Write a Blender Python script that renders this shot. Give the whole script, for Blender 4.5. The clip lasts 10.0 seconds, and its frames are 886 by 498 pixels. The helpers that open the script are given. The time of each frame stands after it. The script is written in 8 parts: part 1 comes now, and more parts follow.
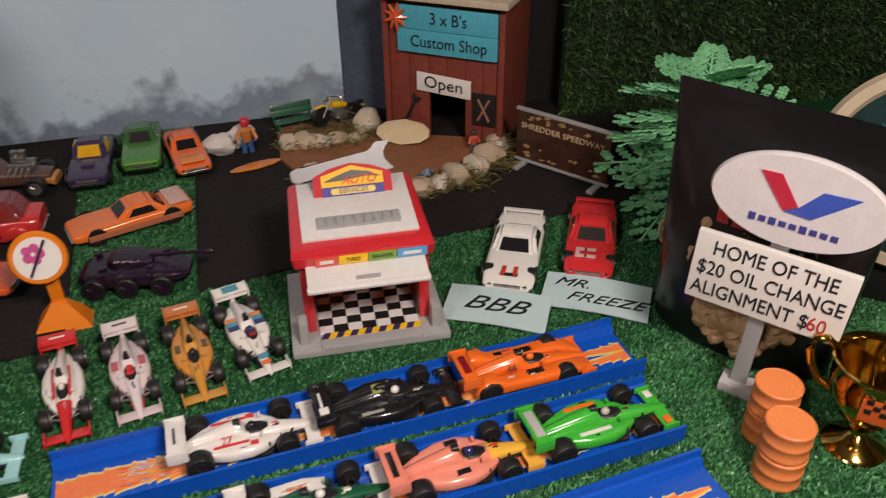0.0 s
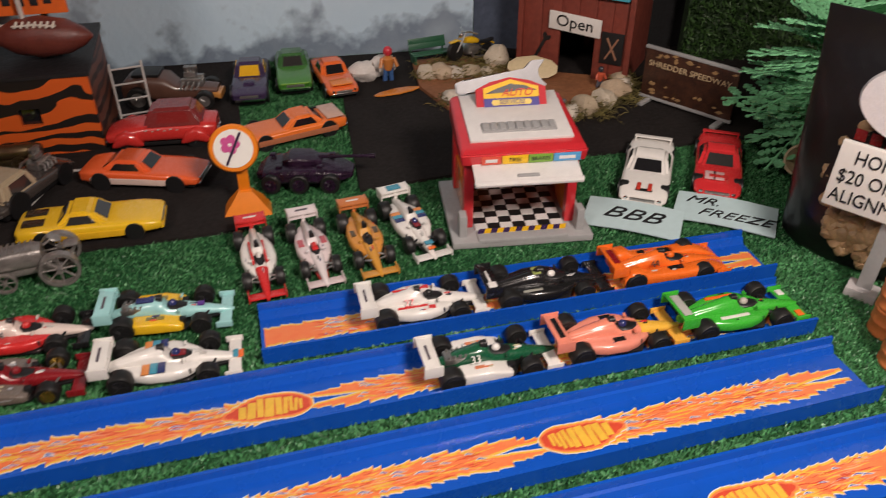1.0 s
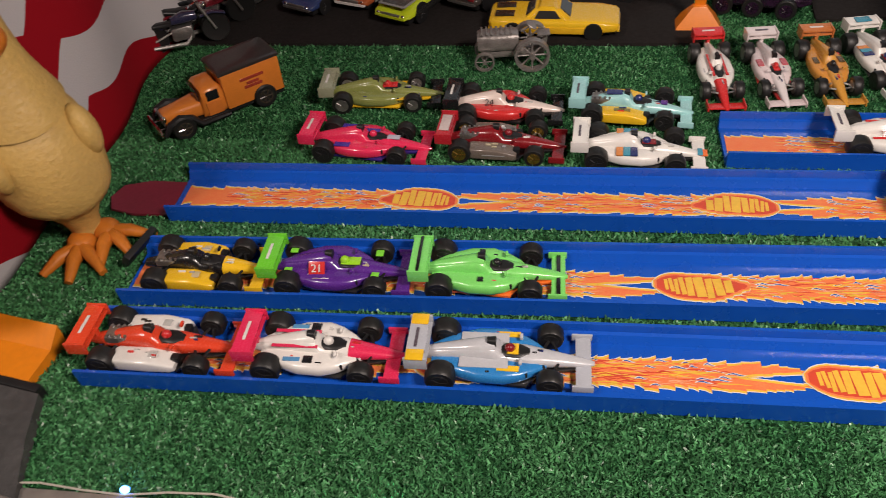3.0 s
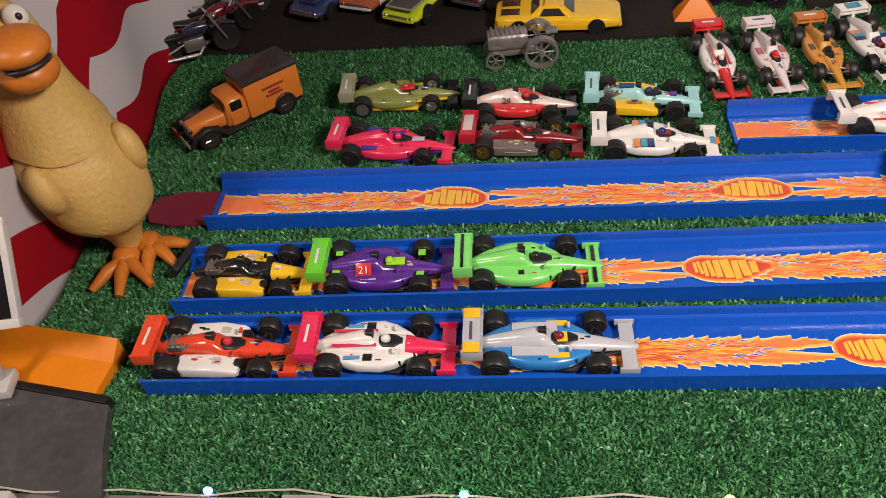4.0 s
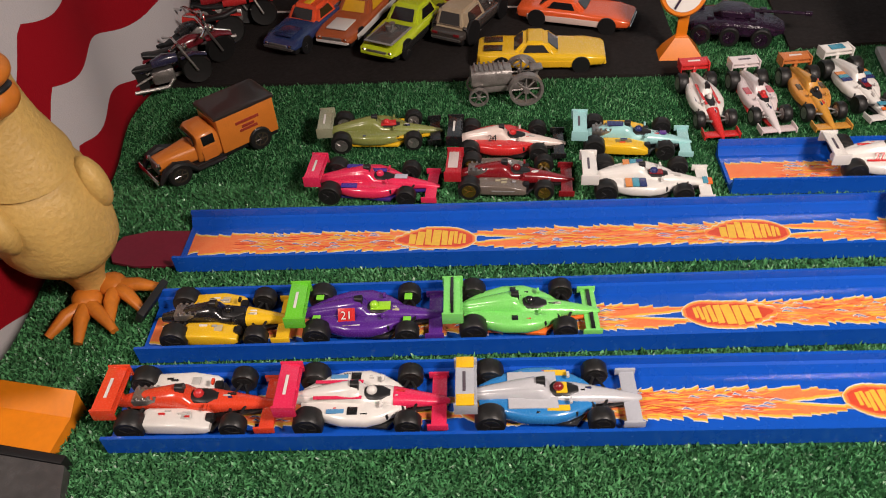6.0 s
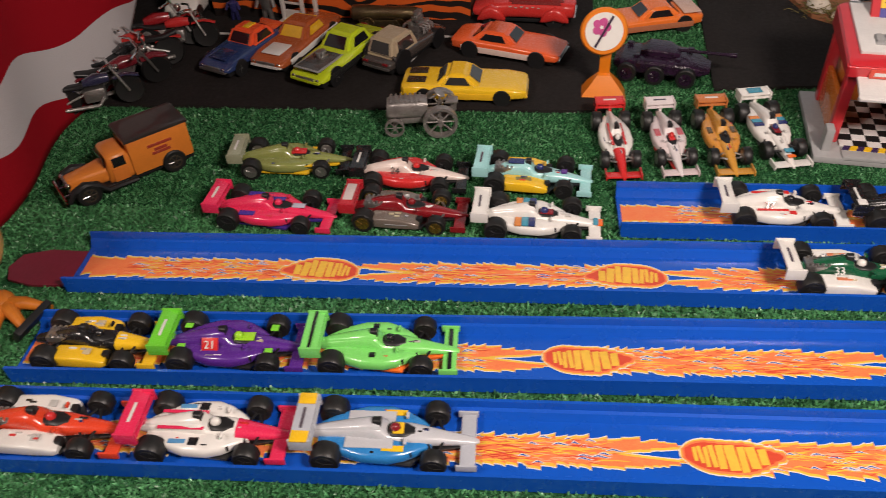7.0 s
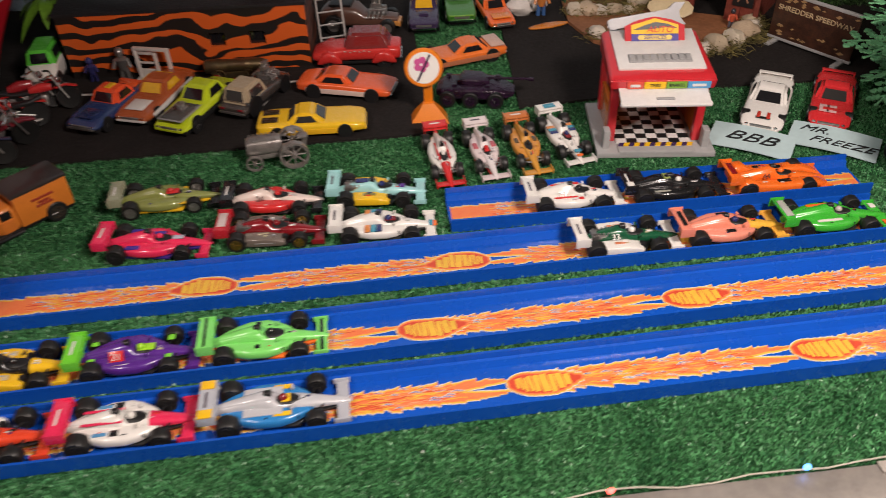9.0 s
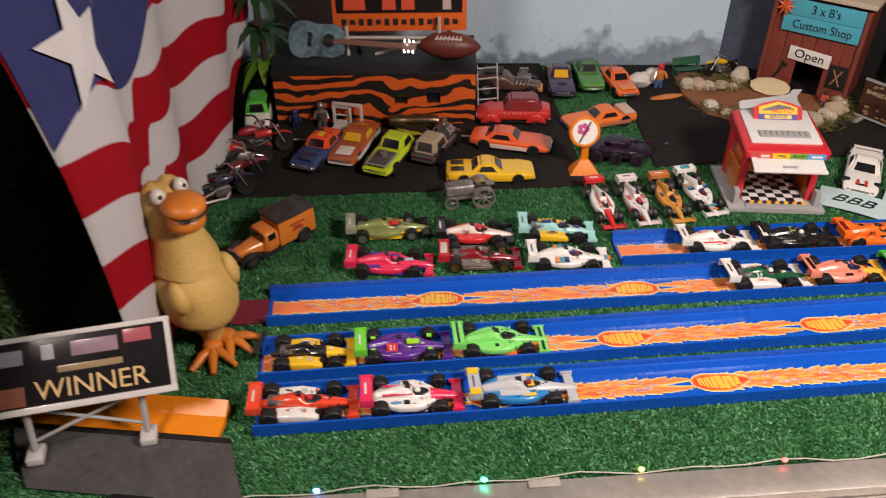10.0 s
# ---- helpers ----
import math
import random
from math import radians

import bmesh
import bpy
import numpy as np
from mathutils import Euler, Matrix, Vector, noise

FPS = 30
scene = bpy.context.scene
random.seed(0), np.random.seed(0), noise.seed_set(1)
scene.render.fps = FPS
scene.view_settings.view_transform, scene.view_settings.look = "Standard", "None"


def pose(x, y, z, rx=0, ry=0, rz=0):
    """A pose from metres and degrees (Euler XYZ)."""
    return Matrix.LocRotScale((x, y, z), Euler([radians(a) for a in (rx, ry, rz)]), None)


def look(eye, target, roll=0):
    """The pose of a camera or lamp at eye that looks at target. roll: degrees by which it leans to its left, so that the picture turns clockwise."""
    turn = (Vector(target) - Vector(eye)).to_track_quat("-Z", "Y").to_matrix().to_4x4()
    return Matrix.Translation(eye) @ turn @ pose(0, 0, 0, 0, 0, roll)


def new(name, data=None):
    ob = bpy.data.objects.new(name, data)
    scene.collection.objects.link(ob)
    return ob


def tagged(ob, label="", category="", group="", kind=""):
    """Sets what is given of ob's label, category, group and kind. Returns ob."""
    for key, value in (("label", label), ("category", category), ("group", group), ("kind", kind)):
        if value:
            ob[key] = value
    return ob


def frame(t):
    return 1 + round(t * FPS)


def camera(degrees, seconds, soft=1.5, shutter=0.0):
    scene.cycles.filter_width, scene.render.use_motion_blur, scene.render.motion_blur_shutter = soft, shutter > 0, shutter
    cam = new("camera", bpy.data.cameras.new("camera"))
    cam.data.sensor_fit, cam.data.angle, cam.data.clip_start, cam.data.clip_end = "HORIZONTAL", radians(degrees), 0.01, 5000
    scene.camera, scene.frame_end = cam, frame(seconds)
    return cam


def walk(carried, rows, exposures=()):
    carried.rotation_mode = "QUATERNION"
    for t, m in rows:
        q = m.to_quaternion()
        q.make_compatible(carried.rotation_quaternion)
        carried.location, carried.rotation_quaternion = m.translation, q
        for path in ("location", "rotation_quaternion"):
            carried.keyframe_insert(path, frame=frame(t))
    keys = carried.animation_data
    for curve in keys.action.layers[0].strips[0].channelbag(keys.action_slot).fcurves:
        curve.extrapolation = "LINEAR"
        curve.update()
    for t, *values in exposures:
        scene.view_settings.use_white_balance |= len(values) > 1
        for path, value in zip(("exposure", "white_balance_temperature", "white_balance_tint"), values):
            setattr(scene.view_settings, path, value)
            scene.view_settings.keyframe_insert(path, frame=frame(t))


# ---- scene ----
cam = camera(59.0, 10.0, 0.8, 0.3)
PATH = [
    (0, (0.248, -0.248, 0.314), (0.811, 1.329, -0.78), -0.6),
    (0.5, (0.212, -0.273, 0.311), (0.676, 1.315, -0.813), -1.0),
    (1, (0.166, -0.298, 0.304), (0.585, 1.289, -0.839), -0.1),
    (1.5, (0.123, -0.308, 0.297), (0.298, 1.276, -0.911), -3.1),
    (2, (0.094, -0.314, 0.289), (0.076, 1.25, -0.957), -3.5),
    (2.5, (0.067, -0.319, 0.28), (-0.131, 1.142, -1.071), -4.7),
    (3, (0.057, -0.339, 0.293), (-0.235, 1.085, -1.081), -6.2),
    (3.2, (0.051, -0.343, 0.294), (-0.267, 1.073, -1.082), -5.9),
    (4.5, (-0.005, -0.367, 0.322), (-0.123, 1.042, -1.092), -6.7),
    (5, (-0.032, -0.382, 0.302), (-0.068, 1.06, -1.084), -3.9),
    (5.5, (-0.019, -0.352, 0.292), (-0.018, 1.109, -1.074), -2.3),
    (5.7, (-0.01, -0.342, 0.294), (-0.053, 1.128, -1.062), -3.2),
    (6.8, (0.071, -0.329, 0.311), (-0.131, 1.165, -1.003), -3.7),
    (7, (0.089, -0.325, 0.311), (-0.094, 1.166, -1.009), -3.4),
    (7.5, (0.153, -0.322, 0.319), (-0.013, 1.179, -0.992), -6.8),
    (8, (0.202, -0.341, 0.325), (0.136, 1.157, -0.999), -4.7),
    (8.5, (0.2, -0.357, 0.334), (0.287, 1.141, -0.99), -3.3),
    (9, (0.103, -0.414, 0.359), (0.245, 1.126, -0.908), -2.2),
    (9.5, (0.011, -0.49, 0.394), (0.151, 1.089, -0.825), 0.4),
    (10, (-0.06, -0.523, 0.449), (0.066, 1.078, -0.743), 0.0),
]
walk(cam, [(t, look(eye, target, roll)) for t, eye, target, roll in PATH], [(0, -0.24), (1, -0.18), (2, -0.18), (3, -0.16), (4.5, 0.10), (5.5, 0.12), (7, -0.04), (8, -0.06), (9, -0.04), (9.5, 0.0), (10, 0.14)])

# ---- light ----
world = bpy.data.worlds.new("room_world")
world.use_nodes = True
world.node_tree.nodes["Background"].inputs[0].default_value = (1.0, 0.86, 0.72, 1)
world.node_tree.nodes["Background"].inputs[1].default_value = 0.003
scene.world = world


def area_lamp(name, eye, target, size, watts, color):
    data = bpy.data.lights.new(name, "AREA")
    data.shape, data.size, data.energy, data.color = "DISK", size, watts, color
    ob = new(name, data)
    ob.matrix_world = look(eye, target)
    return ob


# unseen light added low over the table front to brighten the near right side
area_lamp("added_table_light", (0.42, -0.41, 0.58), (0.20, -0.12, 0), 0.16, 7.0, (1.0, 0.845, 0.765))
area_lamp("room_lamp", (-0.72, -0.78, 1.22), (0.0, -0.1, 0), 0.34, 11.5, (1.0, 0.845, 0.765))

# ---- materials ----
MATS = {}


def surface(name, color, rough=0.4, metal=0.0, vary=0.12, scale=60.0, bump=0.0, bump_scale=400.0, coat=0.0, color2=None, island=0.0, emit=0.0, spec=0.5):
    """A node material: base colour varied by noise at two scales, with optional fine relief."""
    m = bpy.data.materials.new(name)
    m.use_nodes = True
    nt = m.node_tree
    N, Lk = nt.nodes, nt.links
    b = N["Principled BSDF"]
    b.inputs["Roughness"].default_value = rough
    b.inputs["Metallic"].default_value = metal
    b.inputs["Coat Weight"].default_value = coat
    b.inputs["Coat Roughness"].default_value = 0.08
    b.inputs["Specular IOR Level"].default_value = spec
    tc = N.new("ShaderNodeTexCoord")
    n1, n2 = N.new("ShaderNodeTexNoise"), N.new("ShaderNodeTexNoise")
    n1.inputs["Scale"].default_value, n2.inputs["Scale"].default_value = scale, scale * 7.3
    n1.inputs["Detail"].default_value, n2.inputs["Detail"].default_value = 4, 3
    mix = N.new("ShaderNodeMath")
    mix.operation = "ADD"
    Lk.new(tc.outputs["Object"], n1.inputs["Vector"])
    Lk.new(tc.outputs["Object"], n2.inputs["Vector"])
    Lk.new(n1.outputs["Fac"], mix.inputs[0])
    Lk.new(n2.outputs["Fac"], mix.inputs[1])
    ramp = N.new("ShaderNodeMapRange")
    ramp.inputs[1].default_value, ramp.inputs[2].default_value = 0.6, 1.4
    Lk.new(mix.outputs[0], ramp.inputs[0])
    cm = N.new("ShaderNodeMix")
    cm.data_type = "RGBA"
    c2 = color2 or tuple(max(0.0, c * (1 - 2 * vary)) for c in color)
    cm.inputs[6].default_value = (*color, 1)
    cm.inputs[7].default_value = (*c2, 1)
    Lk.new(ramp.outputs[0], cm.inputs[0])
    out = cm.outputs[2]
    if island:
        geo, hsv, mr = N.new("ShaderNodeNewGeometry"), N.new("ShaderNodeHueSaturation"), N.new("ShaderNodeMapRange")
        mr.inputs[3].default_value, mr.inputs[4].default_value = 1 - island, 1 + island
        Lk.new(geo.outputs["Random Per Island"], mr.inputs[0])
        Lk.new(mr.outputs[0], hsv.inputs["Value"])
        Lk.new(out, hsv.inputs["Color"])
        out = hsv.outputs[0]
    Lk.new(out, b.inputs["Base Color"])
    rr = N.new("ShaderNodeMapRange")
    rr.inputs[3].default_value, rr.inputs[4].default_value = max(0.02, rough * 0.8), min(1, rough * 1.25)
    Lk.new(n2.outputs["Fac"], rr.inputs[0])
    Lk.new(rr.outputs[0], b.inputs["Roughness"])
    if bump:
        n3, bp = N.new("ShaderNodeTexNoise"), N.new("ShaderNodeBump")
        n3.inputs["Scale"].default_value, n3.inputs["Detail"].default_value = bump_scale, 5
        bp.inputs["Strength"].default_value, bp.inputs["Distance"].default_value = bump, 0.002
        Lk.new(tc.outputs["Object"], n3.inputs["Vector"])
        Lk.new(n3.outputs["Fac"], bp.inputs["Height"])
        Lk.new(bp.outputs[0], b.inputs["Normal"])
    if emit:
        b.inputs["Emission Color"].default_value = (*color, 1)
        b.inputs["Emission Strength"].default_value = emit
    return m


def paint(color, rough=0.26, metal=0.0, coat=0.6):
    """Toy-car enamel or plastic of that colour, shared between the things that wear it."""
    key = (tuple(color), rough, metal, coat)
    if key not in MATS:
        MATS[key] = surface("enamel", color, rough, metal, 0.08, 150.0, 0.04, 900.0, coat)
    return MATS[key]


WHITE, CREAM = (0.78, 0.76, 0.72), (0.72, 0.66, 0.52)
RED, DKRED, PINK = (0.62, 0.03, 0.03), (0.22, 0.01, 0.015), (0.75, 0.03, 0.10)
ORANGE, YELLOW, GOLD = (0.85, 0.16, 0.02), (0.85, 0.52, 0.02), (0.62, 0.30, 0.05)
BLUE, CYAN, NAVY = (0.02, 0.14, 0.55), (0.35, 0.66, 0.66), (0.02, 0.03, 0.14)
GREEN, LIME, DKGREEN = (0.05, 0.45, 0.04), (0.22, 0.72, 0.16), (0.01, 0.09, 0.04)
PURPLE, BLACK, SILVER = (0.10, 0.025, 0.26), (0.012, 0.012, 0.013), (0.55, 0.56, 0.58)

rubber = surface("tyre_rubber", (0.012, 0.012, 0.012), 0.45, vary=0.2, bump=0.1)
chrome = surface("chrome", (0.75, 0.74, 0.72), 0.12, 1.0, 0.1, 200)
dull_chrome = surface("worn_chrome", (0.50, 0.48, 0.46), 0.34, 0.85, 0.25, 200, 0.2, 600)
pewter = surface("cast_pewter", (0.40, 0.37, 0.35), 0.36, 0.55, 0.25, 200, 0.25, 500)
dark_glass = surface("tinted_window", (0.012, 0.012, 0.014), 0.06, vary=0.1, coat=0.5)
black_plastic = surface("black_plastic", (0.014, 0.014, 0.015), 0.4, vary=0.2, bump=0.06)
track_blue = surface("blue_track_plastic", (0.006, 0.085, 0.50), 0.26, vary=0.08, scale=12, bump=0.03, bump_scale=120, coat=0.2)
turf_base = surface("turf_backing", (0.022, 0.105, 0.038), 0.9, vary=0.3, scale=30, bump=1.0, bump_scale=700, color2=(0.008, 0.048, 0.017), spec=0.1)
turf_blade = surface("turf_blade", (0.100, 0.300, 0.120), 0.36, vary=0.2, scale=24, color2=(0.038, 0.165, 0.058), island=0.55)
hedge_blade = surface("hedge_blade", (0.036, 0.088, 0.019), 0.55, vary=0.3, scale=9, color2=(0.008, 0.026, 0.005), island=0.55)
foam_black = surface("black_foam_sheet", (0.0210, 0.0178, 0.0170), 0.85, vary=0.2, scale=40, bump=0.25, bump_scale=900, spec=0.15)
wood_red = surface("red_stained_wood", (0.23, 0.045, 0.028), 0.6, vary=0.22, scale=25, bump=0.35, bump_scale=240)
brown_board = surface("brown_board", (0.30, 0.12, 0.05), 0.65, vary=0.2, scale=30, bump=0.2, bump_scale=300)
grey_plastic = surface("grey_plastic", (0.36, 0.36, 0.36), 0.4, vary=0.08, scale=50, bump=0.05)
white_card = surface("white_card", (0.76, 0.74, 0.70), 0.55, vary=0.05, scale=30)
pale_card = surface("pale_blue_card", (0.46, 0.60, 0.62), 0.6, vary=0.06, scale=25)
ink = surface("black_ink", (0.01, 0.01, 0.012), 0.6, vary=0.1)
aluminium = surface("brushed_edge_strip", (0.50, 0.46, 0.42), 0.42, 0.6, 0.2, 18, 0.12, 300)


# ---- mesh helpers ----
def thing(name, label, category, m=None, group="", kind=""):
    """An Empty at the base of a thing, under which its parts stand."""
    ob = new(name)
    ob.empty_display_size = 0.01
    ob.matrix_world = m or Matrix()
    return tagged(ob, label, category, group, kind)


def mesh_of(name, bm, material, smooth=40):
    me = bpy.data.meshes.new(name)
    bmesh.ops.recalc_face_normals(bm, faces=bm.faces)
    bm.to_mesh(me)
    bm.free()
    for mt in (material if isinstance(material, (list, tuple)) else [material]):
        me.materials.append(mt)
    if smooth:
        me.polygons.foreach_set("use_smooth", [True] * len(me.polygons))
        me.set_sharp_from_angle(angle=radians(smooth))
    return me


def part(name, bm, material, parent, label="", smooth=40, m=None):
    """One mesh object under a thing or a part."""
    me = bm if isinstance(bm, bpy.types.Mesh) else mesh_of(name, bm, material, smooth)
    ob = new(name, me)
    ob.parent = parent
    if m is not None:
        ob.matrix_local = m
    return tagged(ob, label) if label else ob


def solo(name, bm, material, label, category, m=None, group="", kind="", smooth=40):
    """A thing that is a single mesh."""
    ob = new(name, mesh_of(name, bm, material, smooth))
    ob.matrix_world = m or Matrix()
    return tagged(ob, label, category, group, kind)


def box(bm, c, s, bevel=0.0, rot=None, slot=0, seg=2):
    """A box with bevelled edges; returns its vertices."""
    r = bmesh.ops.create_cube(bm, size=1)
    vs = r["verts"]
    bmesh.ops.scale(bm, vec=s, verts=vs)
    fs = {f for v in vs for f in v.link_faces}
    if bevel:
        es = list({e for v in vs for e in v.link_edges})
        r = bmesh.ops.bevel(bm, geom=es, offset=bevel, segments=seg, affect="EDGES", profile=0.6)
        fs = {f for f in fs if f.is_valid} | set(r["faces"])
        vs = list({v for f in fs for v in f.verts})
    if rot is not None:
        bmesh.ops.transform(bm, matrix=rot, verts=vs)
    bmesh.ops.translate(bm, vec=c, verts=vs)
    for f in fs:
        f.material_index = slot
    return vs


def loft(bm, rings, slot=0, closed=True):
    """Skin through rings of equally many points, with capped ends."""
    rows = [[bm.verts.new(p) for p in r] for r in rings]
    n = len(rows[0])
    for a, b in zip(rows, rows[1:]):
        for i in range(n if closed else n - 1):
            bm.faces.new((a[i], a[(i + 1) % n], b[(i + 1) % n], b[i])).material_index = slot
    if closed:
        bm.faces.new(rows[0][::-1]).material_index = slot
        bm.faces.new(rows[-1]).material_index = slot
    return rows


def sring(x, hw, z0, z1, y=0.0, n=16, e=3.0):
    """A superellipse ring across the x axis."""
    out = []
    for i in range(n):
        a = 2 * math.pi * (i + 0.5) / n
        c, s = math.cos(a), math.sin(a)
        out.append((x, y + hw * math.copysign(abs(c) ** (2 / e), c), (z0 + z1) / 2 + (z1 - z0) / 2 * math.copysign(abs(s) ** (2 / e), s)))
    return out


def hull(bm, stations, e=3.0, n=16, slot=0):
    """A smooth body through stations (x, half width, z low, z high[, y])."""
    return loft(bm, [sring(s[0], s[1], s[2], s[3], s[4] if len(s) > 4 else 0.0, n, e) for s in stations], slot)


def lathe(bm, profile, n=24, axis="z", slot=0, m=None):
    """A solid of revolution of (radius, height) pairs."""
    rings = []
    for r, h in profile:
        ring = []
        for i in range(n):
            a = 2 * math.pi * i / n
            p = Vector((r * math.cos(a), r * math.sin(a), h)) if axis == "z" else Vector((r * math.cos(a), h, r * math.sin(a)))
            ring.append(m @ p if m is not None else p)
        rings.append(ring)
    return loft(bm, rings, slot)


def rod(bm, a, b, r, n=8, slot=0, r2=None):
    """A round bar from a to b."""
    a, b = Vector(a), Vector(b)
    q = (b - a).to_track_quat("Z", "Y").to_matrix()
    rings = [[p + q @ Vector((rr * math.cos(2 * math.pi * i / n), rr * math.sin(2 * math.pi * i / n), 0)) for i in range(n)] for p, rr in ((a, r), (b, r if r2 is None else r2))]
    return loft(bm, rings, slot)


def tube(bm, pts, r, n=8, slot=0):
    """A round bar along a chain of points; r may be a list."""
    rings = []
    for i, p in enumerate(pts):
        p = Vector(p)
        d = Vector(pts[min(i + 1, len(pts) - 1)]) - Vector(pts[max(i - 1, 0)])
        q = d.to_track_quat("Z", "Y").to_matrix()
        rr = r[i] if isinstance(r, (list, tuple)) else r
        rings.append([p + q @ Vector((rr * math.cos(2 * math.pi * k / n), rr * math.sin(2 * math.pi * k / n), 0)) for k in range(n)])
    return loft(bm, rings, slot)


def prism(bm, pts, z0, z1, slot=0):
    """An outline in x and y pulled up from z0 to z1."""
    return loft(bm, [[(x, y, z0) for x, y in pts], [(x, y, z1) for x, y in pts]], slot)


def ball(bm, c, s, seg=14, slot=0, bumpy=0.0, seed=0):
    r = bmesh.ops.create_uvsphere(bm, u_segments=seg, v_segments=max(6, seg * 2 // 3), radius=1)
    for v in r["verts"]:
        k = 1 + bumpy * noise.noise(v.co * 1.7 + Vector((seed * 3.1, seed, 0)))
        v.co = Vector((v.co.x * s[0] * k, v.co.y * s[1] * k, v.co.z * s[2] * k)) + Vector(c)
        for f in v.link_faces:
            f.material_index = slot


def lettering(name, body, size, material, parent, m, label="", depth=0.0003, align="CENTER", shear=0.0, stretch=1.0, thin=0.0):
    """Words in the built-in font as a mesh."""
    cu = bpy.data.curves.new(name, "FONT")
    cu.body, cu.size, cu.extrude, cu.align_x, cu.align_y, cu.shear = body, size, depth, align, "CENTER", shear
    cu.resolution_u = 3
    cu.offset = -thin
    tmp = bpy.data.objects.new("tmp", cu)
    scene.collection.objects.link(tmp)
    me = bpy.data.meshes.new_from_object(tmp.evaluated_get(bpy.context.evaluated_depsgraph_get()))
    bpy.data.objects.remove(tmp)
    bpy.data.curves.remove(cu)
    me.materials.clear()
    me.materials.append(material)
    ob = new(name, me)
    ob.parent = parent
    ob.matrix_local = m @ Matrix.Diagonal((stretch, 1, 1, 1))
    return tagged(ob, label) if label else ob


WHEELS = {}


def wheel(parent, x, y, r, w, rim=None, spokes=5, label=""):
    """A tyre with its rim under it, the axle along y."""
    key = (r, w, rim.name if rim else "", spokes)
    if key not in WHEELS:
        bm = bmesh.new()
        lathe(bm, [(r * 0.5, -w * 0.48), (r * 0.9, -w * 0.5), (r, -w * 0.36), (r, w * 0.36), (r * 0.9, w * 0.5), (r * 0.5, w * 0.48)], 26, "y")
        t = mesh_of("tyre", bm, rubber, 35)
        bm = bmesh.new()
        lathe(bm, [(r * 0.62, -w * 0.53), (r * 0.62, -w * 0.44), (r * 0.62, w * 0.44), (r * 0.62, w * 0.53), (r * 0.50, w * 0.52), (r * 0.47, w * 0.40), (r * 0.15, w * 0.42), (r * 0.12, w * 0.56)], 22, "y")
        for side in (-1, 1):
            for k in range(spokes):
                a = 2 * math.pi * k / spokes
                rod(bm, (0, side * w * 0.5, 0), (r * 0.56 * math.cos(a), side * w * 0.5, r * 0.56 * math.sin(a)), r * 0.07, 5)
        WHEELS[key] = (t, mesh_of("rim", bm, rim or black_plastic, 35))
    t, rm = WHEELS[key]
    ob = part("tyre", t, None, parent, label, m=pose(x, y, r))
    part("rim", rm, None, ob)
    return ob


# ---- the room round the table ----
def sheet(name, pts, z0, z1, material, label, category, kind="structure"):
    bm = bmesh.new()
    prism(bm, pts, z0, z1)
    return solo(name, bm, material, label, category, kind=kind, smooth=0)


room_paint = surface("room_paint", (0.55, 0.50, 0.44), 0.8, vary=0.06, scale=3)
sheet("floor", [(-2.2, -3), (2.4, -3), (2.4, 1.2), (-2.2, 1.2)], -0.82, -0.75, surface("room_floor", (0.25, 0.2, 0.16), 0.6, vary=0.2, scale=5), "plain brown floor below the display table", "floor")
sheet("ceiling", [(-2.2, -3), (2.4, -3), (2.4, 1.2), (-2.2, 1.2)], 1.7, 1.75, room_paint, "plain off-white ceiling of the room", "ceiling")
sheet("wall_south", [(-2.2, -3.05), (2.4, -3.05), (2.4, -3), (-2.2, -3)], -0.75, 1.7, room_paint, "plain off-white wall behind the viewer", "wall")
sheet("wall_west", [(-2.25, -3), (-2.2, -3), (-2.2, 1.2), (-2.25, 1.2)], -0.75, 1.7, room_paint, "plain off-white wall beside the table", "wall")
sheet("wall_east", [(2.4, -3), (2.45, -3), (2.45, 1.2), (2.4, 1.2)], -0.75, 1.7, room_paint, "plain off-white wall beside the table", "wall")

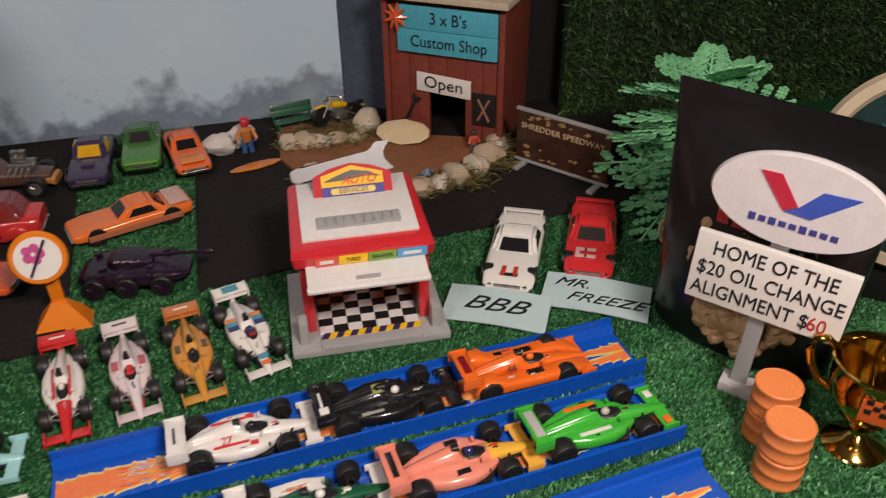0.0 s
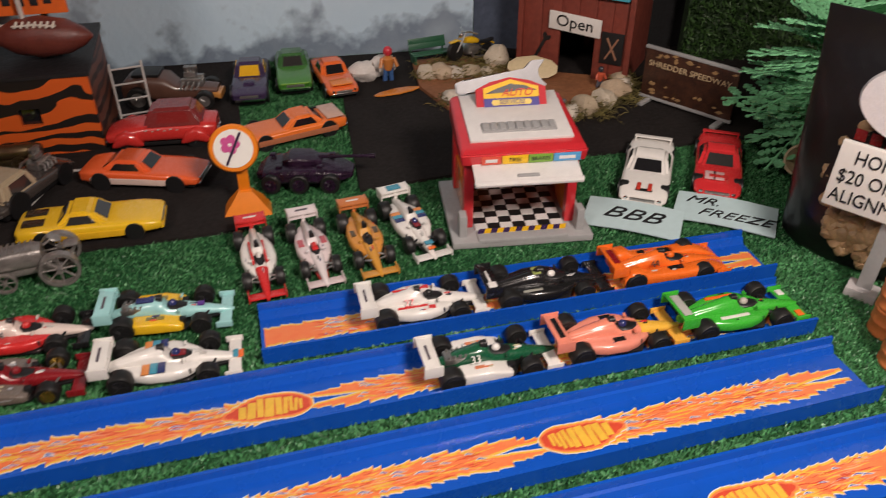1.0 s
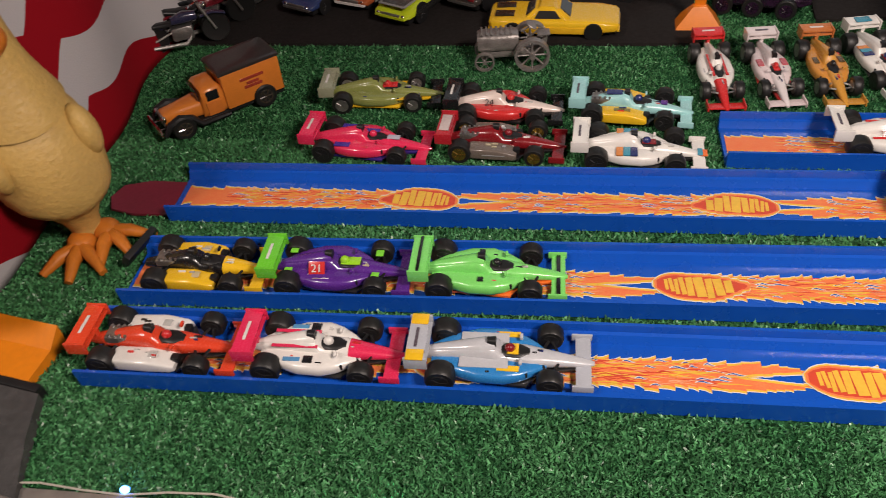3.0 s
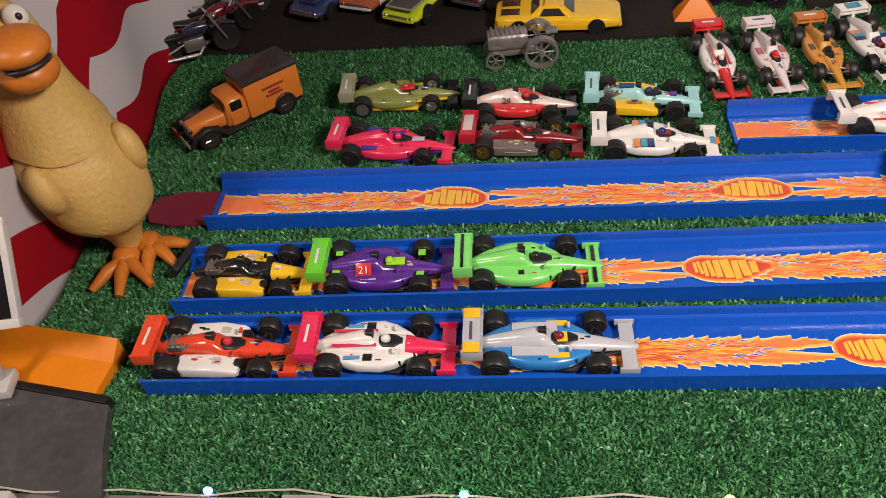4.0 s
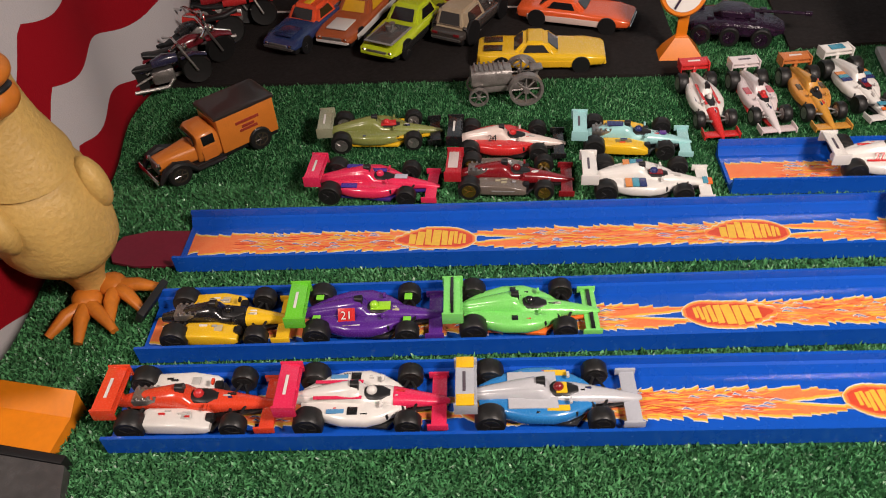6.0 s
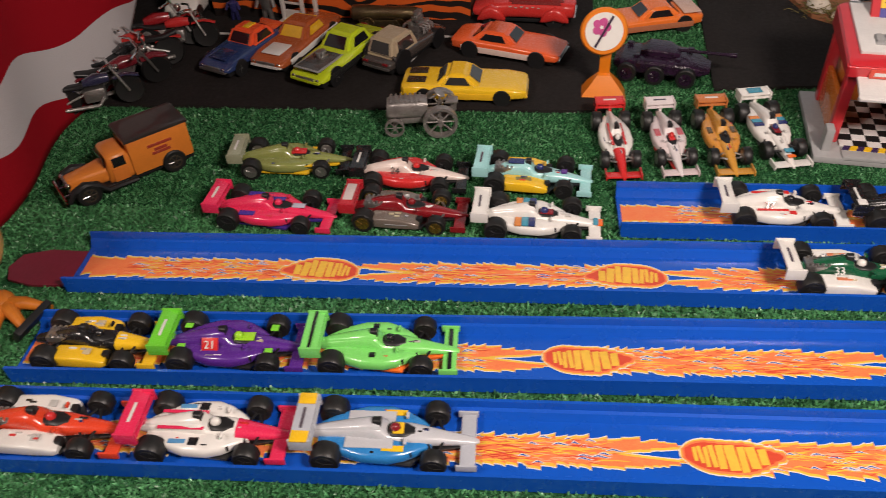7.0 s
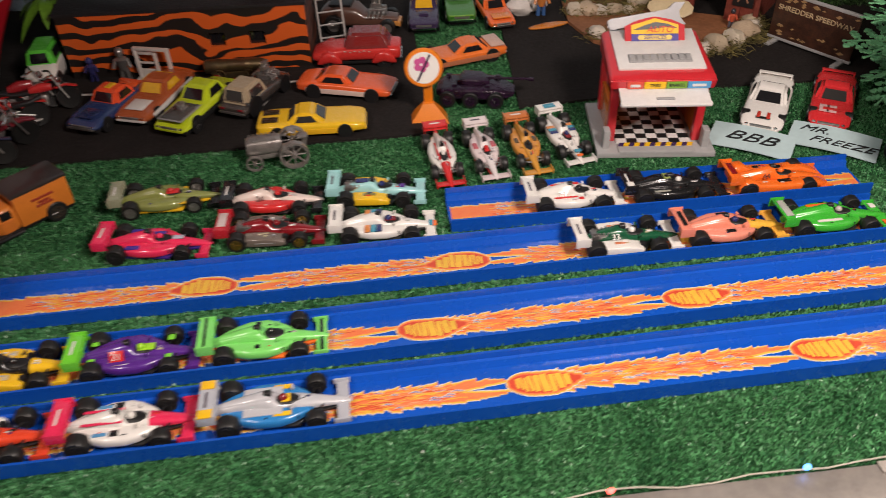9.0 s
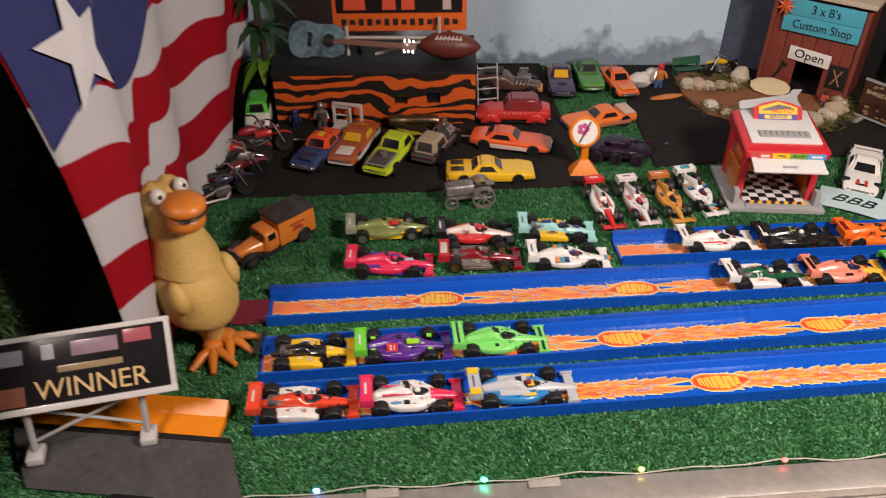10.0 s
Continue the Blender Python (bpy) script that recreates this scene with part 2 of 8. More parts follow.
# painted backdrop wall
def backdrop_paint():
    m = bpy.data.materials.new("painted_sky_backdrop")
    m.use_nodes = True
    nt = m.node_tree
    N, Lk = nt.nodes, nt.links
    b = N["Principled BSDF"]
    b.inputs["Roughness"].default_value = 0.75
    tc, sep = N.new("ShaderNodeTexCoord"), N.new("ShaderNodeSeparateXYZ")
    Lk.new(tc.outputs["Object"], sep.inputs[0])
    big, fine = N.new("ShaderNodeTexNoise"), N.new("ShaderNodeTexNoise")
    big.inputs["Scale"].default_value, big.inputs["Detail"].default_value = 9, 5
    fine.inputs["Scale"].default_value, fine.inputs["Detail"].default_value = 90, 6
    for n in (big, fine):
        Lk.new(tc.outputs["Object"], n.inputs["Vector"])
    # height of the painted storm clouds
    h = N.new("ShaderNodeMath"); h.operation = "MULTIPLY_ADD"
    Lk.new(big.outputs["Fac"], h.inputs[0]); h.inputs[1].default_value = -0.42
    Lk.new(sep.outputs["Z"], h.inputs[2])
    h2 = N.new("ShaderNodeMath"); h2.operation = "MULTIPLY_ADD"
    Lk.new(fine.outputs["Fac"], h2.inputs[0]); h2.inputs[1].default_value = -0.05
    Lk.new(h.outputs[0], h2.inputs[2])
    ramp = N.new("ShaderNodeValToRGB")
    ramp.color_ramp.elements[0].position, ramp.color_ramp.elements[0].color = 0.0, (0.085, 0.13, 0.20, 1)
    ramp.color_ramp.elements[1].position, ramp.color_ramp.elements[1].color = 1.0, (0.47, 0.62, 0.74, 1)
    mr = N.new("ShaderNodeMapRange")
    mr.inputs[1].default_value, mr.inputs[2].default_value = -0.232, -0.202
    Lk.new(h2.outputs[0], mr.inputs[0])
    Lk.new(mr.outputs[0], ramp.inputs[0])
    hi = N.new("ShaderNodeMix"); hi.data_type = "RGBA"
    hi.inputs[7].default_value = (0.62, 0.72, 0.78, 1)
    fr = N.new("ShaderNodeMapRange")
    fr.inputs[1].default_value, fr.inputs[2].default_value, fr.inputs[4].default_value = 0.42, 0.7, 0.45
    Lk.new(big.outputs["Fac"], fr.inputs[0])
    Lk.new(fr.outputs[0], hi.inputs[0])
    Lk.new(ramp.outputs[0], hi.inputs[6])
    Lk.new(hi.outputs[2], b.inputs["Base Color"])
    bp = N.new("ShaderNodeBump")
    bp.inputs["Strength"].default_value, bp.inputs["Distance"].default_value = 0.35, 0.003
    Lk.new(fine.outputs["Fac"], bp.inputs["Height"])
    Lk.new(bp.outputs[0], b.inputs["Normal"])
    return m


sheet("wall_north", [(-0.7, 0.57), (0.405, 0.482), (0.41, 0.522), (-0.7, 0.61)], -0.06, 0.75, backdrop_paint(), "backdrop wall painted pale blue with dark storm clouds", "wall")
dark_blue_wall = surface("slate_blue_surface", (0.065, 0.085, 0.13), 0.8, vary=0.2, scale=20, bump=0.6, bump_scale=90)
sheet("wall_pier", [(0.4055, 0.4815), (0.48, 0.443), (0.50, 0.488), (0.42, 0.522)], -0.06, 0.75, dark_blue_wall, "darker slate-blue strip of wall beside the shop", "wall")
# near-black sheet: the shade behind the shop, put into the colour
sheet("wall_shade", [(0.4805, 0.4425), (0.78, 0.40), (0.80, 0.46), (0.505, 0.483)], -0.06, 0.75, surface("shade_black", (0.006, 0.006, 0.007), 0.9, vary=0.2), "near-black wall sheet standing in for the shade behind the toy shop", "wall")

# turf sheet and the table edge
sheet("ground", [(-0.7, -0.1915), (1.1, -0.1915), (1.1, 0.66), (-0.7, 0.66)], -0.03, 0.0, turf_base, "green artificial turf mat covering the display table", "turf")
bm = bmesh.new()
box(bm, (0.2, -0.2045, -0.02), (1.8, 0.024, 0.044), 0.002)
box(bm, (0.2, -0.252, -0.028), (1.8, 0.07, 0.044), 0.002)
solo("trim", bm, aluminium, "grey metal edging strip along the table front", "edging", kind="structure")
bm = bmesh.new()
box(bm, (0.2, 0.15, -0.06), (1.9, 0.86, 0.05), 0.004)
for sx in (-0.65, 1.05):
    for sy in (-0.22, 0.52):
        box(bm, (sx, sy, -0.4175), (0.06, 0.06, 0.665), 0.004)
solo("display_table", bm, surface("table_wood", (0.2, 0.12, 0.07), 0.5, vary=0.2, scale=9), "plain wooden table under the turf mat", "table")

# black foam roads
MAT_L = [(-0.40, 0.188), (0.153, 0.180), (0.155, 0.400), (0.157, 0.505), (-0.40, 0.56)]
ROAD_R = [(0.236, 0.213), (0.405, 0.221), (0.560, 0.214), (0.66, 0.212), (0.70, 0.42), (0.415, 0.476), (0.258, 0.488)]
sheet("road", MAT_L, 0.0004, 0.003, foam_black, "black foam sheet laid on the turf as a parking lot", "road")
sheet("road", ROAD_R, 0.0004, 0.003, foam_black, "black foam sheet laid on the turf as a road", "road")


# ---- blue tracks ----
TRACKS = [("short", 0.1515, 0.0393, 0.4735, 0.0362), ("second", -0.170, -0.0195, 0.4645, -0.0165), ("third", -0.1695, -0.0860, 0.463, -0.0730), ("front", -0.1675, -0.1385, 0.462, -0.1305)]
TRACK_W, TRACK_H, TRACK_F = 0.041, 0.0115, 0.0028
flame_white = surface("decal_white", (0.74, 0.70, 0.66), 0.35, vary=0.05, coat=0.2)
flame_orange = surface("decal_orange", (0.80, 0.25, 0.085), 0.38, vary=0.2, scale=160, color2=(0.76, 0.15, 0.05), coat=0.2)
flame_yellow = surface("decal_yellow", (0.82, 0.50, 0.06), 0.35, vary=0.1, coat=0.2)
flame_pale = surface("decal_peach", (0.84, 0.42, 0.24), 0.38, vary=0.1, coat=0.2)
flame_red = surface("decal_red", (0.66, 0.075, 0.035), 0.35, vary=0.1, coat=0.2)
flame_blue = surface("decal_blue", (0.02, 0.09, 0.42), 0.35, vary=0.1, coat=0.2)
PERIOD = 0.175


def tongue(bm, x, y, length, w, bend, z, slot):
    """One pointed lick of flame, lying flat."""
    n = 6
    top, bot = [], []
    for i in range(n + 1):
        t = i / n
        ww = w * math.sin(math.pi * min(1, 0.08 + t * 0.92)) ** 0.8 * (1 - 0.35 * t)
        cy = y + bend * math.sin(t * math.pi) * (1 - t * 0.3) + bend * 0.6 * math.sin(t * 6.3)
        top.append((x + length * t, cy + ww / 2, z))
        bot.append((x + length * t, cy - ww / 2, z))
    vs = [bm.verts.new(p) for p in top + bot[::-1]]
    bm.faces.new(vs).material_index = slot


def flame_run(bm, x0, x1, rng, flip, fork=0.022):
    """A run of printed flames between x0 and x1, forked at its end x1, or at x0 when flipped."""
    r2 = random.Random(7 + int(x0 * 1e4))
    cols = []
    x = x0
    while x < x1 - 0.002:
        step = min(r2.uniform(0.0035, 0.0085), x1 - x)
        cols.append((x, step, r2.uniform(0.0086, 0.0108), r2.uniform(0.0086, 0.0108), r2.uniform(0.0010, 0.0025), r2.uniform(0.0010, 0.0025)))
        x += step

    def jag(grow, z, slot):
        for x, step, h, h2, d, d2 in cols:
            for side, hh, dd in ((1, h, d), (-1, h2, d2)):
                near, far = [], []
                for t in (0.0, 0.5, 1.0):
                    px = x + step * t
                    f = max(0.0, (px - (x1 - fork)) / fork) if fork else 0.0
                    top = (hh - dd * (1 - t * t)) * (1 - 0.40 * f * f) + grow * (1 - 0.7 * f)
                    low = (hh - dd) * 0.56 * max(0.0, f - 0.12) ** 0.8 - grow * (1 if f > 0 else 0)
                    if f > 0.85:
                        low = min(low, top)
                    near.append((px, side * max(0.0, low)))
                    far.append((px, side * max(top, low)))
                pts = near + far[::-1]
                if flip:
                    pts = [(x0 + x1 - px, py) for px, py in pts]
                vs = [bm.verts.new((px, py, z)) for px, py in pts]
                for k in (0, 1):
                    bm.faces.new((vs[k], vs[k + 1], vs[4 - k], vs[5 - k])).material_index = slot

    jag(0.0013, 0.00005, 0)
    jag(0.0007, 0.00010, 2)
    jag(-0.0007, 0.00015, 1)
    lo, hi = (x0 + 0.026, x1 - 0.010) if flip else (x0 + 0.002, x1 - 0.036)
    # long veins of yellow, deep orange, pale and blue that lick along the strip
    for k in range(int((hi - lo) * 2100)):
        x, y = rng.uniform(lo, hi), rng.uniform(-0.0078, 0.0078)
        ln = rng.uniform(0.008, 0.019) * (1 - abs(y) * 45)
        if x + ln > x1 - 0.004:
            continue
        pick = rng.random()
        dz = k * 0.000001
        if pick < 0.34:
            tongue(bm, x, y, ln, rng.uniform(0.0005, 0.0011), rng.uniform(-0.0012, 0.0012), 0.0002 + dz, 2)
        elif pick < 0.62:
            tongue(bm, x, y, ln * 0.8, rng.uniform(0.0005, 0.0010), rng.uniform(-0.001, 0.001), 0.0002 + dz, 3)
        elif pick < 0.86:
            tongue(bm, x, y, ln * 0.8, rng.uniform(0.0004, 0.0008), rng.uniform(-0.001, 0.001), 0.0002 + dz, 5)
        else:
            tongue(bm, x, y, ln * 0.62, 0.0017, 0.0007, 0.0002 + dz, 0)
            tongue(bm, x + ln * 0.06, y, ln * 0.48, 0.0009, 0.0007, 0.0002 + dz + 0.0000005, 4)


def emblem(bm, x, flip):
    """The flame-shaped badge between two runs, as plain shapes."""
    s = -1 if flip else 1
    LEN = 0.047

    def mid(u):
        return 0.0012 * math.sin(5.2 * u - 1.2) * s

    def half(u):
        return 0.0100 * math.sin(math.pi / 2 * min(1.0, u / 0.30)) ** 0.55 * (1 - 0.86 * max(0.0, (u - 0.60) / 0.40) ** 1.3)

    def shape(grow, u0, u1, z, slot, spikes):
        n = 22
        up, dn = [], []
        for i in range(n + 1):
            u = u0 + (u1 - u0) * i / n
            jag = spikes * (i % 2) * (0.4 + 0.6 * u)
            h = max(0.0002, half(max(0.003, u)) + grow)
            up.append((-LEN * u - jag * 1.2, mid(u) + h + jag * 0.6))
            dn.append((-LEN * u - jag * 1.2, mid(u) - h - jag * 0.6))
        vu = [bm.verts.new((x + s * a, b, z)) for a, b in up]
        vd = [bm.verts.new((x + s * a, b, z)) for a, b in dn]
        for i in range(n):
            bm.faces.new((vu[i], vu[i + 1], vd[i + 1], vd[i])).material_index = slot

    shape(0.0010, 0.0, 1.0, 0.00045, 0, 0.0010)
    shape(0.0003, 0.012, 1.0, 0.00048, 2, 0.0011)
    shape(-0.0006, 0.025, 1.0, 0.00051, 1, 0.0009)
    shape(-0.0018, 0.05, 0.97, 0.00054, 3, 0.0005)
    # plain slanted yellow blocks of growing size along the badge
    u = 0.13
    for i, w in enumerate((0.050, 0.052, 0.055, 0.064, 0.085, 0.115, 0.085, 0.105, 0.095)):
        um = u + w / 2
        hh = (half(um) - 0.0015) * (0.62 + 0.06 * i if i < 6 else 0.92)
        cy = mid(um) + (0.0006 if i in (2, 6) else -0.0003) * s
        a0, a1, lean = -LEN * u, -LEN * (u + w - 0.014), 0.0006 if i % 2 else 0.0002
        pts = ((a0 - lean, cy - hh), (a1 - lean, cy - hh * 0.94), (a1 + lean, cy + hh), (a0 + lean, cy + hh * 0.92))
        vs = [bm.verts.new((x + s * px, py, 0.0006)) for px, py in pts]
        bm.faces.new(vs).material_index = 2
        u += w


def track(index, xl, yl, xr, yr):
    """A blue plastic lane: floor, two walls with lips, printed flames."""
    L = math.hypot(xr - xl, yr - yl)
    a = math.degrees(math.atan2(yr - yl, xr - xl))
    t = thing("toy_track", "blue plastic toy race track lane printed with orange flames, on turf", "track", pose(xl, yl, 0.0008, 0, 0, a), "track lanes")
    w, h, f = TRACK_W, TRACK_H, TRACK_F
    prof = [(0, 0), (w, 0), (w, h), (w - 0.0016, h), (w - 0.0020, h - 0.0042), (w - 0.0036, h - 0.0048), (w - 0.0042, f + 0.0016), (w - 0.0052, f), (0.0052, f), (0.0042, f + 0.0016), (0.0036, h - 0.0048), (0.0020, h - 0.0042), (0.0016, h), (0, h)]
    prof = [(y - (0.0006 if z > 0.005 and y < w / 2 else 0) + (0.0006 if z > 0.005 and y > w / 2 else 0), z) for y, z in prof]
    bm = bmesh.new()
    loft(bm, [[(x, y, z) for y, z in prof] for x in [L * i / 12 for i in range(13)]])
    part("lane", bm, track_blue, t, smooth=25)
    return t, L, a


TR = []
for i, (nm, xl, yl, xr, yr) in enumerate(TRACKS):
    t, L, a = track(i, xl, yl, xr, yr)
    TR.append((t, L, a, xl, yl))
    rng = random.Random(11 + i)
    flip = i >= 2
    # where the flame tips fall along the lane
    first = {0: -0.06, 1: 0.170, 2: 0.2735, 3: 0.3325}[i]
    tips = [first + k * PERIOD for k in range(-3, 4)]
    bm = bmesh.new()
    for x in tips:
        if flip:
            runs = (max(0.002, x - 0.004 - PERIOD + 0.024), min(L - 0.002, x + 0.004))
            cut = x + 0.004 > L - 0.002
            em = x
        else:
            runs = (max(0.002, x - 0.004), min(L - 0.002, x + PERIOD - 0.024))
            cut = x - 0.004 < 0.002
            em = x
        if runs[1] - runs[0] > 0.03:
            flame_run(bm, runs[0], runs[1], rng, not flip, 0.0 if cut else 0.036)
        if 0.045 < em < L - 0.045 and (i or em > 0.1):
            emblem(bm, em, flip)
    ob = part("flame_decal", bm, [flame_white, flame_orange, flame_yellow, flame_red, flame_blue, flame_pale], t, "printed orange and yellow flame strip", smooth=0, m=pose(0, TRACK_W / 2 - 0.0008, TRACK_F + 0.0001) @ Matrix.Diagonal((1, 0.88, 1, 1)))
    tagged(ob, "printed orange and yellow flame strip", "", "", "stuff")


# ---- toy racing cars ----
def on_track(i, x):
    t, L, a, xl, yl = TR[i]
    d = (x - xl) / math.cos(radians(a))
    return pose(xl, yl, 0.0008 + TRACK_F + 0.0005, 0, 0, a) @ pose(d, TRACK_W / 2, 0)


def racer(label, m, body, second=None, wing=None, front=None, style="taper", L=0.083, helmet=WHITE, rim=None, marks=(), number="", nose=None, floor_color=BLACK, group="toy racing cars", fin=True, num_color=None, tall=1.0, plate=None):
    """An open-wheel toy racer: nose along +x, standing on z = 0."""
    second, wing, front = second or body, wing or body, front or wing or body
    k = L / 0.083
    t = thing("toy_race_car", label, "toy car", m, group)
    pb, ps = paint(body), paint(second)
    bm = bmesh.new()
    hull(bm, [(-0.037 * k, 0.0022, 0.006, 0.010), (-0.030 * k, 0.0035, 0.005, 0.0115), (-0.016 * k, 0.0046, 0.004, 0.0150 * tall), (-0.006 * k, 0.0054, 0.003, 0.0168 * tall), (-0.0015 * k, 0.0058, 0.003, 0.0155),
              (0.001 * k, 0.0062, 0.003, 0.0118), (0.012 * k, 0.0058, 0.003, 0.0112), (0.022 * k, 0.0042, 0.003, 0.0095), (0.032 * k, 0.0030, 0.003, 0.0072), (0.040 * k, 0.0020, 0.003, 0.0054), (0.0425 * k, 0.0010, 0.0032, 0.0045)], 2.6, 18)
    part("body", bm, pb, t)
    if nose:
        bm = bmesh.new()
        hull(bm, [(0.015 * k, 0.0056, 0.0035, 0.0110), (0.022 * k, 0.0045, 0.003, 0.0098), (0.032 * k, 0.0033, 0.003, 0.0075), (0.040 * k, 0.0023, 0.003, 0.0057), (0.0429 * k, 0.0012, 0.0031, 0.0047)], 2.6, 18)
        part("nose_cone", bm, paint(nose), t)
    for s in (-1, 1):
        bm = bmesh.new()
        if style == "taper":
            hull(bm, [(-0.031 * k, 0.0022, 0.003, 0.0086, s * 0.0036), (-0.021 * k, 0.0048, 0.003, 0.0102, s * 0.0062), (-0.010 * k, 0.0060, 0.003, 0.0107, s * 0.0084), (0.002 * k, 0.0060, 0.003, 0.0106, s * 0.0088), (0.009 * k, 0.0050, 0.003, 0.0096, s * 0.0078), (0.0165 * k, 0.0032, 0.0032, 0.0082, s * 0.0054), (0.021 * k, 0.0016, 0.0034, 0.0066, s * 0.0034)], 3.2, 20)
        elif style == "box":
            hull(bm, [(-0.021 * k, 0.0046, 0.003, 0.0088, s * 0.0098), (-0.019 * k, 0.0050, 0.0025, 0.0098, s * 0.0100), (-0.002 * k, 0.0052, 0.0025, 0.0098, s * 0.0104), (0.009 * k, 0.0050, 0.0025, 0.0072, s * 0.0102), (0.011 * k, 0.0044, 0.003, 0.0060, s * 0.0100)], 7.0, 16)
        else:
            hull(bm, [(-0.034 * k, 0.004, 0.004, 0.010, s * 0.0105), (-0.030 * k, 0.0055, 0.003, 0.0148, s * 0.0110), (-0.024 * k, 0.0056, 0.003, 0.0152, s * 0.0110), (-0.018 * k, 0.0048, 0.003, 0.0110, s * 0.0108), (0.004 * k, 0.0052, 0.003, 0.0098, s * 0.0105), (0.024 * k, 0.0055, 0.003, 0.0105, s * 0.0105), (0.034 * k, 0.0052, 0.003, 0.0080, s * 0.0085), (0.040 * k, 0.0030, 0.003, 0.0050, s * 0.0060)], 3.6, 16)
        part("sidepod", bm, ps, t)
    bm = bmesh.new()
    hull(bm, [(-0.030 * k, 0.010, 0.0018, 0.0034), (0.012 * k, 0.0140, 0.0018, 0.0034), (0.018 * k, 0.006, 0.0018, 0.0034), (0.036 * k, 0.003, 0.0018, 0.0034)], 9, 12)
    part("floor_pan", bm, paint(floor_color, 0.4), t)
    # cockpit opening with the driver's helmet
    bm = bmesh.new()
    hull(bm, [(0.0005 * k, 0.0020, 0.0098, 0.0123), (0.003 * k, 0.0042, 0.0098, 0.0124), (0.009 * k, 0.0040, 0.0098, 0.0119), (0.0135 * k, 0.0018, 0.0098, 0.0114)], 2.4, 14)
    part("cockpit", bm, black_plastic, t)
    bm = bmesh.new()
    ball(bm, (0.0045 * k, 0, 0.0128), (0.0025, 0.0023, 0.0024), 12)
    part("helmet", bm, paint(helmet), t)
    # rear wing
    if fin:
        bm = bmesh.new()
        box(bm, (-0.0372 * k, 0, 0.0172), (0.0085, 0.0245, 0.0012), 0.0004, rot=Euler((0, radians(10), 0)).to_matrix().to_4x4())
        box(bm, (-0.0340 * k, 0, 0.0145), (0.0045, 0.0240, 0.0010), 0.0003)
        box(bm, (-0.0345 * k, 0, 0.0118), (0.004, 0.003, 0.008), 0.0004)
        w = part("rear_wing", bm, paint(wing), t)
        for s in (-1, 1):
            bm = bmesh.new()
            box(bm, (-0.0368 * k, s * 0.0127, 0.0150), (0.0105, 0.0012, 0.0072), 0.0004)
            part("end_plate", bm, paint(wing), w)
    # front wing
    bm = bmesh.new()
    box(bm, (0.0375 * k, 0, 0.0038), (0.0070, 0.0285, 0.0012), 0.0004, rot=Euler((0, radians(-6), 0)).to_matrix().to_4x4())
    w = part("front_wing", bm, paint(front), t)
    for s in (-1, 1):
        bm = bmesh.new()
        box(bm, (0.0370 * k, s * 0.0147, 0.0044), (0.0095, 0.0011, 0.0040), 0.0004)
        part("end_plate", bm, paint(front), w)
    # suspension arms
    for x, yo, z in ((-0.0262 * k, 0.0120, 0.0070), (0.0225 * k, 0.0130, 0.0061)):
        for s in (-1, 1):
            bm = bmesh.new()
            tube(bm, [(x - 0.005, 0, z + 0.001), (x, s * yo * 0.93, z), (x, s * yo, z), (x, s * yo * 0.9, z - 0.0006), (x + 0.005, 0, z + 0.001)], 0.0007, 6)
            part("suspension_arm", bm, dull_chrome if rim else black_plastic, t)
    # intakes and mirrors
    for s in (-1, 1):
        bm = bmesh.new()
        box(bm, (0.0108 * k, s * 0.0092, 0.0066), (0.0040, 0.0040, 0.0036), 0.0010)
        part("intake", bm, black_plastic, t)
        bm = bmesh.new()
        box(bm, (0.0095 * k, s * 0.0072, 0.0122), (0.0014, 0.0030, 0.0016), 0.0004)
        part("mirror", bm, pb, t)
    bm = bmesh.new()
    hull(bm, [(-0.0055 * k, 0.0016, 0.0150 * tall, 0.0190 * tall), (-0.0015 * k, 0.0022, 0.0145 * tall, 0.0190 * tall)], 3, 12)
    part("air_box", bm, black_plastic, t)
    if fin:
        bm = bmesh.new()
        box(bm, (-0.0374 * k, 0, 0.0180), (0.0014, 0.0110, 0.0005), 0.0001)
        part("writing_bar", bm, paint(WHITE if sum(wing) < 1.0 else (0.10, 0.08, 0.10)), t)
    for s in (-1, 1):
        wheel(t, -0.0262 * k, s * 0.0127, 0.0070, 0.0084, rim)
        wheel(t, 0.0225 * k, s * 0.0134, 0.0061, 0.0068, rim)
    if style == "box":
        bm = bmesh.new()
        box(bm, (-0.020 * k, 0, 0.0112), (0.014, 0.0085, 0.004), 0.0008)
        for i in range(4):
            for s in (-1, 1):
                rod(bm, (-0.025 * k + i * 0.003, s * 0.0035, 0.012), (-0.025 * k + i * 0.003, s * 0.0030, 0.0145), 0.0008)
        part("engine", bm, dull_chrome, t)
    else:
        # smooth engine cover running back to the wing
        bm = bmesh.new()
        hull(bm, [(-0.034 * k, 0.0016, 0.007, 0.0112), (-0.026 * k, 0.0028, 0.006, 0.0134), (-0.016 * k, 0.0040, 0.006, 0.0156 * tall), (-0.006 * k, 0.0046, 0.006, 0.0176 * tall), (-0.002 * k, 0.0040, 0.006, 0.0172 * tall)], 2.4, 18)
        part("engine_cover", bm, pb, t)
    # painted bands and sponsor blocks: x, y, length, width, height above ground, colour
    for x, y, lx, wy, z, c in marks:
        bm = bmesh.new()
        box(bm, (x * k, y, z), (lx, wy, 0.0007), 0.0002)
        part("decal", bm, paint(c), t)
    # small sponsor marks
    rk = random.Random(label)
    dark = sum(body) < 0.5
